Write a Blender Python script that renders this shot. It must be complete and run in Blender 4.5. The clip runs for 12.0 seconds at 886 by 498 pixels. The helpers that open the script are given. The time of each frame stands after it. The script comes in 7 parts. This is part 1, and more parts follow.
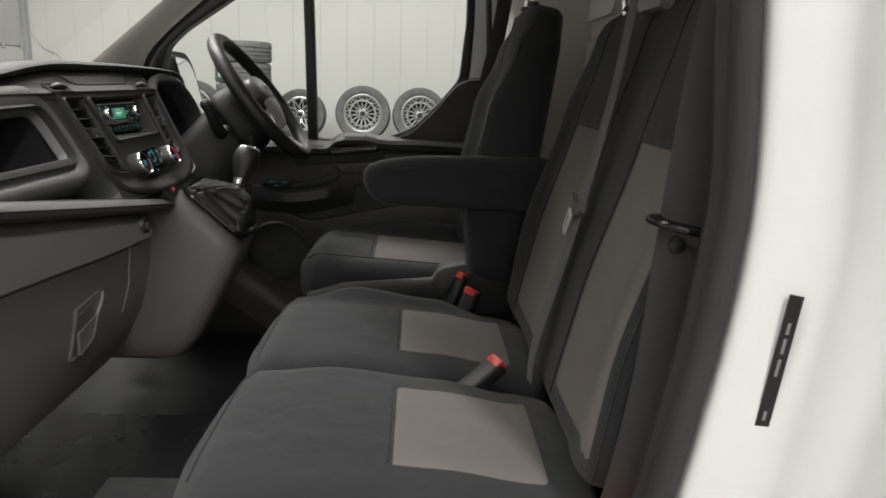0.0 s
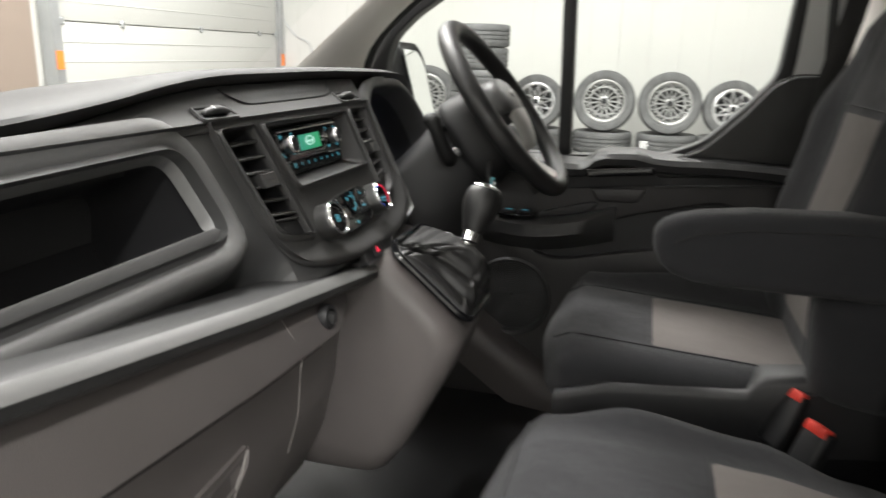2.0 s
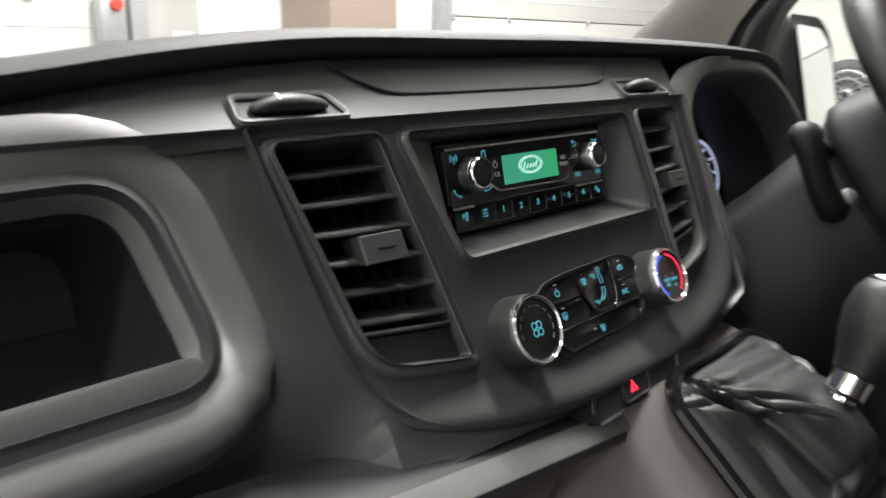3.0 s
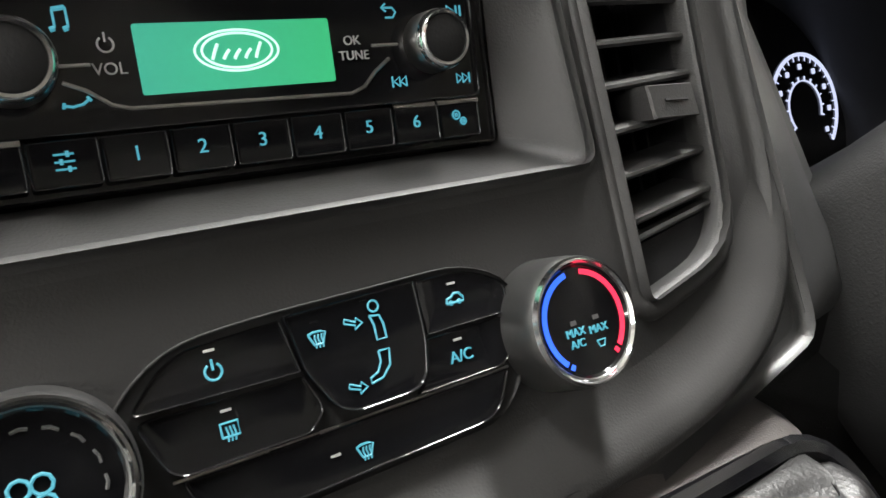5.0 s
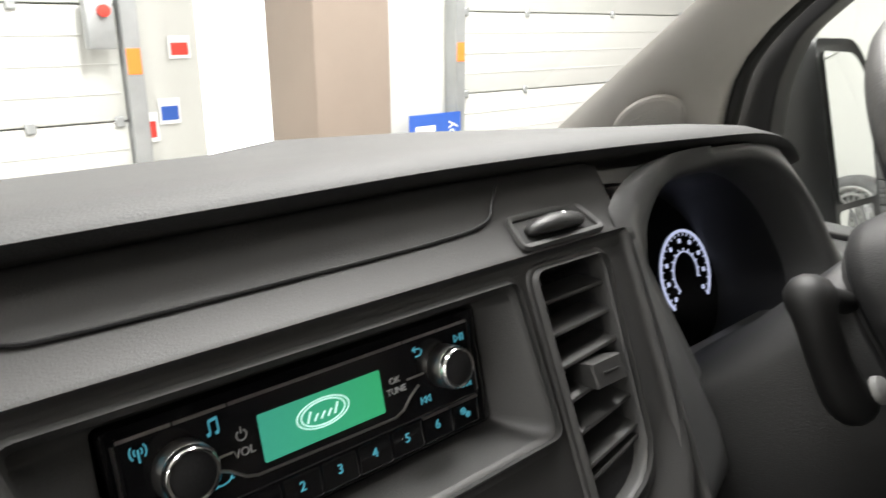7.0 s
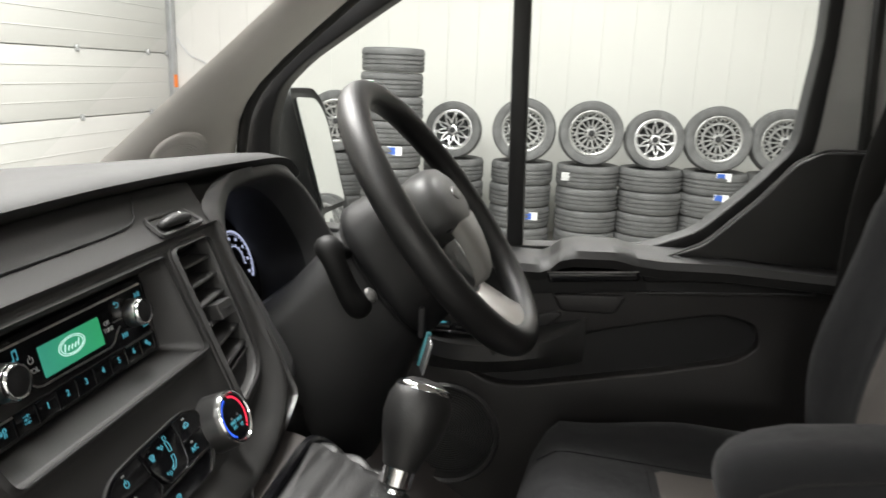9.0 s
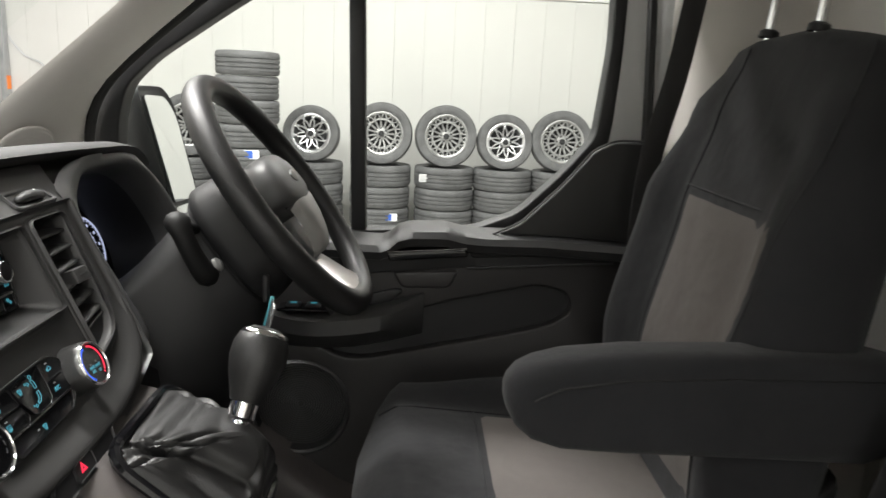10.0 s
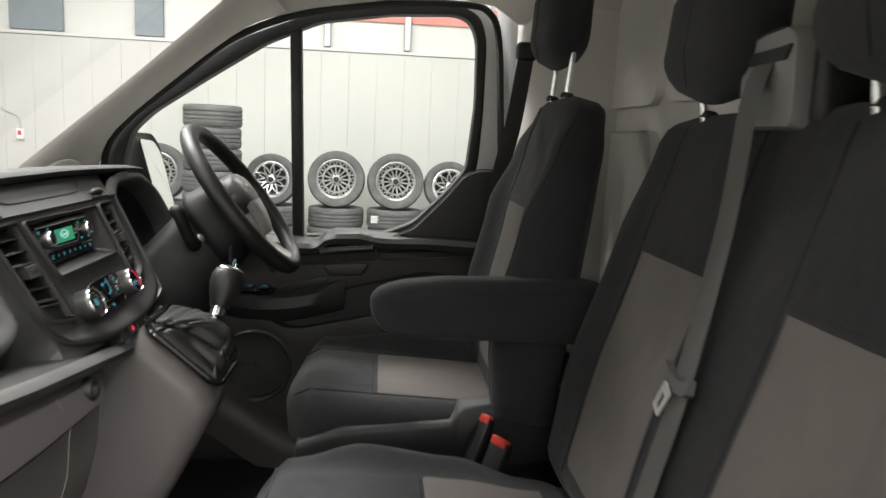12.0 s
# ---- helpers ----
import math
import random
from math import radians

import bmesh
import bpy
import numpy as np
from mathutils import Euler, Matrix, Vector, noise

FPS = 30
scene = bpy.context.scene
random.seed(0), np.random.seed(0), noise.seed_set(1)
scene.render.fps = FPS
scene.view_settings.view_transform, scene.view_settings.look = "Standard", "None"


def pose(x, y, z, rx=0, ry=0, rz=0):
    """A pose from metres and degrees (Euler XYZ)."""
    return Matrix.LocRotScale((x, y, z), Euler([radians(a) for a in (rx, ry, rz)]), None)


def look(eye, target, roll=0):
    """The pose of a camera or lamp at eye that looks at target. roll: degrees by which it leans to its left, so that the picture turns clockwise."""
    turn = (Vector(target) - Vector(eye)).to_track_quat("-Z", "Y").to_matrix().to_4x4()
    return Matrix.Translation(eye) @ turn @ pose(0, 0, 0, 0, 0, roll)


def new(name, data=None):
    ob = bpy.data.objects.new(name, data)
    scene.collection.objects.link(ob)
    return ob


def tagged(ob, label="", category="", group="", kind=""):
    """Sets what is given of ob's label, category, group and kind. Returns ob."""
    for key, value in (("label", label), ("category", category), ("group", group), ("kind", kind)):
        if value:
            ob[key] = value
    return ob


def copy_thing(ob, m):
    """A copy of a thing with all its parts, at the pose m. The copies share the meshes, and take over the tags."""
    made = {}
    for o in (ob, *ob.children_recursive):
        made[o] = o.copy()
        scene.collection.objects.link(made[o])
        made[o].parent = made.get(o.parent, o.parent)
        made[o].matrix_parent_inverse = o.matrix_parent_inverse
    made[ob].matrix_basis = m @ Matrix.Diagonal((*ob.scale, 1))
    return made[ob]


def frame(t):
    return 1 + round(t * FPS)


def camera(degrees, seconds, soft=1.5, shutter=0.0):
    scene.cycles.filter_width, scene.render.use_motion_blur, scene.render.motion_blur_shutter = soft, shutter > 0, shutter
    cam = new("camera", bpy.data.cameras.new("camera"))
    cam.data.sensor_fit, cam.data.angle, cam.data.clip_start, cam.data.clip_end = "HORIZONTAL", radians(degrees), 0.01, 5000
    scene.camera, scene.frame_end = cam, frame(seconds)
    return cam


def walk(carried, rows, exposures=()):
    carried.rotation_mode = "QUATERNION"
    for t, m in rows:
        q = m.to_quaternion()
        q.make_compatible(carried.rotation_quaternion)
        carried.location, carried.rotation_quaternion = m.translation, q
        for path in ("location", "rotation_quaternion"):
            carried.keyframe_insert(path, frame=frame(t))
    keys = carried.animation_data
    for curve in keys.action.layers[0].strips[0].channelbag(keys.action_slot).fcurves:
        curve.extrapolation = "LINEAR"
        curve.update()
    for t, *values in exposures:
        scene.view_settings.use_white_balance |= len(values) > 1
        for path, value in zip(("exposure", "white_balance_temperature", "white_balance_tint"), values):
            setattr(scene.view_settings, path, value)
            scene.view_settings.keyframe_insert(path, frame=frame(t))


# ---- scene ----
cam = camera(62.8, 12.0, shutter=0.35)
PATH = [
    (0, (0.606, -1.532, 1.426), (0.687, 0.416, 0.976), 2.1),
    (0.5, (0.574, -1.542, 1.434), (0.553, 0.395, 0.936), 1.9),
    (1, (0.552, -1.425, 1.451), (0.416, 0.503, 0.937), 1.7),
    (1.5, (0.528, -1.193, 1.469), (0.250, 0.718, 0.950), 1.6),
    (2, (0.461, -0.957, 1.464), (-0.052, 0.905, 0.945), 1.4),
    (2.5, (0.385, -0.706, 1.455), (-0.570, 0.971, 0.929), 2.0),
    (3, (0.348, -0.439, 1.429), (-1.028, 0.907, 0.885), 0.8),
    (3.5, (0.302, -0.269, 1.373), (-1.286, 0.819, 0.831), 0.1),
    (5.3, (0.24, -0.072, 1.360), (-1.352, 0.940, 0.670), -0.3),
    (5.5, (0.239, -0.085, 1.377), (-1.371, 0.915, 0.742), -0.4),
    (6, (0.228, -0.129, 1.436), (-1.297, 0.972, 0.758), 0.0),
    (6.5, (0.246, -0.151, 1.478), (-1.269, 0.989, 0.841), -0.2),
    (6.7, (0.251, -0.153, 1.497), (-1.250, 1.018, 0.884), -0.3),
    (8.3, (0.263, -0.286, 1.523), (-0.375, 1.546, 1.037), 1.7),
    (8.5, (0.284, -0.332, 1.525), (-0.248, 1.536, 1.045), 1.7),
    (9, (0.323, -0.439, 1.537), (0.039, 1.484, 1.067), 2.2),
    (9.5, (0.347, -0.515, 1.530), (0.276, 1.431, 1.073), 2.6),
    (10, (0.378, -0.580, 1.527), (0.458, 1.370, 1.088), 2.8),
    (10.5, (0.391, -0.688, 1.542), (0.589, 1.259, 1.132), 3.1),
    (11, (0.412, -0.794, 1.556), (0.661, 1.155, 1.184), 3.1),
    (11.5, (0.447, -0.947, 1.555), (0.683, 1.011, 1.223), 3.0),
    (12, (0.499, -1.198, 1.518), (0.672, 0.772, 1.219), 2.7),
]
EXPOSURE = [(0, -0.24), (0.5, 0.0), (1.0, 0.26), (1.5, 0.46), (2.0, 0.56), (2.5, 0.55), (3.0, 0.62), (3.5, 0.98), (5.5, 1.18), (6.0, 1.10), (6.5, 0.92), (8.5, 0.50), (9.5, 0.50), (10.5, 0.42), (12, 0.36)]
walk(cam, [(t, look(eye, target, roll)) for t, eye, target, roll in PATH], EXPOSURE)

# ---- world and light ----
world = bpy.data.worlds.new("world")
world.use_nodes = True
scene.world = world
wn = world.node_tree
sky = wn.nodes.new("ShaderNodeTexSky")
sky.sky_type = "NISHITA"
sky.sun_disc = False
sky.sun_elevation = radians(35)
wn.links.new(sky.outputs[0], wn.nodes["Background"].inputs[0])
wn.nodes["Background"].inputs[1].default_value = 0.1
ROOM = (-3.8, 8.5, -8.0, 7.0, 4.4)  # x0, x1, y0, y1, height of the workshop
# ceiling lights: x, y, half length, watts; unseen, most added to brighten cab and walls
LAMPS = [(-0.05, -1.2, 0.7, 80), (-1.2, 1.3, 0.9, 220), (-2.2, -3.2, 1.2, 60), (2.0, -3.2, 0.15, 190), (0.8, -6.4, 1.5, 130), (4.2, -6.2, 1.5, 150), (0.6, 4.4, 1.5, 118), (-2.5, 3.6, 1.0, 108), (6.2, 0.5, 1.2, 200)]


# ---- materials ----
def material(name, colour, rough=0.6, metal=0.0, grain=0.0, grain_size=400.0, mottle=0.12, mottle_size=6.0,
             coat=0.0, spec=0.5, sheen=0.0, emit=None, power=0.0, stretch=None, rough_var=0.08, veil=0.0):
    m = bpy.data.materials.new(name)
    m.use_nodes = True
    nt = m.node_tree
    b = nt.nodes["Principled BSDF"]
    b.inputs["Metallic"].default_value = metal
    b.inputs["Specular IOR Level"].default_value = spec
    b.inputs["Coat Weight"].default_value = coat
    b.inputs["Coat Roughness"].default_value = 0.1
    b.inputs["Sheen Weight"].default_value = sheen
    b.inputs["Sheen Roughness"].default_value = 0.5
    tc = nt.nodes.new("ShaderNodeTexCoord")
    src = tc.outputs["Object"]
    if stretch:
        mp = nt.nodes.new("ShaderNodeMapping")
        mp.inputs["Scale"].default_value = stretch
        nt.links.new(src, mp.inputs["Vector"])
        src = mp.outputs[0]
    big = nt.nodes.new("ShaderNodeTexNoise")
    big.inputs["Scale"].default_value = mottle_size
    big.inputs["Detail"].default_value = 6
    big.inputs["Roughness"].default_value = 0.65
    nt.links.new(src, big.inputs["Vector"])
    fine = nt.nodes.new("ShaderNodeTexNoise")
    fine.inputs["Scale"].default_value = grain_size
    fine.inputs["Detail"].default_value = 2
    nt.links.new(src, fine.inputs["Vector"])
    ramp = nt.nodes.new("ShaderNodeValToRGB")
    lo = [c * (1 - mottle) for c in colour]
    hi = [min(1, c * (1 + mottle) + veil) for c in colour]
    ramp.color_ramp.elements[0].position, ramp.color_ramp.elements[0].color = 0.3, (*lo, 1)
    ramp.color_ramp.elements[1].position, ramp.color_ramp.elements[1].color = 0.72, (*hi, 1)
    mixf = nt.nodes.new("ShaderNodeMath")
    mixf.operation = "MULTIPLY_ADD"
    mixf.inputs[1].default_value = 0.35
    nt.links.new(fine.outputs["Fac"], mixf.inputs[0])
    sc = nt.nodes.new("ShaderNodeMath")
    sc.operation = "MULTIPLY"
    sc.inputs[1].default_value = 0.65
    nt.links.new(big.outputs["Fac"], sc.inputs[0])
    nt.links.new(sc.outputs[0], mixf.inputs[2])
    nt.links.new(mixf.outputs[0], ramp.inputs["Fac"])
    nt.links.new(ramp.outputs[0], b.inputs["Base Color"])
    rr = nt.nodes.new("ShaderNodeMapRange")
    rr.inputs["To Min"].default_value = max(0.02, rough - rough_var)
    rr.inputs["To Max"].default_value = min(1, rough + rough_var)
    nt.links.new(big.outputs["Fac"], rr.inputs["Value"])
    nt.links.new(rr.outputs[0], b.inputs["Roughness"])
    if grain:
        bump = nt.nodes.new("ShaderNodeBump")
        bump.inputs["Strength"].default_value = grain
        bump.inputs["Distance"].default_value = 0.0006
        nt.links.new(fine.outputs["Fac"], bump.inputs["Height"])
        nt.links.new(bump.outputs[0], b.inputs["Normal"])
    if emit:
        b.inputs["Emission Color"].default_value = (*emit, 1)
        b.inputs["Emission Strength"].default_value = power
    return m


def glass(name, tint, rough=0.0, ior=1.45):
    m = bpy.data.materials.new(name)
    m.use_nodes = True
    nt = m.node_tree
    nt.nodes.remove(nt.nodes["Principled BSDF"])
    tr = nt.nodes.new("ShaderNodeBsdfTransparent")
    tr.inputs[0].default_value = (*tint, 1)
    gl = nt.nodes.new("ShaderNodeBsdfGlossy")
    gl.inputs["Roughness"].default_value = 0.02
    fr = nt.nodes.new("ShaderNodeFresnel")
    fr.inputs["IOR"].default_value = ior
    mx = nt.nodes.new("ShaderNodeMixShader")
    nt.links.new(fr.outputs[0], mx.inputs[0])
    nt.links.new(tr.outputs[0], mx.inputs[1])
    nt.links.new(gl.outputs[0], mx.inputs[2])
    nt.links.new(mx.outputs[0], nt.nodes["Material Output"].inputs[0])
    return m


DARK = material("charcoal_plastic", (0.036, 0.036, 0.036), 0.40, grain=0.25, grain_size=1400, mottle=0.14, spec=0.85)
HOOD = material("hood_plastic", (0.056, 0.056, 0.057), 0.46, grain=0.4, grain_size=900, mottle=0.12, spec=0.6)
STALK = material("stalk_plastic", (0.006, 0.006, 0.006), 0.55, mottle=0.1, spec=0.25)
SOFT = material("soft_black_plastic", (0.018, 0.018, 0.018), 0.5, grain=0.4, grain_size=900, mottle=0.15, spec=0.5)
STACK = material("centre_stack_plastic", (0.027, 0.0265, 0.026), 0.54, grain=0.3, grain_size=1000, mottle=0.12, spec=0.55)
BLACK = material("black_plastic", (0.012, 0.012, 0.013), 0.5, grain=0.3, grain_size=700)
PIANO = material("gloss_black", (0.006, 0.006, 0.007), 0.12, mottle=0.3, rough_var=0.04)
GREY = material("warm_grey_plastic", (0.100, 0.090, 0.087), 0.46, grain=0.5, grain_size=900, mottle=0.08)
TRIM = material("light_grey_trim", (0.70, 0.67, 0.63), 0.6, grain=0.3, grain_size=700, mottle=0.05)
BULK = material("painted_bulkhead", (0.76, 0.735, 0.70), 0.4, grain=0.15, grain_size=300, mottle=0.06)
FAB = material("charcoal_seat_fabric", (0.0235, 0.0238, 0.0262), 0.9, grain=1.0, grain_size=1300, mottle=0.25, spec=0.25, sheen=0.10)
FABG = material("grey_seat_fabric", (0.150, 0.136, 0.128), 0.95, grain=1.0, grain_size=1100, mottle=0.15, spec=0.2, sheen=0.05)
for fabric in (FAB, FABG):
    # soft creases and hollows of sat-in upholstery
    ft = fabric.node_tree
    creases = ft.nodes.new("ShaderNodeTexNoise")
    creases.inputs["Scale"].default_value = 11
    creases.inputs["Detail"].default_value = 3
    ft.links.new(ft.nodes["Texture Coordinate"].outputs["Object"], creases.inputs["Vector"])
    hollow = ft.nodes.new("ShaderNodeBump")
    hollow.inputs["Strength"].default_value = 0.55
    hollow.inputs["Distance"].default_value = 0.012
    ft.links.new(creases.outputs["Fac"], hollow.inputs["Height"])
    ft.links.new(hollow.outputs[0], ft.nodes["Bump"].inputs["Normal"])
LEATHER = material("black_leatherette", (0.010, 0.0098, 0.0098), 0.46, grain=0.5, grain_size=500)
WEB = material("seat_belt_webbing", (0.10, 0.098, 0.094), 0.7, grain=0.8, grain_size=900)
RUBBER = material("black_rubber", (0.018, 0.018, 0.018), 0.7, grain=0.4, grain_size=300)
MAT = material("rubber_floor_mat", (0.022, 0.023, 0.024), 0.26, grain=0.5, grain_size=250, mottle=0.25, mottle_size=12)
CHROME = material("chrome", (0.75, 0.75, 0.76), 0.12, metal=1.0, mottle=0.05)
SATIN = material("satin_metal", (0.42, 0.41, 0.40), 0.3, metal=1.0, mottle=0.1)
STEEL = material("galvanised_steel", (0.45, 0.46, 0.47), 0.45, metal=0.7, mottle=0.15)
RED = material("red_plastic", (0.62, 0.05, 0.035), 0.45)
ORANGE = material("orange_label", (0.85, 0.22, 0.03), 0.6)
PAINT = material("white_van_paint", (0.58, 0.585, 0.585), 0.35, coat=0.4, mottle=0.03)
FOIL = material("silver_foil", (0.7, 0.72, 0.73), 0.25, metal=0.8)
# Tyre colour is raised to imitate the window glass's pale reflection haze.
TYRE = material("tyre_rubber", (0.090, 0.090, 0.091), 0.75, grain=0.5, grain_size=120, mottle=0.4, mottle_size=9, veil=0.015)
ALLOY = material("bright_alloy", (0.62, 0.62, 0.63), 0.3, metal=0.9, mottle=0.08)
GUN = material("grey_alloy", (0.29, 0.29, 0.285), 0.42, metal=0.8, mottle=0.12)
WALLM = material("painted_wall_panel", (0.53, 0.528, 0.505), 0.55, mottle=0.05, mottle_size=1.2)
WALLU = material("upper_wall_sheet", (0.62, 0.62, 0.60), 0.6, mottle=0.06, mottle_size=1.0)
DOORW = material("white_sectional_door", (0.50, 0.50, 0.48), 0.45, grain=0.3, grain_size=90, mottle=0.04, mottle_size=1.5)
FLOORM = material("workshop_concrete", (0.28, 0.27, 0.25), 0.4, mottle=0.2, mottle_size=1.5)
BROWN = material("brown_cladding", (0.27, 0.215, 0.18), 0.55, mottle=0.08)
BLUE = material("blue_print", (0.03, 0.10, 0.42), 0.5)
WHITEP = material("white_print", (0.8, 0.8, 0.8), 0.5, mottle=0.03)
SILVERP = material("silver_print", (0.45, 0.45, 0.45), 0.4)
GREENP = material("green_label", (0.05, 0.45, 0.14), 0.5)
CYAN = material("backlit_cyan", (0.05, 0.2, 0.25), 0.5, emit=(0.12, 0.62, 0.80), power=0.2)
LCD = material("lit_display", (0.02, 0.2, 0.1), 0.3, emit=(0.06, 0.50, 0.30), power=0.36)
lit = LCD.node_tree
span = lit.nodes.new("ShaderNodeMapRange")
span.inputs["From Min"].default_value, span.inputs["From Max"].default_value = -0.05, 0.035
axis = lit.nodes.new("ShaderNodeSeparateXYZ")
lit.links.new(lit.nodes["Texture Coordinate"].outputs["Object"], axis.inputs[0])
lit.links.new(axis.outputs["Y"], span.inputs["Value"])
tint = lit.nodes.new("ShaderNodeMix")
tint.data_type = "RGBA"
tint.inputs["A"].default_value, tint.inputs["B"].default_value = (0.07, 0.42, 0.36, 1), (0.05, 0.52, 0.20, 1)
lit.links.new(span.outputs[0], tint.inputs["Factor"])
lit.links.new(tint.outputs["Result"], lit.nodes["Principled BSDF"].inputs["Emission Color"])
LCDW = material("lit_display_mark", (0.5, 0.6, 0.6), 0.4, emit=(0.5, 0.85, 0.75), power=0.5)
GAUGE = material("lit_gauge", (0.3, 0.3, 0.4), 0.5, emit=(0.66, 0.72, 1.0), power=0.45)
REDL = material("backlit_red", (0.4, 0.02, 0.03), 0.4, emit=(0.9, 0.03, 0.08), power=0.8)
BLUEL = material("backlit_blue", (0.02, 0.05, 0.4), 0.4, emit=(0.03, 0.12, 0.85), power=0.8)
LAMPM = material("lamp_diffuser", (0.9, 0.9, 0.9), 0.5, emit=(1.0, 0.97, 0.92), power=6.0)
DAY = material("daylight_outside", (0.8, 0.8, 0.8), 0.9, emit=(1.0, 1.0, 1.0), power=1.5)
GLASS = glass("window_glass", (0.95, 0.965, 0.955), ior=1.03)
SATING = material("satin_grey_strip", (0.12, 0.12, 0.118), 0.34, grain=0.2, grain_size=600, mottle=0.08)
DIALM = material("dark_satin_metal", (0.16, 0.16, 0.158), 0.30, metal=0.9, mottle=0.08)
PADM = material("matt_dash_top", (0.038, 0.038, 0.038), 0.66, grain=0.5, grain_size=700, mottle=0.12, spec=0.4)
# Lighter copy of the charcoal plastic: the rim's highlight is put into the colour.
RIMM = material("shelf_rim_highlight", (0.080, 0.080, 0.079), 0.38, grain=0.25, grain_size=1400, mottle=0.14, spec=0.85)
GAPB = material("dark_gap", (0.006, 0.006, 0.006), 0.6)
DIM = material("unlit_print", (0.10, 0.10, 0.10), 0.5)
MIRROR = material("mirror", (0.86, 0.87, 0.87), 0.02, metal=1.0, mottle=0.02, rough_var=0.01)


# ---- building helpers ----
def thing(name, label="", category="", group="", kind="", at=(0, 0, 0)):
    ob = new(name)
    ob.location = at
    ob.empty_display_size = 0.05
    bpy.context.view_layer.update()
    return tagged(ob, label, category, group, kind)


def finish(bm, name, mat, smooth=40):
    bmesh.ops.recalc_face_normals(bm, faces=bm.faces)
    me = bpy.data.meshes.new(name)
    bm.to_mesh(me)
    bm.free()
    if mat:
        me.materials.append(mat)
    if smooth:
        me.polygons.foreach_set("use_smooth", [True] * len(me.polygons))
        me.set_sharp_from_angle(angle=radians(smooth))
    return me


def placed(ob):
    """Where an object stands in the world."""
    up = placed(ob.parent) @ ob.matrix_parent_inverse if ob.parent else Matrix.Identity(4)
    return up @ ob.matrix_basis


def part(name, bm, mat, parent, label="", smooth=40):
    """A bmesh, in world coordinates, as one mesh under a thing or a part."""
    ob = new(name, finish(bm, name, mat, smooth))
    if parent is not None:
        ob.parent = parent
        ob.matrix_parent_inverse = placed(parent).inverted()
    if label:
        ob["label"] = label
    return ob


def bx(x0, x1, y0, y1, z0, z1, bevel=0.0, seg=2, m=None, bm=None):
    """A box with rounded edges."""
    own = bmesh.new()
    r = bmesh.ops.create_cube(own, size=1)
    for v in own.verts:
        v.co = Vector(((x0 + x1) / 2 + v.co.x * (x1 - x0), (y0 + y1) / 2 + v.co.y * (y1 - y0), (z0 + z1) / 2 + v.co.z * (z1 - z0)))
    if bevel:
        bmesh.ops.bevel(own, geom=own.edges[:], offset=bevel, segments=seg, profile=0.5, affect="EDGES", clamp_overlap=True)
    if m is not None:
        own.transform(m)
    return join(bm, own)


def join(bm, own):
    if bm is None:
        return own
    me = bpy.data.meshes.new("tmp")
    own.to_mesh(me)
    own.free()
    bm.from_mesh(me)
    bpy.data.meshes.remove(me)
    return bm


def loft(rings, closed=True, caps=True, bm=None):
    """A skin over rings of equally many points."""
    bm = bm or bmesh.new()
    vs = [[bm.verts.new(p) for p in ring] for ring in rings]
    n = len(rings[0])
    for a, b in zip(vs, vs[1:]):
        for i in range(n if closed else n - 1):
            j = (i + 1) % n
            bm.faces.new((a[i], a[j], b[j], b[i]))
    if caps and closed:
        bm.faces.new(vs[0][::-1])
        bm.faces.new(vs[-1])
    return bm


def spline(pts, n):
    """Catmull-Rom through points, n samples."""
    pts = [Vector(p) for p in pts]
    out = []
    for i in range(n):
        f = i / (n - 1) * (len(pts) - 1)
        k = min(int(f), len(pts) - 2)
        t = f - k
        p0, p1, p2, p3 = pts[max(k - 1, 0)], pts[k], pts[k + 1], pts[min(k + 2, len(pts) - 1)]
        out.append(0.5 * ((2 * p1) + (p2 - p0) * t + (2 * p0 - 5 * p1 + 4 * p2 - p3) * t * t + (3 * p1 - p0 - 3 * p2 + p3) * t ** 3))
    return out


def tube(pts, r, n=12, closed=False, flat=1.0, bm=None, up=(0, 0, 1)):
    """A round or flattened bar along points; r may be a list."""
    pts = [Vector(p) for p in pts]
    rings = []
    m = len(pts)
    prev = None
    for i, p in enumerate(pts):
        a = pts[(i - 1) % m] if closed or i else pts[0]
        b = pts[(i + 1) % m] if closed or i < m - 1 else pts[-1]
        d = (b - a).normalized()
        s = d.cross(Vector(up)) if prev is None else prev - d * prev.dot(d)
        if s.length < 1e-6:
            s = d.orthogonal()
        s.normalize()
        prev = s
        w = s.cross(d).normalized()
        rr = r[i] if isinstance(r, (list, tuple)) else r
        rings.append([p + rr * (math.cos(2 * math.pi * k / n) * s + flat * math.sin(2 * math.pi * k / n) * w) for k in range(n)])
    if closed:
        rings.append(rings[0])
        bm2 = loft(rings, True, False)
        bmesh.ops.remove_doubles(bm2, verts=bm2.verts, dist=1e-6)
        return join(bm, bm2)
    return join(bm, loft(rings))


def band(pts, width, thick, side, bm=None):
    """A flat strap along points; side: the way across its width."""
    pts = [Vector(p) for p in pts]
    rings = []
    for i, p in enumerate(pts):
        d = (pts[min(i + 1, len(pts) - 1)] - pts[max(i - 1, 0)]).normalized()
        s = Vector(side[i] if isinstance(side[0], (list, tuple, Vector)) else side)
        s = (s - d * s.dot(d)).normalized()
        w = d.cross(s)
        h, t = width / 2, thick / 2
        rings.append([p + s * a + w * b for a, b in ((-h, -t * .3), (-h * .92, -t), (h * .92, -t), (h, -t * .3), (h, t * .3), (h * .92, t), (-h * .92, t), (-h, t * .3))])
    return join(bm, loft(rings))


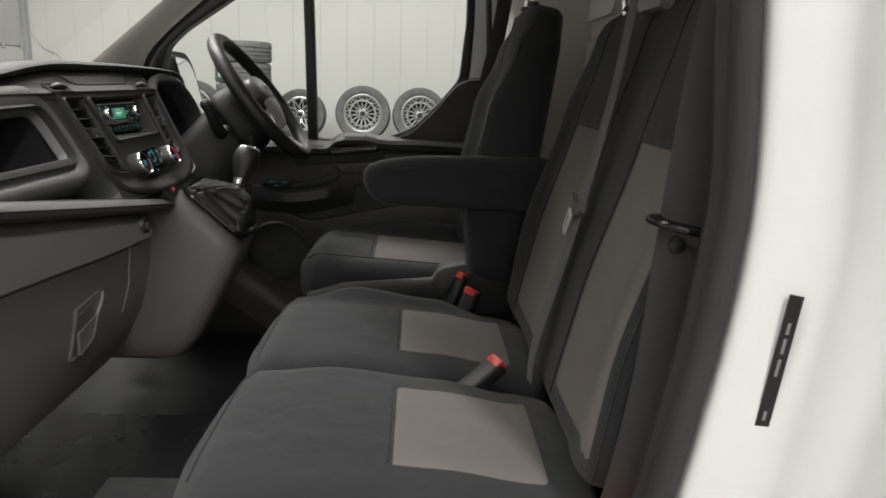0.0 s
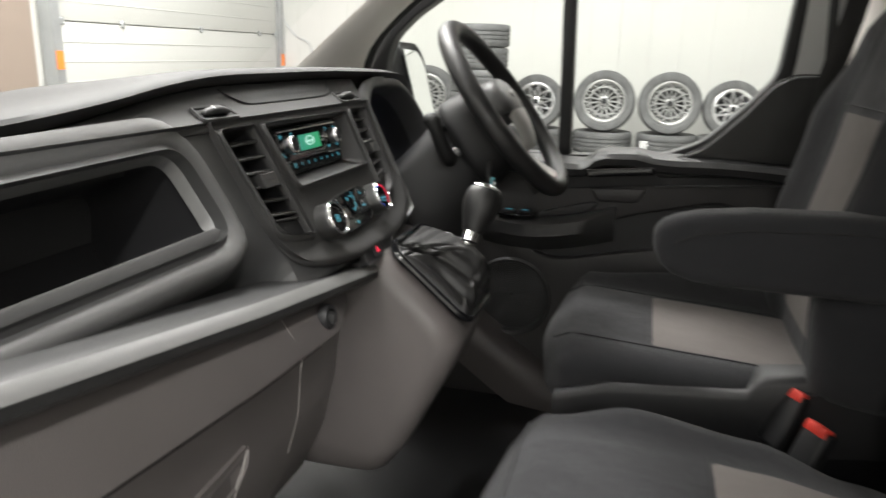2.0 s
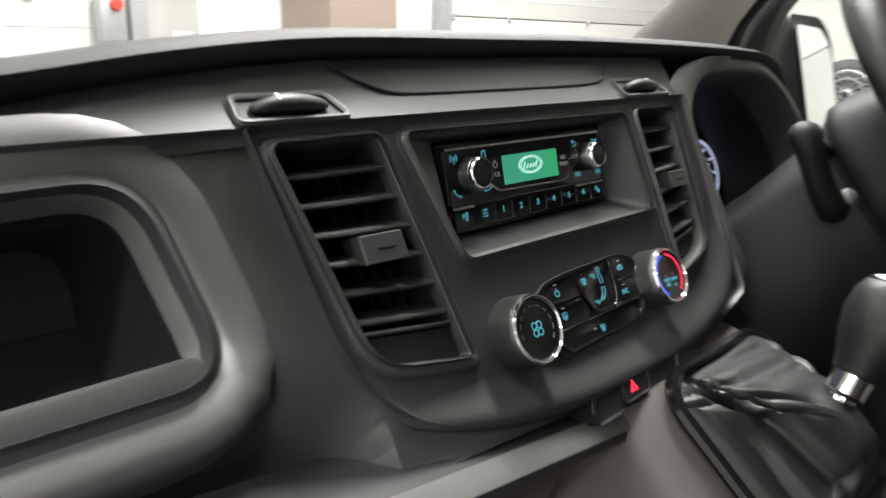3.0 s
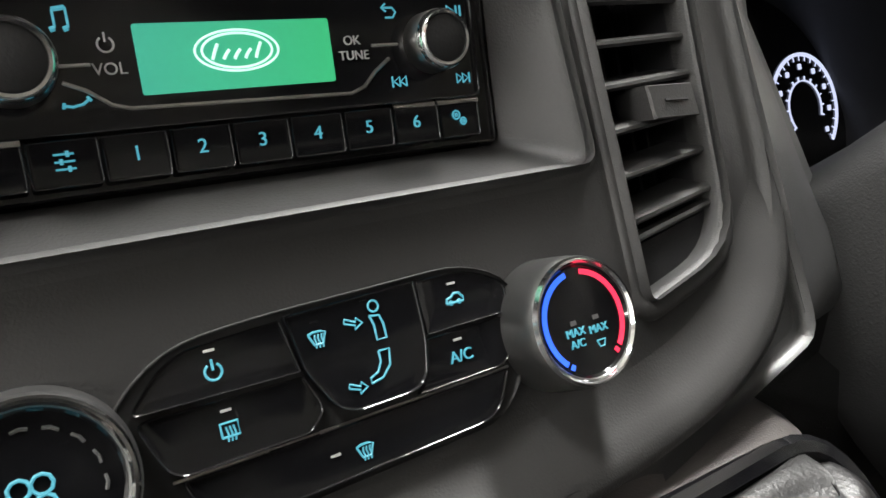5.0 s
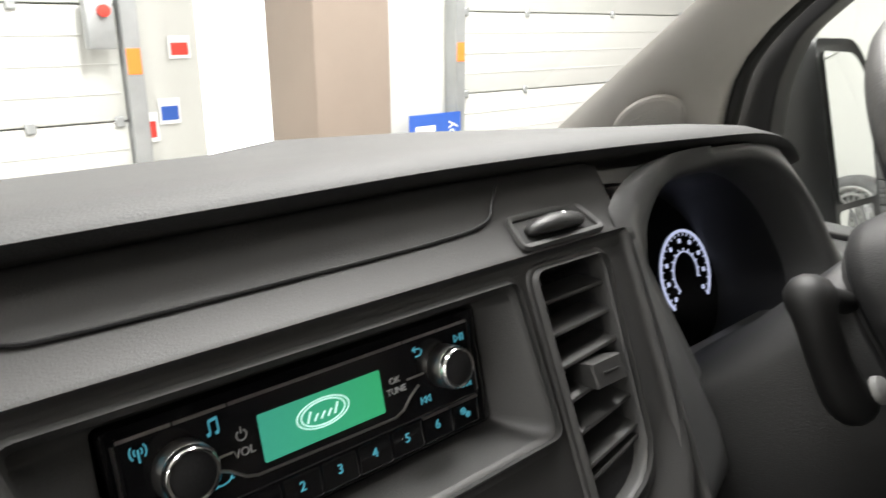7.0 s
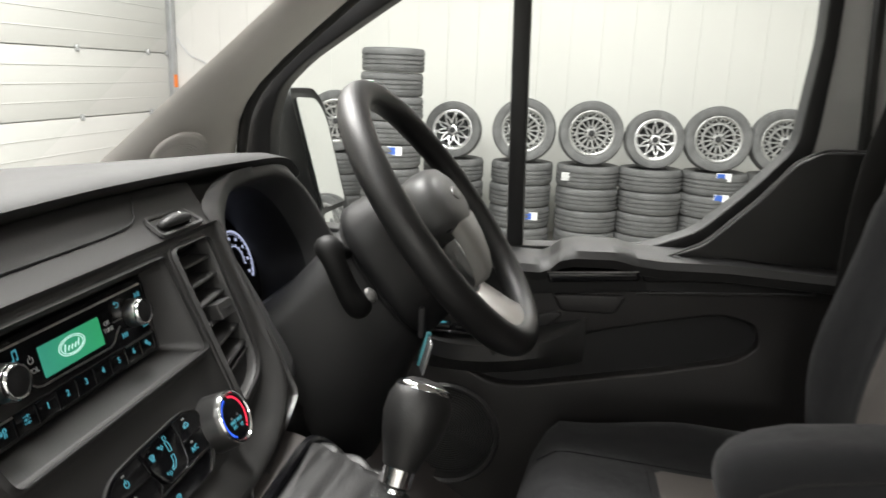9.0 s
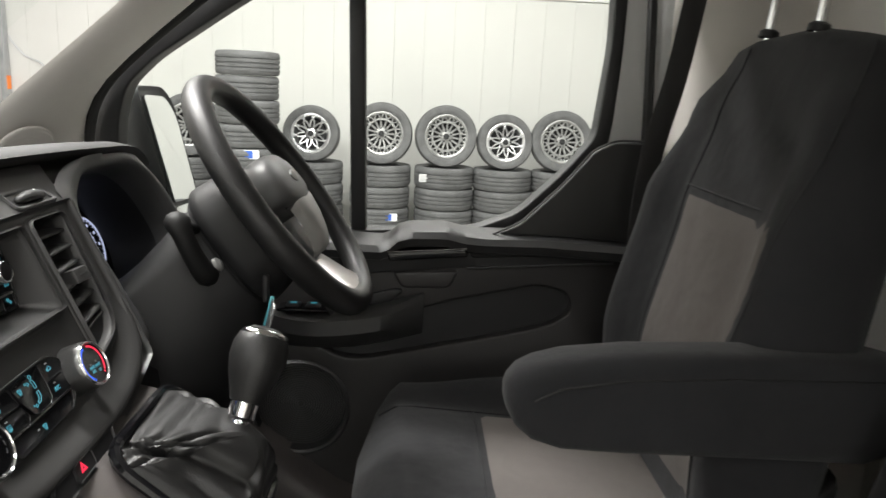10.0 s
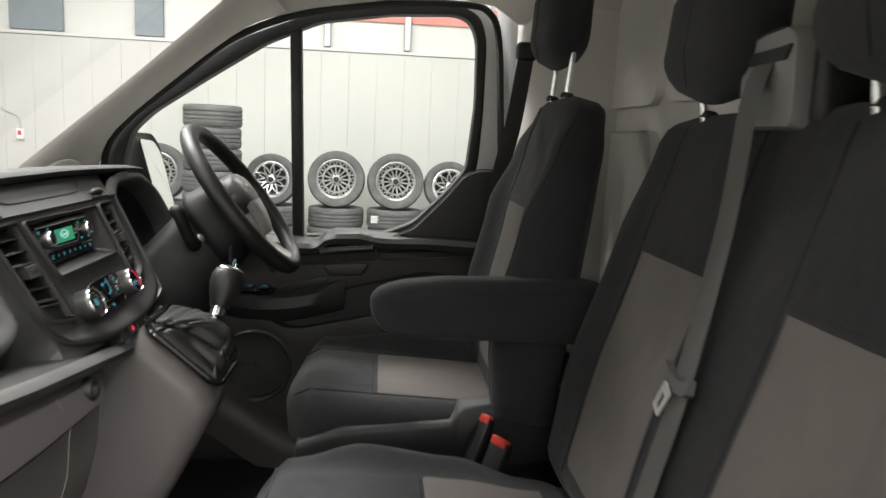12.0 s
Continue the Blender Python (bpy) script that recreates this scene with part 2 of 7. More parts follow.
def lathe(profile, m, n=32, bm=None):
    """A body of revolution round the local z axis of m; profile: (radius, height)."""
    own = bmesh.new()
    rings = []
    for r, h in profile:
        if r < 1e-6:
            rings.append([own.verts.new((0, 0, h))])
        else:
            rings.append([own.verts.new((r * math.cos(2 * math.pi * k / n), r * math.sin(2 * math.pi * k / n), h)) for k in range(n)])
    for a, b in zip(rings, rings[1:]):
        for k in range(n):
            j = (k + 1) % n
            if len(a) == 1 and len(b) > 1:
                own.faces.new((a[0], b[j], b[k]))
            elif len(b) == 1 and len(a) > 1:
                own.faces.new((a[k], a[j], b[0]))
            elif len(a) > 1:
                own.faces.new((a[k], a[j], b[j], b[k]))
    own.transform(m)
    return join(bm, own)


def rounded(pts, r, n=5):
    """A closed 2D outline with its corners rounded; r: one radius or one for each corner."""
    out = []
    m = len(pts)
    for i, p in enumerate(pts):
        p = Vector(p)
        a, b = Vector(pts[i - 1]) - p, Vector(pts[(i + 1) % m]) - p
        rr = r[i] if isinstance(r, (list, tuple)) else r
        if rr <= 0:
            out.append(p)
            continue
        k = min(rr, a.length * 0.49, b.length * 0.49)
        s, e = p + a.normalized() * k, p + b.normalized() * k
        for j in range(n + 1):
            t = j / n
            out.append(s * (1 - t) ** 2 + p * 2 * t * (1 - t) + e * t * t)
    return out


def plate(outline, holes, place, w0, w1, bm=None, edge=0.0, cuts=()):
    """A plate with holes: 2D outlines, place(u, v, w) gives the point; from depth w0 (back) to w1 (front)."""
    own = bmesh.new()
    loops = []
    for pts in [outline] + list(holes):
        vs = [own.verts.new((p[0], p[1], 0)) for p in pts]
        loops.append(vs)
        for i in range(len(vs)):
            own.edges.new((vs[i], vs[(i + 1) % len(vs)]))
    bmesh.ops.triangle_fill(own, use_beauty=True, use_dissolve=False, edges=own.edges[:])
    for axis, val in cuts:
        no = (1, 0, 0) if axis == "u" else (0, 1, 0)
        bmesh.ops.bisect_plane(own, geom=own.verts[:] + own.edges[:] + own.faces[:], plane_co=(no[0] * val, no[1] * val, 0), plane_no=no)
    border = [tuple(e.verts) for e in own.edges if len(e.link_faces) == 1]
    front = {v: v for v in own.verts}
    faces = own.faces[:]
    back = {}
    for v in list(front):
        back[v] = own.verts.new((v.co.x, v.co.y, 1))
    for f in faces:
        own.faces.new([back[v] for v in f.verts][::-1])
    for a, b in border:
        own.faces.new((a, b, back[b], back[a]))
    bmesh.ops.recalc_face_normals(own, faces=own.faces)
    if edge:
        rim = [e for e in own.edges if len(e.link_faces) == 2 and e.verts[0].co.z == 0 and e.verts[1].co.z == 0
               and any(abs(f.normal.z) < 0.5 for f in e.link_faces)]
        keys = {v: True for v in front}
        for v in own.verts:
            v.co.z = v.co.z * 1.0
        depth = abs(w1 - w0)
        for v in own.verts:
            v.co.z = -v.co.z * depth * (1 if w1 >= w0 else -1)
        bmesh.ops.bevel(own, geom=rim, offset=edge, segments=3, profile=0.5, affect="EDGES")
        for v in own.verts:
            v.co = place(v.co.x, v.co.y, w1 + v.co.z)
    else:
        for v in own.verts:
            v.co = place(v.co.x, v.co.y, w1 if v.co.z < 0.5 else w0)
    return join(bm, own)


def xz(y0):
    """Places 2D (x, z) outlines in the upright plane y = y0, depth towards the driver's side."""
    return lambda u, v, w: Vector((u, y0 + w, v))


def writing(name, text, size, m, mat, parent, depth=0.0004, label="", align="CENTER"):
    cu = bpy.data.curves.new(name, "FONT")
    cu.body, cu.size, cu.extrude = text, size, depth
    cu.align_x, cu.align_y = align, "CENTER"
    tmp = bpy.data.objects.new("tmp", cu)
    scene.collection.objects.link(tmp)
    me = bpy.data.meshes.new_from_object(tmp.evaluated_get(bpy.context.evaluated_depsgraph_get()))
    bpy.data.objects.remove(tmp)
    bpy.data.curves.remove(cu)
    me.transform(m)
    bm = bmesh.new()
    bm.from_mesh(me)
    bpy.data.meshes.remove(me)
    return part(name, bm, mat, parent, label, smooth=0)


# ---- workshop ----
X0, X1, Y0, Y1, ROOF = ROOM
tagged(part("floor", bx(X0 - 0.3, X1 + 0.3, Y0 - 0.3, Y1 + 0.3, -0.2, 0), FLOORM, None), "grey polished concrete workshop floor", "floor", kind="structure")
tagged(part("ceiling", bx(X0 - 0.3, X1 + 0.3, Y0 - 0.3, Y1 + 0.3, ROOF, ROOF + 0.2), WALLU, None), "pale sheet metal workshop ceiling", "ceiling", kind="structure")
PANEL_TOP = 2.40
wall = tagged(part("wall_east", bx(X0, X1, Y1, Y1 + 0.2, 0, ROOF), WALLU, None), "pale workshop wall behind the tyres", "wall", kind="structure")
step = 0.3
k = 0
while X0 + k * step < X1 - 0.1:
    a = X0 + k * step
    part("panel", bx(a + 0.0006, a + step - 0.0006, Y1 - 0.04, Y1 - 0.002, 0, PANEL_TOP, 0.0014, 1), WALLM, wall, smooth=30)
    k += 1
part("cap_rail", bx(X0, X1, Y1 - 0.06, Y1 - 0.002, PANEL_TOP + 0.003, PANEL_TOP + 0.04, 0.004, 1), WALLU, wall)
for a in (-0.14, 0.72, 1.586, 3.6, 5.8):
    part("wall_post", bx(a - 0.035, a + 0.035, Y1 - 0.09, Y1 - 0.005, PANEL_TOP + 0.045, ROOF, 0.006, 1), STEEL, wall)
part("red_stripe", bx(-1.2, X1, Y1 - 0.03, Y1 - 0.005, 2.74, 2.93), material("faded_red_paint", (0.62, 0.25, 0.22), 0.6), wall)
for a, b in ((-3.42, -2.88), (-2.15, -1.86)):
    part("grey_infill", bx(a, b, Y1 - 0.05, Y1 - 0.004, PANEL_TOP + 0.05, 3.3, 0.004, 1), material("blue_grey_sheet", (0.22, 0.25, 0.28), 0.5), wall)
tagged(part("wall_west", bx(X0, X1, Y0 - 0.2, Y0, 0, ROOF), WALLM, None), "plain white workshop wall", "wall", kind="structure")
tagged(part("wall_south", bx(X1, X1 + 0.2, Y0 - 0.2, Y1 + 0.2, 0, ROOF), WALLM, None), "plain white workshop wall", "wall", kind="structure")
# front wall, with the daylight doorway between y 1.62 and 2.25
wall = tagged(new("wall_north"), "white workshop wall with two sectional doors", "wall", kind="structure")
for y0, y1, z0, z1 in ((Y0 - 0.2, 1.62, 0, ROOF), (1.62, 2.25, 2.3, ROOF), (2.25, Y1 + 0.2, 0, ROOF)):
    part("wall_piece", bx(X0 - 0.2, X0, y0, y1, z0, z1), WALLM, wall)
tagged(part("backdrop", bx(X0 - 1.3, X0 - 1.28, -1.5, 4.5, -0.2, 4), DAY, None), "bright overcast daylight outside the doorway", "daylight", kind="structure")


def sectional_door(y0, y1, height):
    d = thing("sectional_door", "white ribbed sectional overhead door, closed", "door", at=(X0, (y0 + y1) / 2, 0))
    n = round(height / 0.58)
    h = height / n
    for i in range(n):
        z = i * h - 0.108
        part("panel", bx(X0 + 0.03, X0 + 0.075, y0, y1, max(z + 0.004, 0.004), z + h - 0.004, 0.008, 2), DOORW, d)
        for j in range(3):
            part("rib", bx(X0 + 0.073, X0 + 0.079, y0 + 0.02, y1 - 0.02, z + h * (0.25 + 0.25 * j) - 0.005, z + h * (0.25 + 0.25 * j) + 0.005, 0.002, 1), DOORW, d)
        if i:
            for f in (0.012, 0.21, 0.545, 0.88, 0.988):
                y = y0 + (y1 - y0) * f
                part("hinge", bx(X0 + 0.076, X0 + 0.094, y - 0.024, y + 0.024, z - 0.028, z + 0.028, 0.006, 1), STEEL, d)
    for y in (y0 - 0.05, y1 + 0.05):
        part("track", bx(X0 + 0.005, X0 + 0.12, y - 0.045, y + 0.045, 0, height + 0.3, 0.006, 1), STEEL, d)
        part("orange_marker", bx(X0 + 0.12, X0 + 0.124, y - 0.035, y + 0.035, 1.29, 1.42), ORANGE, d)
    return d


sectional_door(3.57, 6.85, 4.06)
sectional_door(-2.73, 1.17, 4.06)
col = thing("clad_column", "brown clad square column beside the doorway", "column", at=(-2.2, 1.45, 0))
part("cladding", bx(-2.38, -2.03, 1.27, 1.61, 0, ROOF, 0.012, 2), BROWN, col)
part("base_plate", bx(-2.41, -2.0, 1.24, 1.64, 0, 0.012, 0.003, 1), STEEL, col)
sign = thing("blue_sign", "blue printed sign board with white lettering", "sign", at=(X0 + 0.13, 3.25, 0.6))
part("stand", bx(X0 + 0.125, X0 + 0.13, 3.2, 3.3, 0.0, 0.9), STEEL, sign)
part("board", bx(X0 + 0.13, X0 + 0.145, 3.02, 3.50, 0.56, 0.94, 0.003, 1), BLUE, sign)
writing("lettering", "enjoy", 0.13, Matrix.Translation((X0 + 0.147, 3.40, 0.74)) @ pose(0, 0, 0, 0, 90, 0) @ pose(0, 0, 0, 0, 0, 180), WHITEP, sign)
part("print_bar", bx(X0 + 0.145, X0 + 0.148, 3.07, 3.25, 0.64, 0.86), WHITEP, sign)
for name, y, z, w, h, mat, lab in (("notice", 1.52, 1.08, 0.12, 0.14, BLUE, "small blue notice on the wall"), ("notice", 1.61, 1.42, 0.12, 0.12, RED, "round red and white safety notice"),
                                   ("notice", 1.38, 1.0, 0.14, 0.16, RED, "red and white notice on the wall")):
    s = thing(name, lab, "sign", at=(X0 + 0.006, y - 0.1, z))
    part("sheet", bx(X0 + 0.004, X0 + 0.01, y - 0.1 - w / 2, y - 0.1 + w / 2, z - h / 2, z + h / 2), WHITEP, s)
    part("print", bx(X0 + 0.0105, X0 + 0.012, y - 0.1 - w * 0.4, y - 0.1 + w * 0.4, z - h * 0.35, z + h * 0.2), mat, s)
s = thing("wall_socket", "small white wall socket with a red switch", "socket", at=(-3.34, 6.95, 1.37))
part("socket_box", bx(-3.375, -3.305, 6.915, 6.957, 1.31, 1.42, 0.008, 2), WHITEP, s)
part("switch", bx(-3.358, -3.322, 6.908, 6.915, 1.355, 1.40, 0.003, 1), RED, s)
s = thing("wall_cable", "grey cable sagging along the wall to a socket", "cable", at=(-3.5, 6.95, 1.6))
part("cable_run", tube(spline([(-3.68, 6.951, 1.80), (-3.64, 6.951, 1.74), (-3.53, 6.951, 1.62), (-3.42, 6.951, 1.575), (-3.36, 6.951, 1.53), (-3.342, 6.950, 1.42)], 24), 0.007, 8), STEEL, s)
s = thing("door_control", "grey wall control box with a red button", "control box", at=(X0 + 0.13, 1.09, 1.5))
part("box", bx(X0 + 0.125, X0 + 0.21, 0.99, 1.12, 1.42, 1.68, 0.01, 2), STEEL, s)
part("button", lathe([(0, 0.03), (0.028, 0.028), (0.032, 0.0)], Matrix.Translation((X0 + 0.21, 1.07, 1.6)) @ pose(0, 0, 0, 0, 90, 0), 16), RED, s)

# Battens stand out of view; they are added to light the scene.
for lx, ly, half, watts in LAMPS:
    f = thing("unseen_ceiling_light", "assumed ceiling light out of view, added to light the cab and walls", "light", "ceiling lights", at=(lx, ly, ROOF - 0.3))
    part("housing", bx(lx - half - 0.03, lx + half + 0.03, ly - 0.22, ly + 0.22, ROOF - 0.28, ROOF - 0.2, 0.01, 2), STEEL, f)
    part("diffuser", bx(lx - half, lx + half, ly - 0.19, ly + 0.19, ROOF - 0.3, ROOF - 0.283, 0.006, 1), LAMPM, f)
    part("hanger", bx(lx - 0.02, lx + 0.02, ly - 0.02, ly + 0.02, ROOF - 0.2, ROOF, 0.002, 1), STEEL, f)
    li = bpy.data.lights.new("batten_light", "AREA")
    li.shape, li.size, li.size_y, li.energy, li.color = "RECTANGLE", 2 * half, 0.36, watts, (1.0, 0.985, 0.955)
    lo = new("batten_light", li)
    lo.matrix_world = Matrix.Translation((lx, ly, ROOF - 0.31))


# ---- tyres and wheels along the wall ----
def tyre_profile(r, w):
    rim = r * 0.68
    h = w / 2
    return [(rim, -h * 0.78), (rim + 0.012, -h * 0.9), (r * 0.85, -h), (r * 0.955, -h * 0.95), (r * 0.985, -h * 0.82), (r, -h * 0.62), (r, -h * 0.42), (r - 0.008, -h * 0.40), (r - 0.008, -h * 0.34),
            (r, -h * 0.32), (r + 0.001, -h * 0.06), (r - 0.008, -h * 0.04), (r - 0.008, h * 0.04), (r + 0.001, h * 0.06), (r, h * 0.32), (r - 0.008, h * 0.34), (r - 0.008, h * 0.40),
            (r, h * 0.42), (r, h * 0.62), (r * 0.985, h * 0.82), (r * 0.955, h * 0.95), (r * 0.85, h), (rim + 0.012, h * 0.9), (rim, h * 0.78), (rim - 0.002, 0), (rim, -h * 0.78)]


def tyre(r, w):
    t = tagged(part("tyre", lathe(tyre_profile(r, w), Matrix.Identity(4), 48), TYRE, None), "used black road tyre lying in a stack", "tyre", "tyre stacks along the wall")
    # shoulder blocks of the tread
    bm = bmesh.new()
    for s in (-1, 1):
        for k in range(56):
            a = 2 * math.pi * k / 56
            bx(r - 0.012, r + 0.0015, -0.0125, 0.0125, s * w * 0.27 - w * 0.045, s * w * 0.27 + w * 0.045, 0, 1, pose(0, 0, 0, 0, 0, math.degrees(a)), bm)
    part("tread_block", bm, TYRE, t, smooth=0)["kind"] = "stuff"
    return t


def wheel(spokes, mat, mesh, r, w, label=""):
    e = thing("wheel", label, "wheel", "wheels on the tyre stacks")
    part("tyre", lathe(tyre_profile(r, w), Matrix.Identity(4), 48), TYRE, e)
    q = r * 0.685
    part("rim", lathe([(q, -w * 0.4), (q + 0.008, -w * 0.42), (q + 0.008, w * 0.42), (q - 0.004, w * 0.44), (q - 0.02, w * 0.40), (q - 0.03, w * 0.15), (q - 0.035, -w * 0.35), (q, -w * 0.4)], Matrix.Identity(4), 48), mat, e)
    g = 0.72 if mesh else 0.85
    part("hub", lathe([(0, 0.078), (0.03 * g, 0.078), (0.034 * g, 0.07), (0.06 * g, 0.066), (0.075 * g, 0.05), (0.075 * g, 0.0), (0, 0.0)], Matrix.Identity(4), 32), mat, e)
    # Added black disc: stands for the shade seen between the spokes.
    part("rim_shade_disc", lathe([(0, -w * 0.30), (q - 0.030, -w * 0.30), (q - 0.028, -w * 0.1), (q - 0.026, w * 0.12)], Matrix.Identity(4), 40), BLACK, e, "black disc standing for the shade inside the rim")
    part("hub_cap", lathe([(0, 0.083), (0.024, 0.082), (0.027, 0.076), (0.027, 0.07)], Matrix.Identity(4), 24), BLACK, e)
    for k in range(spokes):
        a = 2 * math.pi * k / spokes
        if mesh:
            for s in (-1, 1):
                d = s * math.pi / spokes
                pts = [(0.05 * math.cos(a), 0.05 * math.sin(a), 0.06), (0.62 * q * math.cos(a + d * 0.55), 0.62 * q * math.sin(a + d * 0.55), 0.078), ((q - 0.012) * math.cos(a + d * 1.35), (q - 0.012) * math.sin(a + d * 1.35), 0.082)]
                part("spoke", tube(spline(pts, 6), [0.0085, 0.0075, 0.0070, 0.0068, 0.0068, 0.0075], 6, flat=0.8), mat, e)
        else:
            pts = [(0.055 * math.cos(a), 0.055 * math.sin(a), 0.06), (0.55 * q * math.cos(a), 0.55 * q * math.sin(a), 0.066), ((q - 0.05) * math.cos(a), (q - 0.05) * math.sin(a), 0.072)]
            part("spoke", tube(spline(pts, 5), [0.012, 0.010, 0.0095, 0.0095, 0.011], 6, flat=0.7), mat, e)
            for s in (-1, 1):
                d = s * math.pi / spokes * 0.8
                part("spoke_tip", tube([((q - 0.06) * math.cos(a), (q - 0.06) * math.sin(a), 0.072), ((q - 0.01) * math.cos(a + d), (q - 0.01) * math.sin(a + d), 0.076)], 0.008, 6), mat, e)
    if not mesh:
        part("inner_ring", lathe([(q - 0.075, 0.066), (q - 0.07, 0.078), (q - 0.055, 0.078), (q - 0.05, 0.066), (q - 0.075, 0.066)], Matrix.Identity(4), 40), mat, e)
    for k in range(5):
        a = 2 * math.pi * (k + 0.5) / 5
        part("bolt_hole", lathe([(0, 0.069), (0.008, 0.0695), (0.010, 0.066)], pose(0.048 * math.cos(a), 0.048 * math.sin(a), 0), 10), BLACK, e)
    return e


rng = random.Random(4)
TYRE_H = 0.197
TYRE0 = tyre(0.281, TYRE_H - 0.001)
TYRE0.location = (3.6, 6.3, TYRE_H / 2)
STACKS = [(-1.71, 6.28, 4), (-0.605, 6.28, 4), (0.03, 6.28, 4), (0.637, 6.28, 4), (1.19, 6.28, 4), (1.735, 6.28, 4), (2.29, 6.28, 4), (-1.035, 5.55, 9)]
for sx, sy, n in STACKS:
    for i in range(n):
        h = TYRE_H if n == 4 else 0.1915
        c = copy_thing(TYRE0, pose(sx + rng.uniform(-0.010, 0.010), sy + rng.uniform(-0.010, 0.010), h * (i + 0.5), 0, 0, rng.uniform(0, 360)))
        if n == 9:
            k = rng.uniform(0.895, 0.93)
            c.scale = (k, k, 0.1905 / TYRE_H)
            c["label"] = "black road tyre in a tall stack"
W_MESH = wheel(10, ALLOY, True, 0.256, 0.19, "bright silver mesh-spoke alloy wheel with tyre")
W_GREY = wheel(15, GUN, False, 0.284, 0.20, "grey multi-spoke alloy wheel with tyre")
first = {}
for sx, kind, base in ((-0.605, "m", W_MESH), (0.04, "g", W_GREY), (0.63, "g", W_GREY), (1.18, "m", W_MESH), (1.71, "g", W_GREY), (2.26, "g", W_GREY), (-1.71, "g", W_GREY)):
    r = 0.256 if kind == "m" else 0.284
    m = pose(sx, 6.22, 4 * TYRE_H + r - 0.006, 90 - 5, rng.uniform(0, 36), rng.uniform(-4, 4))
    if kind in first:
        copy_thing(base, m)
    else:
        base.matrix_basis = m
        first[kind] = True
for x, y, z, rz, mat in ((-1.15, 5.335, 1.43, 20, GREENP), (-0.95, 5.308, 0.915, 5, BLUE), (-1.13, 5.335, 0.735, 5, GREENP), (0.15, 6.03, 0.32, 0, BLUE), (1.76, 6.01, 0.765, 0, BLUE), (1.76, 6.01, 0.58, 0, BLUE), (0.46, 6.075, 0.69, 0, SILVERP)):
    s = thing("tyre_label", "printed paper label on a tyre tread", "label", "tyre labels", at=(x, y, z))
    part("sheet", bx(x - 0.06, x + 0.06, y - 0.012, y - 0.010, z - 0.035, z + 0.035), WHITEP, s)
    part("print", bx(x - 0.055, x + 0.01, y - 0.0135, y - 0.0125, z - 0.03, z + 0.03), mat, s)


# ---- van body ----
van = thing("van_body", "white panel van cab with grey interior trim, passenger door open", "van", at=(0.5, 0, 0.3))
CF = 0.56  # cab floor
part("cab_floor", bx(-0.75, 1.14, -0.86, 0.86, CF - 0.06, CF, 0.01, 2), BLACK, van)
part("toe_board", loft([[Vector((x, y, z)) for x, z in ((-0.42, CF), (-0.62, CF + 0.22), (-0.66, 1.3), (-0.70, 1.3), (-0.68, CF + 0.2), (-0.46, CF - 0.04))] for y in (-0.84, 0.84)]), BLACK, van)
part("entry_step", bx(-0.42, 0.8, -0.93, -0.85, 0.34, 0.54, 0.02, 3), BLACK, van)
part("door_sill", bx(-0.5, 0.86, -0.95, -0.87, 0.25, 0.335, 0.02, 3), PAINT, van)
# bulkhead with pressed panels
bulk = part("bulkhead", bx(1.14, 1.17, -0.86, 0.9, CF, 1.98, 0.004, 1), BULK, van, "pale grey painted steel bulkhead")
for y0, y1 in ((0.02, 0.40), (0.46, 0.82), (-0.40, -0.02), (-0.82, -0.46)):
    for z0, z1 in ((0.75, 1.56), (1.62, 1.95)):
        o = rounded([(y0, z0), (y1, z0), (y1, z1), (y0, z1)], 0.05, 5)
        part("pressed_panel", plate(o, [], lambda u, v, w: Vector((1.14 - w, u, v)), 0.0, 0.014, edge=0.009), BULK, bulk)
for y, z in ((0.43, 1.47), (0.43, 1.2), (-0.43, 1.47)):
    part("bolt", lathe([(0, 0.006), (0.007, 0.005), (0.009, 0)], Matrix.Translation((1.1398, y, z)) @ pose(0, 0, 0, 0, -90, 0), 10), BLACK, bulk)
part("roof_lining", bx(0.16, 1.14, -0.80, 0.80, 1.955, 1.985, 0.01, 2), TRIM, van)
part("roof_skin", bx(0.1, 3.4, -0.9, 0.9, 1.99, 2.03, 0.015, 2), PAINT, van)
part("header_rail", bx(0.06, 0.2, -0.70, 0.70, 1.90, 1.96, 0.02, 3), TRIM, van)
part("load_side", bx(1.14, 3.4, 0.93, 0.97, 0.3, 2.02, 0.02, 2), PAINT, van)
part("load_side", bx(1.06, 3.4, -0.99, -0.95, 0.3, 2.02, 0.03, 3), PAINT, van)
part("load_floor", bx(1.17, 3.4, -0.94, 0.93, 0.5, 0.55), PAINT, van)
part("rear_wall", bx(3.38, 3.42, -0.94, 0.93, 0.3, 2.02), PAINT, van)
part("front_bulk", bx(-1.25, -0.72, -0.85, 0.85, 0.35, 1.06, 0.12, 4), PAINT, van)


def path_loft(stations, outline, bm=None):
    """A section swept along stations of (origin, across, out)."""
    return loft([[Vector(o) + Vector(a) * p[0] + Vector(b) * p[1] for p in outline] for o, a, b in stations])


# passenger-side pillar behind the open door: white painted jamb with a black seal
JAMB = [(0.3, 0.81), (0.8, 0.857), (1.02, 0.894), (1.19, 0.923), (1.33, 0.935), (1.5, 0.920), (1.95, 0.88)]


def jamb(z):
    for (z0, x0), (z1, x1) in zip(JAMB, JAMB[1:]):
        if z <= z1:
            return x0 + (x1 - x0) * (z - z0) / (z1 - z0)
    return JAMB[-1][1]


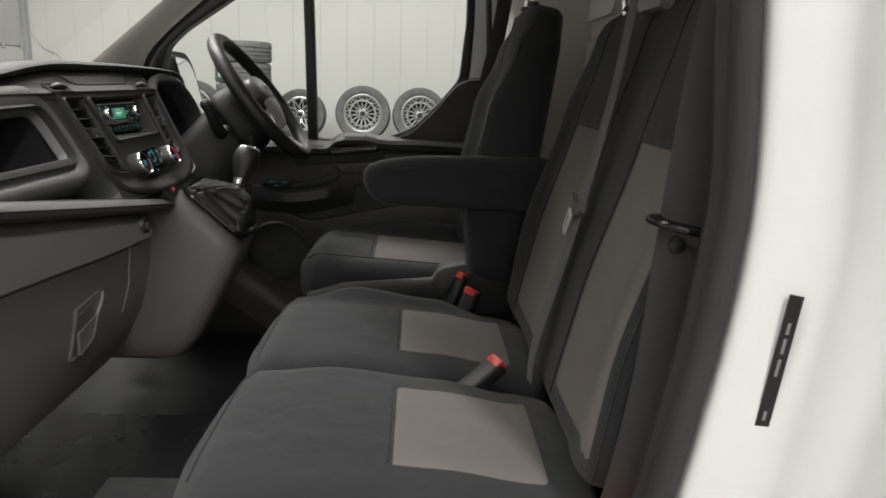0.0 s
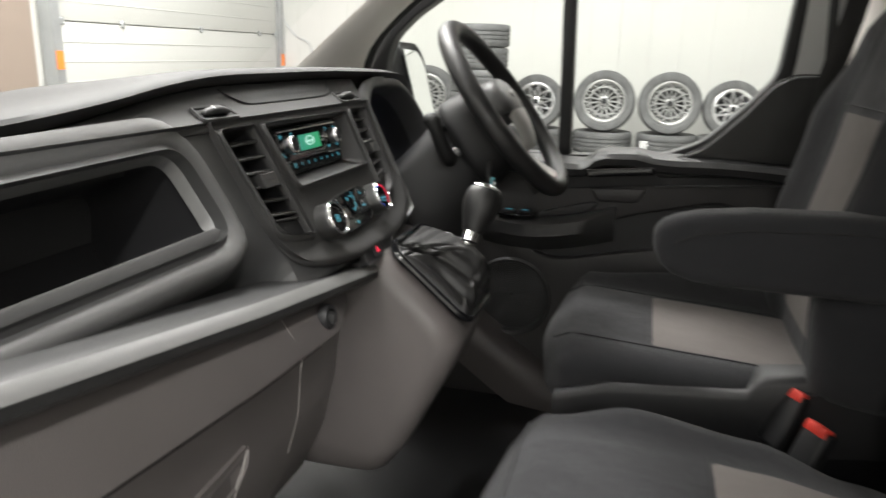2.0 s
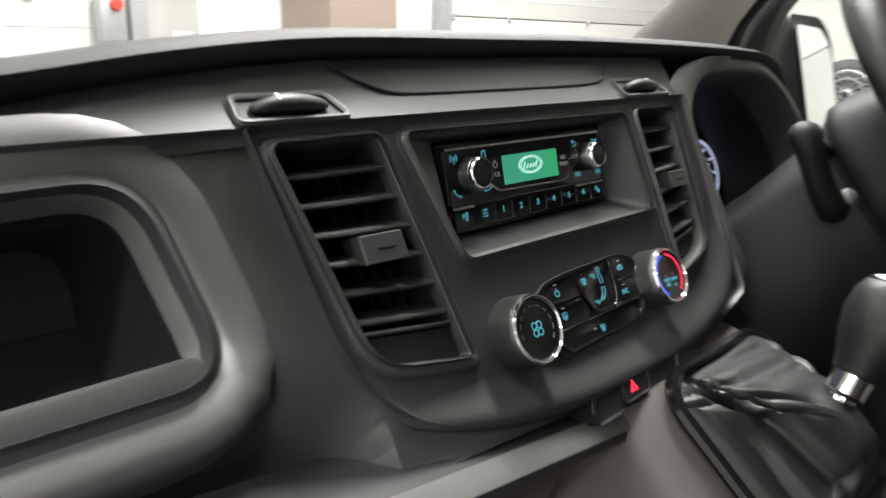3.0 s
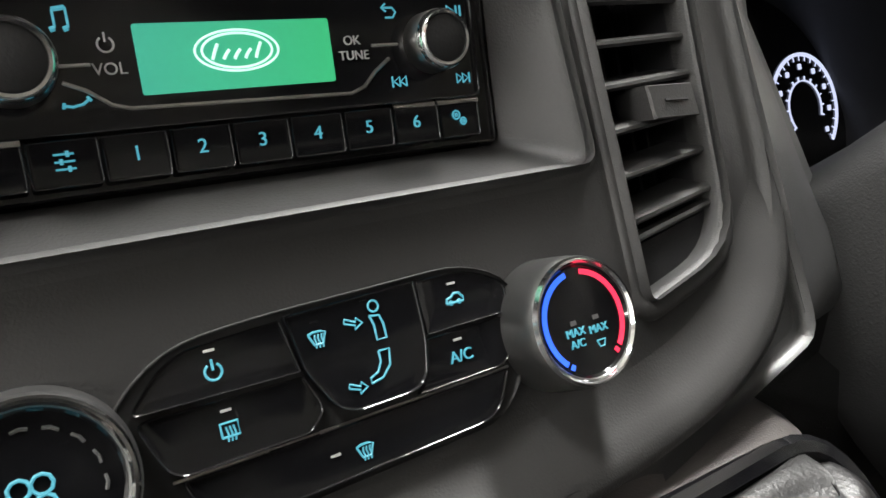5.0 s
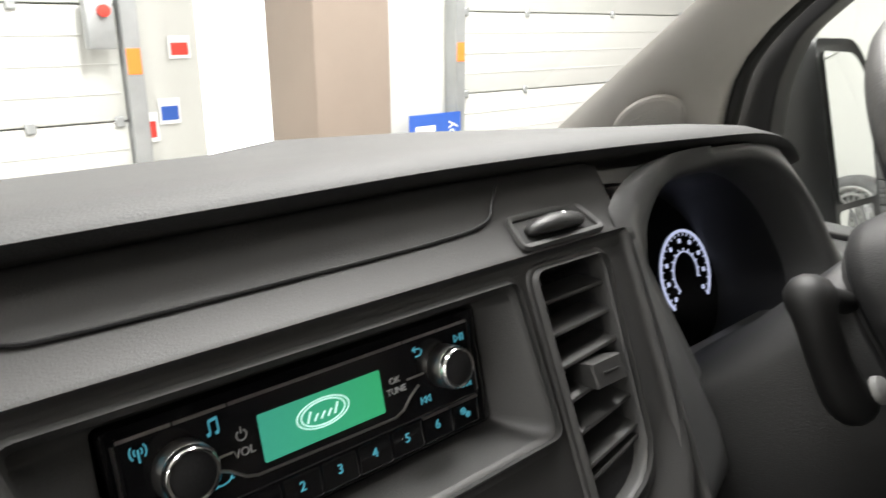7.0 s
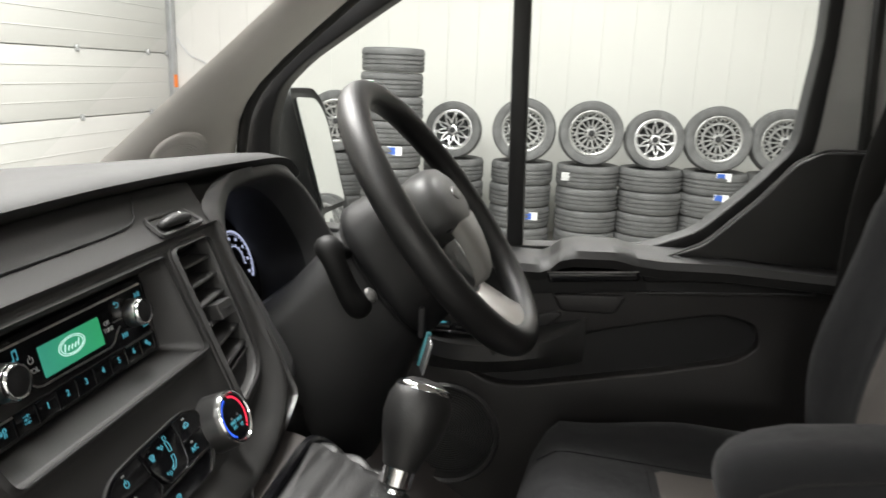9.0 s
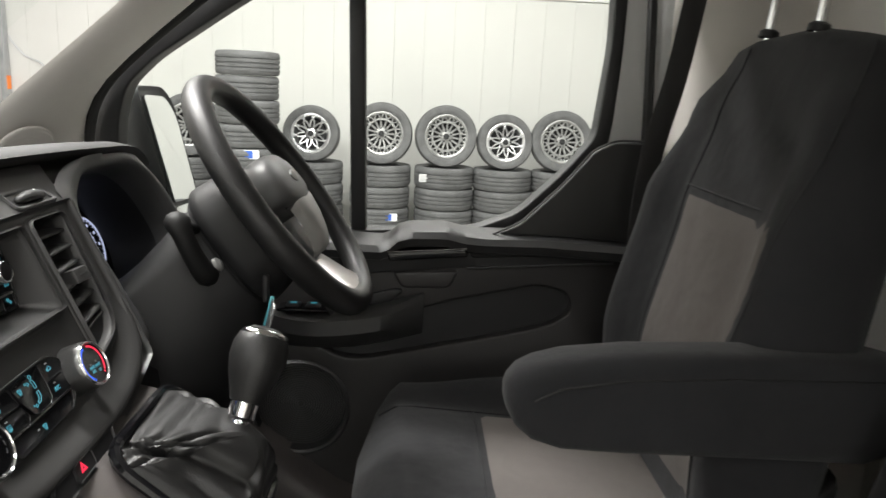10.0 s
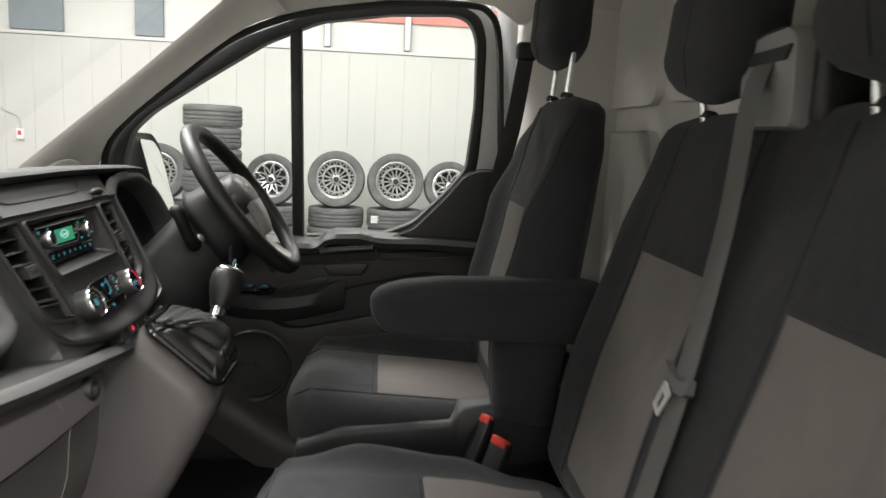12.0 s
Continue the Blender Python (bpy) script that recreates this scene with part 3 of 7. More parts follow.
rings = []
for i in range(33):
    z = 0.35 + i * 0.05
    x = (jamb(z - 0.06) + jamb(z) + jamb(z + 0.06)) / 3
    rings.append([Vector(p) for p in ((x - 0.004, -0.74, z), (x, -0.852, z), (x + 0.004, -0.860, z), (x + 0.012, -0.864, z), (x + 0.045, -0.872, z), (x + 0.068, -0.880, z), (x + 0.078, -0.892, z), (x + 0.088, -0.918, z), (x + 0.105, -0.925, z), (x + 0.115, -0.945, z), (x + 0.128, -0.985, z), (x + 0.35, -0.993, z), (x + 0.35, -0.74, z))])
part("door_jamb", loft(rings), PAINT, van, "white painted door jamb", smooth=60)
part("door_seal", tube([(jamb(z) - 0.016, -0.845, z) for z in [0.36 + i * 0.05 for i in range(32)]], 0.018, 10, flat=0.8), RUBBER, van, "black rubber door seal")
part("pillar_trim", loft([[Vector(p) for p in ((jamb(z) + 0.012, -0.72, z), (jamb(z) - 0.026, -0.800, z), (jamb(z) - 0.034, -0.825, z), (jamb(z) - 0.024, -0.835, z), (jamb(z) + 0.02, -0.72, z))] for z in [0.36 + 0.05 * i for i in range(32)]]), BLACK, van, smooth=60)
sm = Matrix.Translation((0.9665, -0.8757, 1.169)) @ pose(0, 0, 0, 0, 0, -109) @ pose(0, 0, 0, -6, 0, 0)
st = part("jamb_sticker", bx(-0.001, 0.001, -0.0065, 0.0065, -0.070, 0.070, 0, 1, sm), PIANO, van, "black strip sticker with fine print")
for z0, z1 in ((0.030, 0.042), (0.010, 0.026), (-0.014, 0.004), (-0.062, -0.052)):
    part("print_bar", bx(0.0012, 0.0018, -0.0014, 0.0014, z0, z1, 0, 1, sm), material("faded_print", (0.16, 0.16, 0.16), 0.5), st)

# driver-side pillars
LEFT = [(-0.56, 0.68, 1.262), (-0.50, 0.68, 1.314), (-0.31, 0.68, 1.474), (-0.13, 0.68, 1.626), (0.07, 0.67, 1.80), (0.18, 0.64, 1.89)]
RIGHT = [(-0.276, 0.868, 1.24), (-0.278, 0.866, 1.38), (-0.226, 0.862, 1.503), (-0.042, 0.856, 1.668), (0.112, 0.85, 1.785), (0.23, 0.845, 1.835)]
rings = []
for p, q in zip(spline(LEFT, 18), spline(RIGHT, 18)):
    d = q - p
    out = Vector((0.585, -0.44, -0.68))
    rings.append([p + Vector((-0.012, 0.05, 0.0)), p, p + d * 0.06 + out * 0.010, p + d * 0.25 + out * 0.022, p + d * 0.5 + out * 0.026, p + d * 0.75 + out * 0.020, p + d * 0.94 + out * 0.008, q, q + Vector((-0.01, 0.03, 0.0)), p + Vector((-0.012, 0.12, 0.0))])
part("a_pillar_trim", loft(rings), TRIM, van, "pale grey windscreen pillar trim", smooth=60)
tw = Matrix.Translation((-0.332, 0.760, 1.380)) @ Vector((0.585, -0.44, -0.68)).normalized().to_track_quat("Z", "Y").to_matrix().to_4x4()
tp = part("tweeter_cover", lathe([(0.0, 0.0040), (0.050, 0.0040), (0.054, 0.0034), (0.0555, 0.0022), (0.057, 0.0030), (0.060, 0.0)], tw @ Matrix.Diagonal((0.85, 1, 1, 1)), 32), TRIM, van, "round speaker cover in the pillar trim")
for k in range(6):
    r = 0.006 + 0.005 * k
    part("grille_ring", lathe([(r, 0.0038), (r + 0.001, 0.0048), (r + 0.002, 0.0038)], tw, 28), TRIM, tp)
part("a_pillar_trim", loft([[Vector((q.x, -q.y, q.z)) for q in r] for r in rings]), TRIM, van, "pale grey windscreen pillar trim", smooth=60)
part("windscreen", loft([[Vector((-0.66, -0.74, 1.30)), Vector((-0.68, -0.4, 1.30)), Vector((-0.69, 0, 1.30)), Vector((-0.68, 0.4, 1.30)), Vector((-0.66, 0.74, 1.30))],
                         [Vector((0.08, -0.66, 1.905)), Vector((0.06, -0.4, 1.915)), Vector((0.05, 0, 1.92)), Vector((0.06, 0.4, 1.915)), Vector((0.08, 0.66, 1.905))]], closed=False), GLASS, van).visible_shadow = False
CANT = [(0.20, 1.822), (0.30, 1.848), (0.50, 1.883), (0.70, 1.896), (0.79, 1.885), (0.86, 1.84), (1.14, 1.84)]
part("cant_rail", loft([[Vector(p) for p in ((x, 0.855, z), (x, 0.835, z + 0.004), (x - 0.01, 0.80, z + 0.04), (x - 0.02, 0.74, 1.965), (x, 0.86, 1.985))] for x, z in CANT]), TRIM, van, smooth=60)
part("cant_rail", loft([[Vector((p[0], -p[1], p[2])) for p in ((x, 0.855, z), (x, 0.835, z + 0.004), (x - 0.01, 0.80, z + 0.04), (x - 0.02, 0.74, 1.965), (x, 0.86, 1.985))] for x, z in CANT]), TRIM, van, smooth=60)
part("b_pillar_trim", loft([[Vector(p) for p in ((0.87 - 0.01 * abs(z - 1.2), 0.885, z), (0.89, 0.82, z), (0.95, 0.79, z), (1.14, 0.80, z), (1.14, 0.9, z))] for z in [CF + 0.1 * i for i in range(15)]]), TRIM, van, smooth=60)
part("b_pillar_paint", loft([[Vector(p) for p in ((0.845 - 0.06 * max(0, z - 1.3), 0.93, z), (0.872 - 0.05 * max(0, z - 1.3), 0.888, z), (1.14, 0.905, z), (1.14, 0.93, z))] for z in [CF + 0.1 * i for i in range(15)]]), PAINT, van, smooth=60)
part("door_seal", tube(spline([(0.842, 0.89, 0.6), (0.842, 0.89, 1.3), (0.828, 0.885, 1.6), (0.81, 0.88, 1.80), (0.78, 0.872, 1.868), (0.71, 0.868, 1.886), (0.5, 0.862, 1.875), (0.28, 0.858, 1.838), (0.10, 0.86, 1.768), (-0.045, 0.868, 1.660), (-0.222, 0.875, 1.505), (-0.268, 0.88, 1.39), (-0.268, 0.882, 1.25)], 70), 0.010, 8), RUBBER, van, "black rubber door seal")

# footwell
part("floor_mat", bx(-0.4, 0.30, -0.80, 0.20, CF + 0.002, CF + 0.014, 0.004, 1), MAT, van, "dark grey rubber floor mat")
# Paler sheet on the mat stands for the area that light falls on.
part("lit_mat_area", bx(-0.03, 0.3, -0.72, -0.11, CF + 0.015, CF + 0.019, 0.002, 1), material("lit_mat_rubber", (0.085, 0.085, 0.088), 0.4, grain=0.5, grain_size=60, mottle=0.3), van)
for y, z in ((0.31, CF + 0.13), (0.44, CF + 0.14), (0.57, CF + 0.1)):
    pd = part("pedal", bx(-0.24, -0.225, y - 0.035, y + 0.035, z, z + 0.075, 0.006, 2, None), RUBBER, van)
    part("pedal_arm", tube(spline([(-0.24, y, z + 0.03), (-0.30, y, z + 0.12), (-0.36, y, z + 0.3)], 6), 0.009, 8), STEEL, pd)


# ---- driver's door ----
door = thing("driver_door", "closed driver's door with dark plastic trim and a quarter light", "door", at=(0.3, 0.9, 0.5))
part("door_skin", plate([(-0.45, 0.35), (0.86, 0.35), (0.86, 1.18), (0.5, 1.18), (0.24, 1.18), (-0.37, 1.19)], [], xz(0.0), 0.985, 0.93, edge=0.004), PAINT, door)
# window frame: outline and opening
outer = [(-0.31, 1.20), (0.24, 1.19), (0.50, 1.205), (0.60, 1.24), (0.70, 1.33), (0.755, 1.405), (0.764, 1.46), (0.771, 1.60), (0.771, 1.80), (0.752, 1.866), (0.70, 1.892), (0.5, 1.884), (0.27, 1.848), (0.08, 1.770), (-0.11, 1.640), (-0.245, 1.535), (-0.285, 1.44)]
inner = [(-0.245, 1.235), (0.24, 1.222), (0.49, 1.235), (0.58, 1.272), (0.67, 1.362), (0.730, 1.435), (0.747, 1.62), (0.743, 1.80), (0.722, 1.852), (0.68, 1.868), (0.5, 1.858), (0.30, 1.826), (0.15, 1.760), (-0.02, 1.650), (-0.160, 1.555), (-0.217, 1.50), (-0.238, 1.43)]
ro, ri = rounded(outer, 0.03, 3), rounded(inner, 0.025, 3)
part("window_frame", plate(ro, [ri], xz(0.0), 0.955, 0.905, edge=0.004), BLACK, door, "black window frame and seals")
ring_out = rounded([(-0.32, 1.19), (0.5, 1.18), (0.838, 1.19), (0.834, 1.42), (0.825, 1.60), (0.808, 1.82), (0.775, 1.885), (0.70, 1.908), (0.5, 1.900), (0.27, 1.862), (0.07, 1.786), (-0.12, 1.655), (-0.265, 1.54), (-0.30, 1.44)], 0.03, 3)
part("door_frame", plate(ring_out, [rounded([(a + (0.006 if a < 0.3 else -0.006), b + (0.006 if b < 1.5 else -0.006)) for a, b in outer], 0.03, 3)], xz(0.0), 0.962, 0.912, edge=0.006), PAINT, door, "pale painted door frame")
part("quarter_bar", bx(0.224, 0.256, 0.908, 0.95, 1.20, 1.84, 0.006, 2, Matrix.Translation((0.24, 0, 1.5)) @ pose(0, 0, 0, 0, -1.5, 0) @ Matrix.Translation((-0.24, 0, -1.5))), BLACK, door)
part("pane", plate(ri, [], xz(0.0), 0.936, 0.931), GLASS, door, smooth=0).visible_shadow = False
# inner trim, swept downward: sill, recess band, lower panel
trim_out = rounded([(-0.33, 1.21), (0.22, 1.205), (0.50, 1.215), (0.60, 1.245), (0.70, 1.335), (0.77, 1.405), (0.83, 1.43), (0.845, 1.42), (0.845, 1.2), (0.83, 0.78), (0.62, 0.50), (-0.1, 0.50), (-0.33, 0.80)], [0, 0.02, 0.05, 0.05, 0.03, 0.02, 0.015, 0.01, 0, 0.06, 0.1, 0.1, 0.08], 4)
sp_hole = [(0.137 + 0.098 * math.cos(2 * math.pi * k / 36), 0.846 + 0.098 * math.sin(2 * math.pi * k / 36)) for k in range(36)]
pocket = rounded([(0.135, 1.005), (0.324, 1.053), (0.44, 1.092), (0.624, 1.135), (0.687, 1.122), (0.700, 1.080), (0.66, 1.050), (0.536, 1.018), (0.377, 0.984), (0.273, 0.962), (0.222, 0.963)], [0.008, 0.02, 0.02, 0.02, 0.025, 0.025, 0.02, 0.02, 0.02, 0.02, 0.02], 4)
GREYD = material("door_grey_plastic", (0.024, 0.0225, 0.0225), 0.48, grain=0.5, grain_size=900, mottle=0.1)
part("trim_panel", plate(trim_out, [sp_hole, pocket], xz(0.0), 0.885, 0.845, edge=0.006), GREYD, door, "dark grey moulded door panel")
# Black instead of door grey: stands for the shade inside the pocket.
part("pocket_back", plate(rounded(pocket, 0), [], xz(0.0), 0.884, 0.868), BLACK, door)
part("sail_panel", plate(rounded([(0.49, 1.222), (0.58, 1.262), (0.662, 1.346), (0.715, 1.413), (0.755, 1.433), (0.838, 1.436), (0.835, 1.225)], 0.012, 3), [], xz(0.0), 0.846, 0.836, edge=0.004), SOFT, door)
part("sail_bead", tube([Vector((x, 0.8345, z)) for x, z in rounded([(0.50, 1.228), (0.58, 1.268), (0.660, 1.350), (0.714, 1.418), (0.757, 1.438), (0.832, 1.438), (0.832, 1.232)], 0.014, 3)], 0.0022, 6), DARK, door)
# sill top shelf with grab recess
prof = [(-0.30, 1.213), (0.20, 1.210), (0.300, 1.208), (0.316, 1.214), (0.334, 1.231), (0.36, 1.238), (0.43, 1.240), (0.465, 1.232), (0.51, 1.229), (0.62, 1.231), (0.83, 1.222)]
rings = []
for i in range(60):
    f = i / 59 * (len(prof) - 1)
    k = min(int(f), len(prof) - 2)
    x = prof[k][0] + (prof[k + 1][0] - prof[k][0]) * (f - k)
    z = prof[k][1] + (prof[k + 1][1] - prof[k][1]) * (f - k)
    rings.append([Vector((x, y, z + dz)) for y, dz in ((0.90, 0.012), (0.84, 0.012), (0.805, 0.006), (0.795, -0.006), (0.80, -0.022), (0.83, -0.03), (0.90, -0.03))])
part("sill_ledge", loft(rings), SOFT, door)
bar = [(0.312, 1.204), (0.470, 1.217), (0.474, 1.199), (0.318, 1.184)]
part("grab_handle", plate(rounded(bar, 0.005, 3), [], xz(0.0), 0.84, 0.797, edge=0.004), PIANO, door)
part("chrome_strip", tube([Vector((0.314, 0.7955, 1.2035)), Vector((0.470, 0.7955, 1.2165))], 0.0012, 6), CHROME, door)
band_out = rounded([(0.20, 1.140), (0.30, 1.150), (0.49, 1.169), (0.77, 1.189), (0.805, 1.197), (0.805, 1.226), (0.49, 1.226), (0.20, 1.20)], 0.008, 3)
part("recess_band", plate(band_out, [], xz(0.0), 0.85, 0.838, edge=0.003), BLACK, door)
part("recess_rib", plate(rounded([(0.48, 1.190), (0.725, 1.204), (0.742, 1.216), (0.735, 1.231), (0.48, 1.230)], 0.010, 4), [], xz(0.0), 0.845, 0.826, edge=0.005), SOFT, door)
part("band_lip", tube([Vector((0.475, 0.838, 1.1665)), Vector((0.62, 0.838, 1.177)), Vector((0.775, 0.838, 1.188))], 0.0025, 6), DARK, door)
part("release_scoop", plate(rounded([(0.324, 1.152), (0.461, 1.160), (0.441, 1.121), (0.343, 1.119)], 0.012, 4), [], xz(0.0), 0.85, 0.838, edge=0.006), GREYD, door)
# armrest with switches
rings = []
for i in range(16):
    t = i / 15
    x = 0.06 + 0.33 * t
    z = 1.045 + 0.035 * t - 0.02 * math.sin(t * math.pi)
    d = 0.07 * math.sin(min(1, t * 2.2 + 0.25) * math.pi / 2) * (1 if t < 0.8 else 1 - (t - 0.8) * 3.4)
    rings.append([Vector((x, 0.85, z + 0.03)), Vector((x, 0.85 - d * 0.8, z + 0.03)), Vector((x, 0.85 - d, z + 0.02)), Vector((x, 0.85 - d, z - 0.01)), Vector((x, 0.85 - d * 0.5, z - 0.04)), Vector((x, 0.85, z - 0.06))])
part("armrest", loft(rings), DARK, door)
sw = part("switch_panel", bx(0.10, 0.20, 0.785, 0.83, 1.077, 1.083, 0.002, 1, None), PIANO, door)
for i in range(2):
    part("window_switch", bx(0.115 + 0.04 * i, 0.145 + 0.04 * i, 0.795, 0.82, 1.083, 1.09, 0.003, 2), BLACK, sw)
    part("switch_icon", bx(0.124 + 0.04 * i, 0.136 + 0.04 * i, 0.803, 0.812, 1.0902, 1.0908), CYAN, sw)
part("pull_pocket", plate(rounded([(0.19, 1.055), (0.32, 1.085), (0.35, 1.115), (0.33, 1.118), (0.20, 1.082)], 0.012, 4), [], xz(0.0), 0.852, 0.838, edge=0.004), BLACK, door)
# speaker
sm = Matrix.Translation((0.137, 0.868, 0.846)) @ pose(0, 0, 0, 90, 0, 0)
gr = part("speaker_grille", lathe([(0, 0.004), (0.098, 0.0), (0.098, -0.01), (0, -0.01)], sm, 40), BLACK, door)
for k in range(18):
    r = 0.006 + k * 0.005
    part("grille_ring", lathe([(r, 0.002), (r + 0.0008, 0.0065 - 0.002 * k / 18), (r + 0.0022, 0.0065 - 0.002 * k / 18), (r + 0.003, 0.002)], sm, 36), DARK, gr)
part("speaker_bezel", lathe([(0.096, -0.01), (0.097, 0.027), (0.103, 0.030), (0.108, 0.026), (0.109, 0.0)], sm, 40), DARK, door)
part("lower_trim", loft([[Vector((x, y, z + dz)) for y, dz in ((0.885, 0.05), (0.80, 0.045), (0.77, 0.02), (0.77, -0.03), (0.80, -0.12), (0.885, -0.13))] for x, z in ((-0.30, 0.96), (-0.1, 0.85), (0.02, 0.775), (0.1, 0.715), (0.22, 0.635), (0.35, 0.58), (0.75, 0.56))]), GREY, door, "warm grey lower door panel", smooth=60)

# door mirror
mir = thing("door_mirror", "black door mirror housing with wide-angle lower glass", "mirror", at=(-0.22, 1.16, 1.3))
part("mirror_arm", bx(-0.29, -0.20, 0.95, 1.24, 1.06, 1.15, 0.02, 3), BLACK, mir)


def mir_pt(u, v, w):
    """u outwards, v up, w to the rear, on the slightly leaning mirror."""
    return Vector((-0.209 + w - 0.276 * v, 1.166 + u + 0.045 * v, 1.351 + v - 0.045 * u + 0.27 * w))


shell = rounded([(-0.105, -0.225), (0.088, -0.235), (0.108, 0.105), (0.060, 0.145), (-0.112, 0.140)], [0.03, 0.03, 0.04, 0.04, 0.02], 5)
part("mirror_housing", loft([[mir_pt(p.x * k, p.y * k, w) for p in shell] for w, k in ((-0.11, 0.6), (-0.08, 0.85), (-0.03, 0.99), (0.0, 1.0), (0.006, 0.98), (0.0, 0.93))]), BLACK, mir, smooth=50)
part("mirror_glass", plate(rounded([(-0.085, -0.119), (0.078, -0.119), (0.092, 0.075), (0.050, 0.119), (-0.085, 0.119)], [0.008, 0.010, 0.03, 0.03, 0.012], 5), [], lambda u, v, w: mir_pt(u, v, w), 0.001, 0.0075), MIRROR, mir, "flat mirror glass", smooth=0)
part("lower_glass", plate(rounded([(-0.080, -0.130), (0.078, -0.130), (0.062, -0.205), (-0.070, -0.205)], 0.018, 5), [], lambda u, v, w: mir_pt(u, v, w - 1.2 * (u * u + (v + 0.17) ** 2)), 0.003, 0.0095), MIRROR, mir, "convex mirror glass")
door.location += Vector((0.012, 0.014, 0.0))


# ---- dashboard ----
dash = thing("dashboard", "dark and warm grey plastic van dashboard with an open shelf", "dashboard", at=(-0.2, 0, 1.0))
SL = radians(26.25)
PO, PS, PN = Vector((0.0392, 0, 1.2418)), Vector((-math.sin(SL), 0, math.cos(SL))), Vector((math.cos(SL), 0, math.sin(SL)))


def face(u, v, w):
    """On the sloping fascia: u across, v up the slope, w out of it."""
    s = min(1.0, max(0.0, (-0.20 - u) / 0.06))
    w -= s * 0.060 * (max(0.0, 0.020 - v) / 0.06) ** 2
    return PO + Vector((0, u, 0)) + PS * v + PN * w


BENDS = [("v", a / 100) for a in (0, -1, -2, -3, -4, -5)] + [("u", a) for a in (-0.2, -0.22, -0.24, -0.26)]


def face_m(u, v, w, turn=0.0):
    m = Matrix((Vector((0, 1, 0)), PS, PN)).transposed().to_4x4()
    return Matrix.Translation(face(u, v, w)) @ m @ pose(0, 0, 0, 0, 0, turn)


def curve_table(table, y):
    """A smooth curve through a table's rows."""
    k = 0
    while k < len(table) - 2 and y > table[k + 1][0]:
        k += 1
    a, b = table[k], table[k + 1]
    p, q = table[max(k - 1, 0)], table[min(k + 2, len(table) - 1)]
    t = min(1.0, max(0.0, (y - a[0]) / (b[0] - a[0])))
    d = b[0] - a[0]
    out = []
    for i in range(1, len(a)):
        m0 = (b[i] - p[i]) / (b[0] - p[0]) * d
        m1 = (q[i] - a[i]) / (q[0] - a[0]) * d
        out.append((2 * t ** 3 - 3 * t * t + 1) * a[i] + (t ** 3 - 2 * t * t + t) * m0 + (3 * t * t - 2 * t ** 3) * b[i] + (t ** 3 - t * t) * m1)
    return out


def lerp_table(table, y):
    if y <= table[0][0]:
        return table[0][1:]
    for a, b in zip(table, table[1:]):
        if y <= b[0]:
            t = (y - a[0]) / (b[0] - a[0])
            t = t * t * (3 - 2 * t)
            return [p + (q - p) * t for p, q in zip(a[1:], b[1:])]
    return table[-1][1:]


# top pad with its brow: y, front x, top z, brow height
BROW = [(-0.82, -0.03, 1.390, 0.028), (-0.48, -0.045, 1.407, 0.027), (-0.35, -0.05, 1.418, 0.024), (-0.26, -0.05, 1.430, 0.023), (-0.16, -0.05, 1.438, 0.023), (0.0, -0.052, 1.439, 0.023), (0.12, -0.052, 1.439, 0.022), (0.25, -0.045, 1.437, 0.021),
        (0.38, -0.036, 1.433, 0.020), (0.47, -0.036, 1.427, 0.018), (0.55, -0.048, 1.411, 0.017), (0.63, -0.068, 1.383, 0.016), (0.72, -0.11, 1.362, 0.015), (0.80, -0.16, 1.348, 0.015), (0.84, -0.19, 1.338, 0.015)]
rings = []
for i in range(84):
    y = -0.82 + 1.66 * i / 83
    x, z, h = curve_table(BROW, y)
    zb = z - h - 0.022 if 0.26 < y < 0.72 else 1.25
    far = min(1.0, max(0.0, (y - 0.12) / 0.22))
    rings.append([Vector((a, y, b)) for a, b in ((x - 0.05, z - h - 0.010), (x - 0.030, z - h - 0.003), (x - 0.014, z - h + 0.003), (x - 0.002, z - h * 0.58), (x + 0.005, z - h * 0.26), (x + 0.001, z - 0.003), (x - 0.018, z), (x - 0.06, z - 0.003), (x - 0.13, z - 0.012), (x - 0.25, z - 0.026),
                                                    (-0.45, z - 0.058 + 0.013 * far), (-0.655, z - 0.100 + 0.027 * far), (-0.66, min(zb, z - 0.125)), (x - 0.08, zb))])
part("top_pad", loft(rings), PADM, dash, "soft black dashboard top with a brow", smooth=35)
# fascia, shelf and centre stack
shelf = rounded([(-0.715, 0.122), (-0.305, 0.130), (-0.285, 0.024), (-0.67, 0.028)], [0.02, 0.03, 0.03, 0.03], 6)
fas = rounded([(-0.83, 0.150), (0.246, 0.150), (0.240, -0.05), (0.1, -0.085), (-0.25, -0.06), (-0.83, -0.02)], 0.012, 3)
radio_cut = [(-0.1297, 0.1385), (0.1310, 0.1375), (0.1290, 0.0487), (-0.1080, 0.0485)]
ventL = [(-0.228, 0.1392), (-0.148, 0.1395), (-0.1265, -0.0125), (-0.2005, 0.0015)]
ventR = [(0.1462, 0.1394), (0.2145, 0.1388), (0.1985, 0.0030), (0.1385, -0.0120)]
VENT_R = ([0.008, 0.008, 0.006, 0.026], [0.008, 0.010, 0.028, 0.006])
big = lambda pts, k: [((p[0] - sum(q[0] for q in pts) / len(pts)) * k + sum(q[0] for q in pts) / len(pts), (p[1] - sum(q[1] for q in pts) / len(pts)) * k + sum(q[1] for q in pts) / len(pts)) for p in pts]
part("fascia", plate(fas, [shelf, rounded(radio_cut, 0.008), rounded(ventL, VENT_R[0]), rounded(ventR, VENT_R[1])], face, -0.012, 0.0095, edge=0.007, cuts=BENDS), DARK, dash)
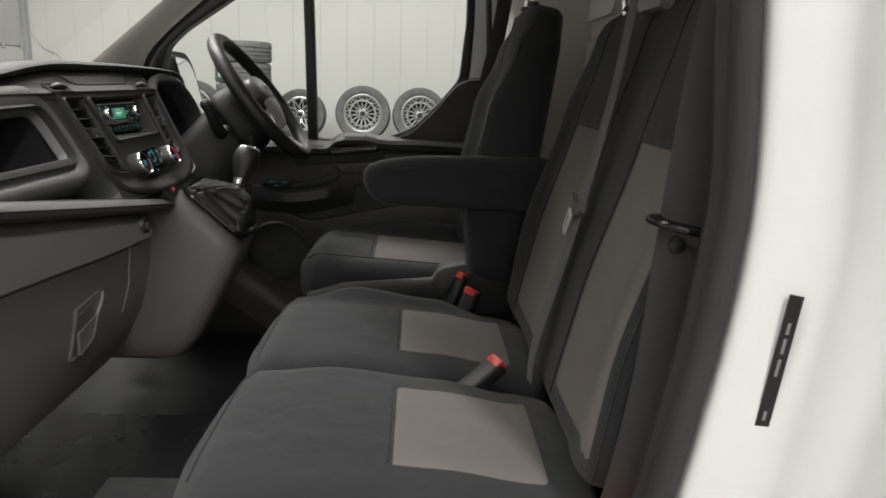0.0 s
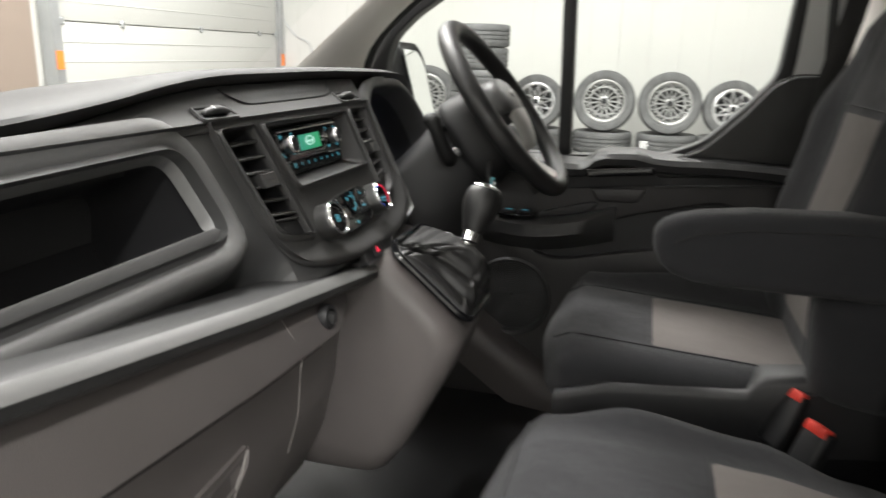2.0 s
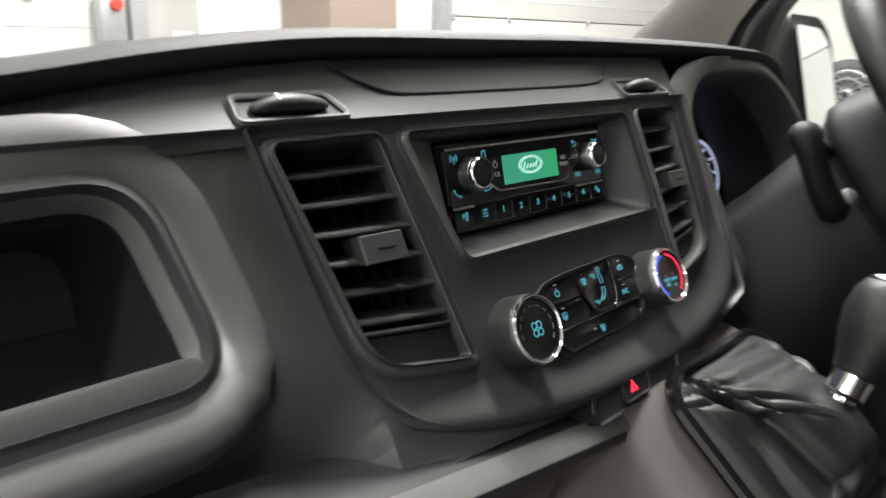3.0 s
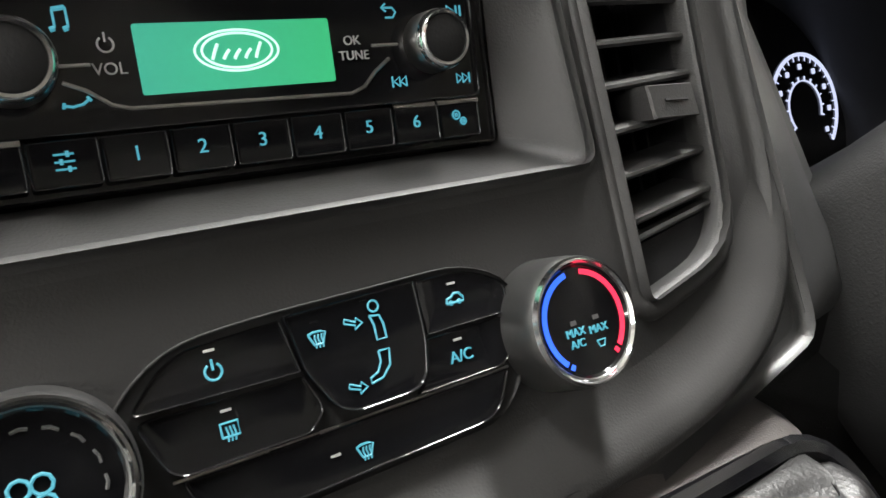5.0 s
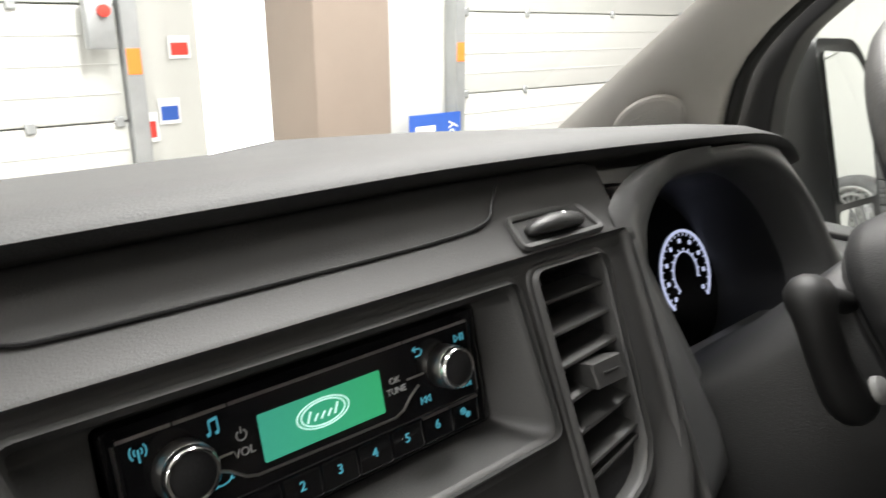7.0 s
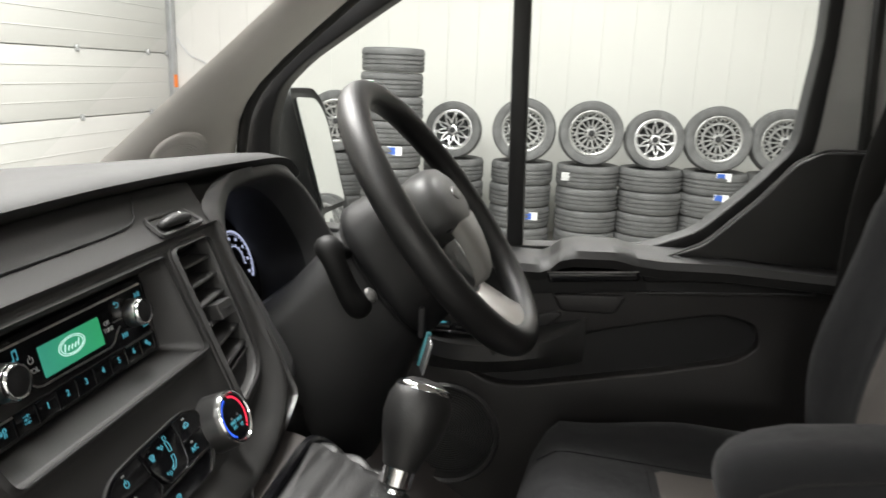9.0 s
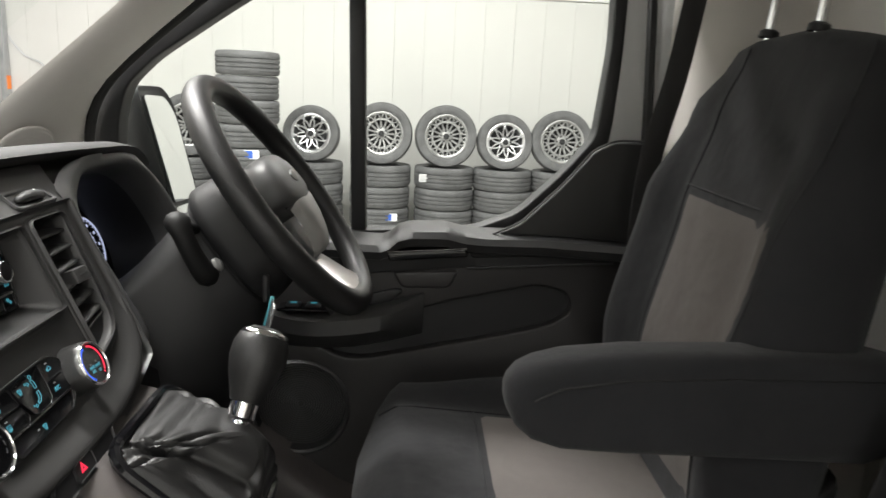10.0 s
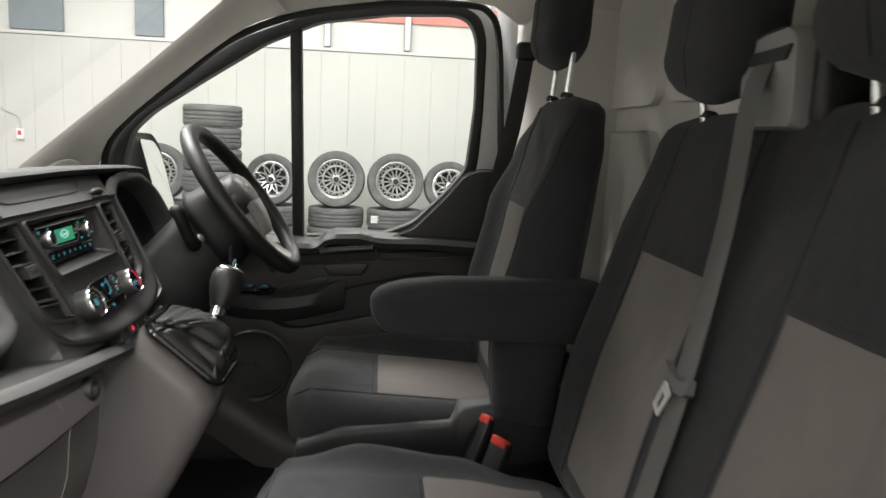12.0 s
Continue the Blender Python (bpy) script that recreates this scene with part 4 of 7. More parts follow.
# shelf box
sh = part("shelf_tray", loft([[face(u * k + -0.498 * (1 - k), v * 1.0, w) for u, v in shelf] for k, w in ((1.004, 0.002), (1.0, -0.05), (0.97, -0.15))], caps=False), BLACK, dash, "open storage shelf")
part("shelf_back", plate(big(shelf, 1.05), [], face, -0.155, -0.15), BLACK, sh)
part("shelf_lip", loft([[face(-0.668 + 0.376 * t, 0.031 + (a - 0.031) * k, c) for a, c in ((0.022, -0.006), (0.022, 0.0010), (0.0235, 0.0022), (0.0365, 0.0068), (0.0388, 0.0060), (0.0395, 0.0030), (0.0390, -0.006))] for t, k in [(0.0, 0.6), (0.012, 0.9)] + [(0.03 + 0.94 * i / 16, 1.0) for i in range(17)] + [(0.988, 0.9), (1.0, 0.6)]]), RIMM, sh, smooth=50)

def outward(pts, i):
    """The way out of a closed 2D outline at one of its points."""
    m = len(pts)
    a, c = Vector(pts[i - 1]), Vector(pts[(i + 1) % m])
    d = (c - a).normalized()
    n = Vector((d.y, -d.x))
    area = sum(pts[k][0] * pts[(k + 1) % m][1] - pts[(k + 1) % m][0] * pts[k][1] for k in range(m))
    return n if area > 0 else -n


def rim(pts, sections, place):
    """A moulding round a closed outline; sections(n): (way out, depth) pairs for an outward way n."""
    rings = []
    for i, p in enumerate(pts):
        n = outward(pts, i)
        rings.append([place(p[0] + n.x * o, p[1] + n.y * o, w) for o, w in sections(n)])
    rings.append(rings[0])
    return loft(rings, closed=False, caps=False)


def blend(a, b, k):
    return [(p[0] + (q[0] - p[0]) * k, p[1] + (q[1] - p[1]) * k) for p, q in zip(a, b)]


# raised rim of the shelf: a soft bevel at the sides, a wide sill below
SIDE = [(-0.006, -0.012), (-0.002, -0.002), (0.003, 0.0055), (0.009, 0.0102), (0.015, 0.0118), (0.022, 0.0120), (0.030, 0.0108), (0.038, 0.0075)]
SILL = [(-0.004, -0.002), (0.003, 0.0050), (0.011, 0.0125), (0.020, 0.0200), (0.0265, 0.0232), (0.032, 0.0225), (0.039, 0.0160), (0.046, 0.003)]
part("shelf_surround", rim(shelf, lambda n: blend(SIDE, SILL, min(1.0, max(0.0, -n.y * 1.05))), face), RIMM, dash, "satin rim round the open shelf, paler to stand for its highlight", smooth=80)
# centre stack
stk = rounded([(-0.240, 0.150), (0.240, 0.150), (0.232, 0.02), (0.205, -0.030), (0.150, -0.062), (-0.120, -0.060), (-0.190, -0.034), (-0.221, 0.012)], [0.004, 0.004, 0.05, 0.04, 0.06, 0.08, 0.03, 0.03], 6)
st = part("centre_panel", plate(stk, [rounded(radio_cut, 0.008), rounded(ventL, VENT_R[0]), rounded(ventR, VENT_R[1])], face, -0.002, 0.013, edge=0.006), STACK, dash, "satin charcoal centre console panel")
lip = spline([(a, b, 0) for a, b in ((0.243, 0.075), (0.238, 0.035), (0.226, 0.0), (0.200, -0.032), (0.160, -0.053), (0.095, -0.0645), (0.02, -0.0665), (-0.05, -0.0635), (-0.11, -0.0545), (-0.160, -0.0430), (-0.194, -0.0285), (-0.214, 0.004))], 72)
rings = []
for i, p in enumerate(lip):
    d = (lip[min(i + 1, 71)] - lip[max(i - 1, 0)]).normalized()
    k = min(1.0, math.sin(math.pi * (i + 0.5) / 72) * 1.3)
    e = min(1.0, i / 16, (71 - i) / 22)
    e = e * e * (3 - 2 * e)
    rings.append([face(p.x - d.y * o * (0.12 + 0.88 * e), p.y + d.x * o * (0.12 + 0.88 * e), 0.0125 + h * k * e) for o, h in ((-0.034, -0.0008), (-0.026, 0.0006), (-0.018, 0.0032), (-0.010, 0.0078), (-0.004, 0.0118), (0.001, 0.0135), (0.005, 0.0120), (0.008, 0.006), (0.009, -0.012))])
part("panel_lip", loft(rings, closed=False), STACK, st, smooth=80)
# radio
def rad(u, v, w):
    """On the radio's own, steeper face."""
    a = radians(13.2)
    return Vector((-0.0017, u, 1.2958)) + Vector((-math.sin(a), 0, math.cos(a))) * v + Vector((math.cos(a), 0, math.sin(a))) * w


def rad_m(u, v, w):
    a = radians(13.2)
    m = Matrix((Vector((0, 1, 0)), Vector((-math.sin(a), 0, math.cos(a))), Vector((math.cos(a), 0, math.sin(a))))).transposed().to_4x4()
    return Matrix.Translation(rad(u, v, w)) @ m


rec = rounded(radio_cut, 0.010, 6)
body = rounded([(-0.0965, 0.0695), (0.1058, 0.0690), (0.1058, 0.0012), (-0.0970, 0.0012)], 0.004, 6)
part("radio_recess", loft([[face(p[0], p[1], 0.0140) for p in rim_in] for rim_in in (rec,)] + [[face(p[0] * 0.99, p[1] * 0.985 + 0.0013, 0.0105) for p in rec]] + [[rad(p[0], p[1], 0.001) for p in body], [rad(p[0], p[1], -0.012) for p in body]], caps=False), STACK, st, smooth=45)
part("recess_edge", rim(rec, lambda n: [(-0.003, 0.0105), (-0.0008, 0.0134), (0.0015, 0.0143), (0.0045, 0.0142), (0.008, 0.0120)], face), STACK, st, smooth=80)
part("recess_back", plate([(-0.108, -0.004), (0.110, -0.004), (0.110, 0.074), (-0.108, 0.074)], [], rad, -0.022, -0.012), BLACK, st)
radio = part("radio", plate(rounded([(-0.0945, 0.0030), (0.1036, 0.0030), (0.1036, 0.0672), (-0.0945, 0.0672)], 0.003), [], rad, -0.012, 0.002, edge=0.001), PIANO, dash, "gloss black radio with lit display")
part("radio_face", plate(rounded([(-0.0905, 0.0218), (0.0955, 0.0218), (0.0955, 0.0640), (-0.0905, 0.0640)], 0.003), [], rad, 0.0015, 0.006, edge=0.001), PIANO, radio)
NUM_U = [-0.0363 + 0.0203 * k for k in range(6)]
splits = [-0.0885, -0.0672, -0.0466] + [u + 0.01015 for u in NUM_U] + [0.0945]
for u0, u1 in zip(splits, splits[1:]):
    part("preset_button", plate(rounded([(u0 + 0.0004, 0.0065), (u1 - 0.0004, 0.0065), (u1 - 0.0004, 0.0208), (u0 + 0.0004, 0.0208)], 0.0012, 2), [], rad, 0.0015, 0.0055, edge=0.0007), PIANO, radio)
part("display", plate(rounded([(-0.0315, 0.0318), (0.0340, 0.0318), (0.0340, 0.0536), (-0.0315, 0.0536)], 0.001), [], rad, 0.005, 0.0066), LCD, radio, "lit green display")
for r0 in (1.0, 0.84):
    ov = [(0.0003 + 0.0140 * r0 * math.cos(2 * math.pi * k / 44), 0.0441 + 0.0066 * r0 * math.sin(2 * math.pi * k / 44)) for k in range(44)]
    part("display_emblem", tube([rad(p[0], p[1], 0.0068) for p in ov], 0.00042, 5, closed=True), LCDW, radio)
for k, h in ((-3, 1.0), (-1.6, 0.6), (-0.2, 0.6), (1.2, 0.6), (2.6, 1.0)):
    part("emblem_bar", tube(spline([rad(0.0003 + 0.0026 * k - 0.0009, 0.0414, 0.0068), rad(0.0003 + 0.0026 * k + 0.0002, 0.0418 + 0.0022 * h, 0.0068), rad(0.0003 + 0.0026 * k + 0.0014, 0.0414 + 0.0050 * h, 0.0068)], 6), 0.00055, 5), LCDW, radio)
part("display_line", tube([rad(u, v, 0.0063) for u, v in ((-0.0535, 0.0372), (-0.0475, 0.0345), (-0.0410, 0.0297), (-0.0356, 0.0282), (0.0395, 0.0270), (0.0450, 0.0290), (0.0500, 0.0340), (0.0565, 0.0385))], 0.0007, 6), SATIN, radio)
for u0, u1, v in ((-0.0535, -0.0450, 0.0420), (0.0500, 0.0610, 0.0435)):
    part("display_line", tube([rad(u0, v, 0.0063), rad(u1, v, 0.0063)], 0.0006, 5), SATIN, radio)
for u0, u1, v in ((-0.0890, -0.0675, 0.0627), (-0.0667, -0.0440, 0.0627), (-0.0432, 0.0500, 0.0627), (0.0508, 0.0730, 0.0627), (0.0738, 0.0942, 0.0627), (-0.0880, -0.0676, 0.0210), (0.0560, 0.0738, 0.0206), (0.0752, 0.0942, 0.0206)):
    part("trim_line", loft([[rad(u, v + dv, w) for dv, w in ((-0.0010, 0.0055), (-0.0008, 0.0066), (0.0006, 0.0064), (0.0012, 0.0048))] for u in (u0, u1)]), SATIN, radio)
part("trim_line", loft([[rad(-0.0903 + du, v, w) for du, w in ((-0.0008, 0.0045), (-0.0004, 0.0064), (0.0004, 0.0064), (0.0006, 0.005))] for v in (0.0240, 0.0615)]), SATIN, radio)
for u, kr in ((-0.0663, 0.0122), (0.0751, 0.0112)):
    kn = part("radio_knob", lathe([(0, 0.0120), (kr * 0.72, 0.0120), (kr * 0.78, 0.0116), (kr * 0.80, 0.0126)], rad_m(u, 0.0433, 0.006), 36), BLACK, radio, "black knob with a chrome ring")
    part("knob_ring", lathe([(kr * 0.80, 0.0126), (kr * 0.88, 0.0128), (kr * 0.96, 0.0116), (kr * 0.985, 0.0095)], rad_m(u, 0.0433, 0.006), 36), CHROME, kn)
    part("knob_skirt", lathe([(kr * 0.985, 0.0095), (kr, 0.0092), (kr * 1.03, 0.0), (kr * 0.9, -0.002)], rad_m(u, 0.0433, 0.006), 36), SATIN, kn)
for i in range(6):
    writing("preset_number", str(i + 1), 0.0066, rad_m(NUM_U[i], 0.0142, 0.0057), CYAN, radio)
writing("lettering", "VOL", 0.0052, rad_m(-0.0397, 0.0403, 0.0062), SILVERP, radio)
writing("lettering", "OK", 0.0046, rad_m(0.0424, 0.0455, 0.0062), SILVERP, radio)
writing("lettering", "TUNE", 0.0046, rad_m(0.0426, 0.0402, 0.0062), SILVERP, radio)


def ring_icon(u, v, r, place, parent, mat=CYAN, w=0.0062, gap=1.0, t=0.0009):
    n = 14
    part("icon", tube([place(u + r * math.cos(2 * math.pi * gap * k / n + 1.57 + (1 - gap) * math.pi), v + r * math.sin(2 * math.pi * gap * k / n + 1.57 + (1 - gap) * math.pi), w) for k in range(n + 1)], t / 2, 5), mat, parent)


def stroke_icon(pts, u, v, place, parent, mat=CYAN, w=0.0062, t=0.0009, size=0.004):
    part("icon", tube([place(u + a * size, v + b * size, w) for a, b in pts], t / 2, 5), mat, parent)


ring_icon(-0.0397, 0.0478, 0.0023, rad, radio, SILVERP, gap=0.82, t=0.0007)
stroke_icon([(0, 0.2), (0, 0.9)], -0.0397, 0.0478, rad, radio, SILVERP, t=0.0007)
for s in (-1, 1):  # aerial
    for k in (1, 2):
        stroke_icon([(s * k * 0.42 * math.cos(a), k * 0.45 * math.sin(a) + 0.2) for a in (-0.8, -0.3, 0.3, 0.8)], -0.0815, 0.0556, rad, radio, t=0.0007)
stroke_icon([(0, -0.9), (0, 0.4)], -0.0815, 0.0556, rad, radio)
for s in (-0.45, 0.45):  # notes
    stroke_icon([(s, -0.6), (s, 0.8 + 0.15 * s)], -0.0507, 0.0555, rad, radio, t=0.0008)
    stroke_icon([(s - 0.36, -0.72), (s - 0.04, -0.62)], -0.0507, 0.0555, rad, radio, t=0.0017)
stroke_icon([(-0.45, 0.73), (0.45, 0.87)], -0.0507, 0.0555, rad, radio, t=0.0015)
for u, v, turn in ((-0.0819, 0.0318, 0.0), (-0.0507, 0.0311, 0.92)):  # receiver, lifted and put down
    c, d = math.cos(turn), math.sin(turn)
    arc = [(-0.82, 0.62), (-0.50, -0.05), (0.05, -0.52), (0.72, -0.72)]
    arc = [(a * c - b * d, a * d + b * c + (0.15 if turn else 0.0)) for a, b in arc]
    stroke_icon(arc, u, v, rad, radio, t=0.0009)
    for e in (arc[:2], arc[2:]):
        o, i = (e[0], e[1]) if e is not arc[2:] and e[0] == arc[0] else (e[1], e[0])
        stroke_icon([o, (o[0] * 0.7 + i[0] * 0.3, o[1] * 0.7 + i[1] * 0.3)], u, v, rad, radio, t=0.0020)
stroke_icon([(-0.6, 0.4), (0.4, 0.4), (0.75, 0.0), (0.4, -0.5), (-0.4, -0.5)], 0.0589, 0.0552, rad, radio, t=0.0008)
stroke_icon([(-0.25, 0.75), (-0.7, 0.4), (-0.25, 0.05)], 0.0589, 0.0552, rad, radio, t=0.0008)
stroke_icon([(-0.85, -0.5), (-0.15, 0), (-0.85, 0.5), (-0.85, -0.5)], 0.0881, 0.0551, rad, radio, t=0.0008)
for o in (0.2, 0.65):
    stroke_icon([(o, -0.5), (o, 0.5)], 0.0881, 0.0551, rad, radio, t=0.0009)
for d, u, v in ((-1, 0.0598, 0.0298), (1, 0.0886, 0.0293)):
    for o in (-0.75, -0.05):
        stroke_icon([(d * o, -0.45), (d * (o + 0.62), 0), (d * o, 0.45), (d * o, -0.45)], u, v, rad, radio, t=0.0007)
    stroke_icon([(d * 0.72, -0.5), (d * 0.72, 0.5)], u, v, rad, radio, t=0.0008)
for k, v in enumerate((-0.8, 0, 0.8)):  # sliders
    stroke_icon([(-1.0, v), (1.0, v)], -0.0570, 0.0143, rad, radio, size=0.0028, t=0.0007)
    o = (0.35, -0.35, 0.35)[k]
    stroke_icon([(o, v - 0.32), (o, v + 0.32)], -0.0570, 0.0143, rad, radio, size=0.0028, t=0.0011)
ring_icon(-0.0763, 0.0160, 0.0013, rad, radio, t=0.0010)  # speaking head
stroke_icon([(-0.2, -1.1), (0.1, -0.2), (0.6, -0.3), (0.5, -1.1)], -0.0771, 0.0145, rad, radio, size=0.0028, t=0.0009)
for k in (0, 1):
    stroke_icon([(-1.0 - 0.5 * k, 0.9), (-0.65 - 0.5 * k, 0.3), (-0.9 - 0.5 * k, -0.4)], -0.0771, 0.0145, rad, radio, size=0.0024, t=0.0007)
for u, v, r in ((0.0832, 0.0152, 0.0016), (0.0862, 0.0126, 0.0013)):  # cog wheels
    ring_icon(u, v, r, rad, radio, t=0.0008)
    ring_icon(u, v, r * 0.35, rad, radio, t=0.0006)

# vents
def vent(cut, radii, right):
    """cut: outer top, inner top, inner bottom, outer bottom for the left one; mirrored order on the right."""
    out = rounded(cut, radii, 6)
    cx = sum(p[0] for p in cut) / 4
    v = part("air_vent", loft([[face(p[0], p[1], 0.012) for p in out], [face(cx + (p[0] - cx) * 0.97, p[1] * 0.97 + 0.002, -0.05) for p in out]], caps=False), BLACK, dash, "black louvred air vent")
    part("vent_back", plate(big(cut, 1.15), [], face, -0.056, -0.05), BLACK, v)
    part("vent_frame", rim(out, lambda n: blend([(-0.0012, 0.002), (-0.0010, 0.0125), (0.0004, 0.0148), (0.0028, 0.0152), (0.0046, 0.0142), (0.0056, 0.0115)], [(-0.0030, 0.000), (-0.0018, 0.0120), (0.0006, 0.0165), (0.0046, 0.0175), (0.0076, 0.0160), (0.0092, 0.0110)], min(1.0, max(0.0, -n.y * 1.3))), face), STACK, v, smooth=80)
    tl, tr, br, bl = [Vector(p) for p in cut]
    outer, inner = ((tl, bl), (tr, br))
    if right:
        outer, inner = inner, outer

    def across(k):
        """The two ends of louvre k: level at the top, outer end higher further down."""
        a = outer[0].lerp(outer[1], (outer[0].y - (0.1205 - 0.0181 * k)) / (outer[0].y - outer[1].y))
        b = inner[0].lerp(inner[1], (inner[0].y - (0.1198 - 0.0198 * k)) / (inner[0].y - inner[1].y))
        return (b, a) if right else (a, b)
    for k in range(6):
        a, b = across(k)
        rings = []
        for p in (a, b):
            rings.append([face(p.x, p.y + dv, w) for dv, w in ((-0.0018, 0.0086), (-0.0008, 0.0102), (0.0008, 0.0100), (0.0022, 0.0084), (0.0092, -0.0110), (0.0072, -0.0120))])
        part("louvre", loft(rings), STACK, v)
    for k in range(6):
        t = (k + 0.5) / 6
        a, b = tl.lerp(tr, t), bl.lerp(br, t)
        b = a.lerp(b, 0.8)
        part("rear_vane", loft([[face(p.x - 0.001, p.y, w) for w in (-0.018, -0.044)] + [face(p.x + 0.001, p.y, w) for w in (-0.044, -0.018)] for p in (a, b)]), BLACK, v)
    a, b = across(5.52)
    q = [(a.x, a.y), (b.x, b.y), (br.x, br.y), (bl.x, bl.y)]
    q = [(cx * 0.035 + p[0] * 0.965, p[1] + (0.0016 if i > 1 else 0.0)) for i, p in enumerate(q)]
    q = rounded(q, [0.0012, 0.0012, 0.016 if right else 0.004, 0.004 if right else 0.016], 4)
    bp = part("blank_plate", loft([[face(p[0], p[1], w) for p in big(q, k)] for k, w in ((1.0, -0.010), (1.0, 0.0045), (0.985, 0.0055), (0.93, 0.0056))]), BLACK, v, smooth=30)
    part("plate_bar", loft([[face(p.x, p.y + dv, w) for dv, w in ((0.0012, 0.003), (0.0012, 0.0085), (0.0024, 0.0095), (0.0040, 0.0090), (0.0048, 0.006), (0.0046, 0.0))] for p in (a, b)]), STACK, bp)
    a, b = across(2.62)
    c = a.lerp(b, 0.56 if not right else 0.60)
    k2 = 1.0 if not right else 0.86
    tab = loft([[face(c.x + du * k * k2 + sh, c.y + dv * k * k2 + dn, w) for du, dv in ((-0.0165, -0.0085), (0.0165, -0.0092), (0.0160, 0.0085), (-0.0170, 0.0092))] for k, w, dn, sh in ((0.80, -0.004, 0.003, 0.0), (0.92, 0.008, 0.0008, 0.0), (1.0, 0.0155, -0.0006, 0.0), (1.0, 0.0180, -0.0012, 0.0), (0.94, 0.0192, -0.0014, 0.0))])
    tb = part("vent_tab", tab, STACK, v, smooth=30)
    part("tab_notch", tube([face(c.x - 0.006, c.y - 0.0008, 0.0193), face(c.x + 0.008, c.y - 0.0014, 0.0193)], 0.0007, 5), BLACK, tb)
    return v


vent(ventL, VENT_R[0], False)
vent(ventR, VENT_R[1], True)
# climate panel
CLIM = rounded([(-0.064, 0.002), (-0.046, 0.0175), (-0.020, 0.0200), (0.056, 0.0215), (0.076, 0.0120), (0.072, -0.0200), (0.058, -0.0345), (-0.044, -0.0375), (-0.060, -0.024)], [0.01, 0.012, 0.02, 0.012, 0.012, 0.01, 0.01, 0.01, 0.01], 4)
clim = part("climate_panel", plate(CLIM, [], face, 0.011, 0.0160, edge=0.0012), GAPB, dash, "black climate control buttons")
part("panel_edge", tube([face(u, v, 0.0158) for u, v in CLIM[2:22]], 0.0007, 5), STACK, clim)
for q, r in (([(-0.058, 0.0015), (-0.045, 0.0160), (-0.0115, 0.0178), (-0.0085, 0.0010)], [0.004, 0.010, 0.001, 0.001]),
             ([(-0.057, 0.0000), (-0.0082, -0.0004), (-0.0035, -0.0120), (-0.010, -0.0175), (-0.050, -0.0180)], [0.004, 0.001, 0.004, 0.002, 0.006]),
             ([(0.0362, 0.0195), (0.0555, 0.0200), (0.0715, 0.0120), (0.0690, 0.0016), (0.0362, 0.0012)], [0.001, 0.008, 0.006, 0.002, 0.001]),
             ([(0.0355, 0.0000), (0.0685, 0.0003), (0.0660, -0.0160), (0.0280, -0.0168), (0.0330, -0.0120)], [0.001, 0.002, 0.006, 0.001, 0.003]),
             ([(-0.0480, -0.0192), (0.0640, -0.0178), (0.0560, -0.0325), (-0.0420, -0.0355)], [0.002, 0.002, 0.008, 0.010])):
    part("button", plate(rounded(q, r, 4), [], face, 0.0150, 0.0176, edge=0.0007), PIANO, clim)
part("mode_button", plate(rounded([(-0.0105, 0.0185), (0.0350, 0.0200), (0.0348, 0.0005), (0.0318, -0.0120), (0.0270, -0.0150), (0.0060, -0.0155), (-0.0005, -0.0125), (-0.0075, 0.0005)], [0.001, 0.001, 0.004, 0.004, 0.003, 0.004, 0.004, 0.002], 3), [], face, 0.0150, 0.0188, edge=0.0009), PIANO, clim)
part("button_gap", tube([face(u, v, 0.0166) for u, v in ((-0.0500, -0.0187), (-0.02, -0.0184), (0.03, -0.0178), (0.0650, -0.0173))], 0.0005, 5), SATIN, clim)
ring_icon(-0.0333, 0.0080, 0.0024, face, clim, w=0.0178, gap=0.82, t=0.0008)
stroke_icon([(0, 0.1), (0, 0.9)], -0.0333, 0.0080, face, clim, w=0.0178, t=0.0008)
stroke_icon([(-0.7, -0.5), (-0.7, 0.6), (0.7, 0.6), (0.7, -0.5), (-0.7, -0.5)], -0.0324, -0.0091, face, clim, w=0.0178, t=0.0008, size=0.0036)
for s in (-0.3, 0.0, 0.3):
    stroke_icon([(s, -0.9), (s + 0.1, -0.3), (s, 0.3)], -0.0324, -0.0091, face, clim, w=0.0178, t=0.0006, size=0.0036)
for u, v, w in ((-0.0014, 0.0094, 0.0190), (0.0058, -0.0279, 0.0178)):  # windscreen outlines
    stroke_icon([(-1.0, 0.6), (-0.4, 0.8), (0.4, 0.8), (1.0, 0.6), (0.5, -0.6), (-0.5, -0.6), (-1.0, 0.6)], u, v, face, clim, w=w, size=0.0028, t=0.0008)
    for s in (-0.35, 0.05, 0.45):
        stroke_icon([(s, -1.0), (s + 0.12, -0.4), (s, 0.1), (s + 0.12, 0.5)], u, v, face, clim, w=w, size=0.0028, t=0.0006)
stroke_icon([(-1.0, -0.3), (-0.9, 0.15), (-0.4, 0.25), (0.0, 0.6), (0.6, 0.55), (1.0, 0.1), (1.0, -0.3), (-1.0, -0.3)], 0.0497, 0.0104, face, clim, w=0.0178, size=0.0034, t=0.0009)
for s in (-0.5, 0.5):
    ring_icon(0.0497 + s * 0.0034, 0.0094, 0.0007, face, clim, w=0.0178, t=0.0006)
writing("lettering", "A/C", 0.0056, face_m(0.0470, -0.0088, 0.0178), CYAN, clim)
ring_icon(0.0190, 0.0150, 0.0018, face, clim, w=0.0190, t=0.0007)  # seated outline with the air's ways
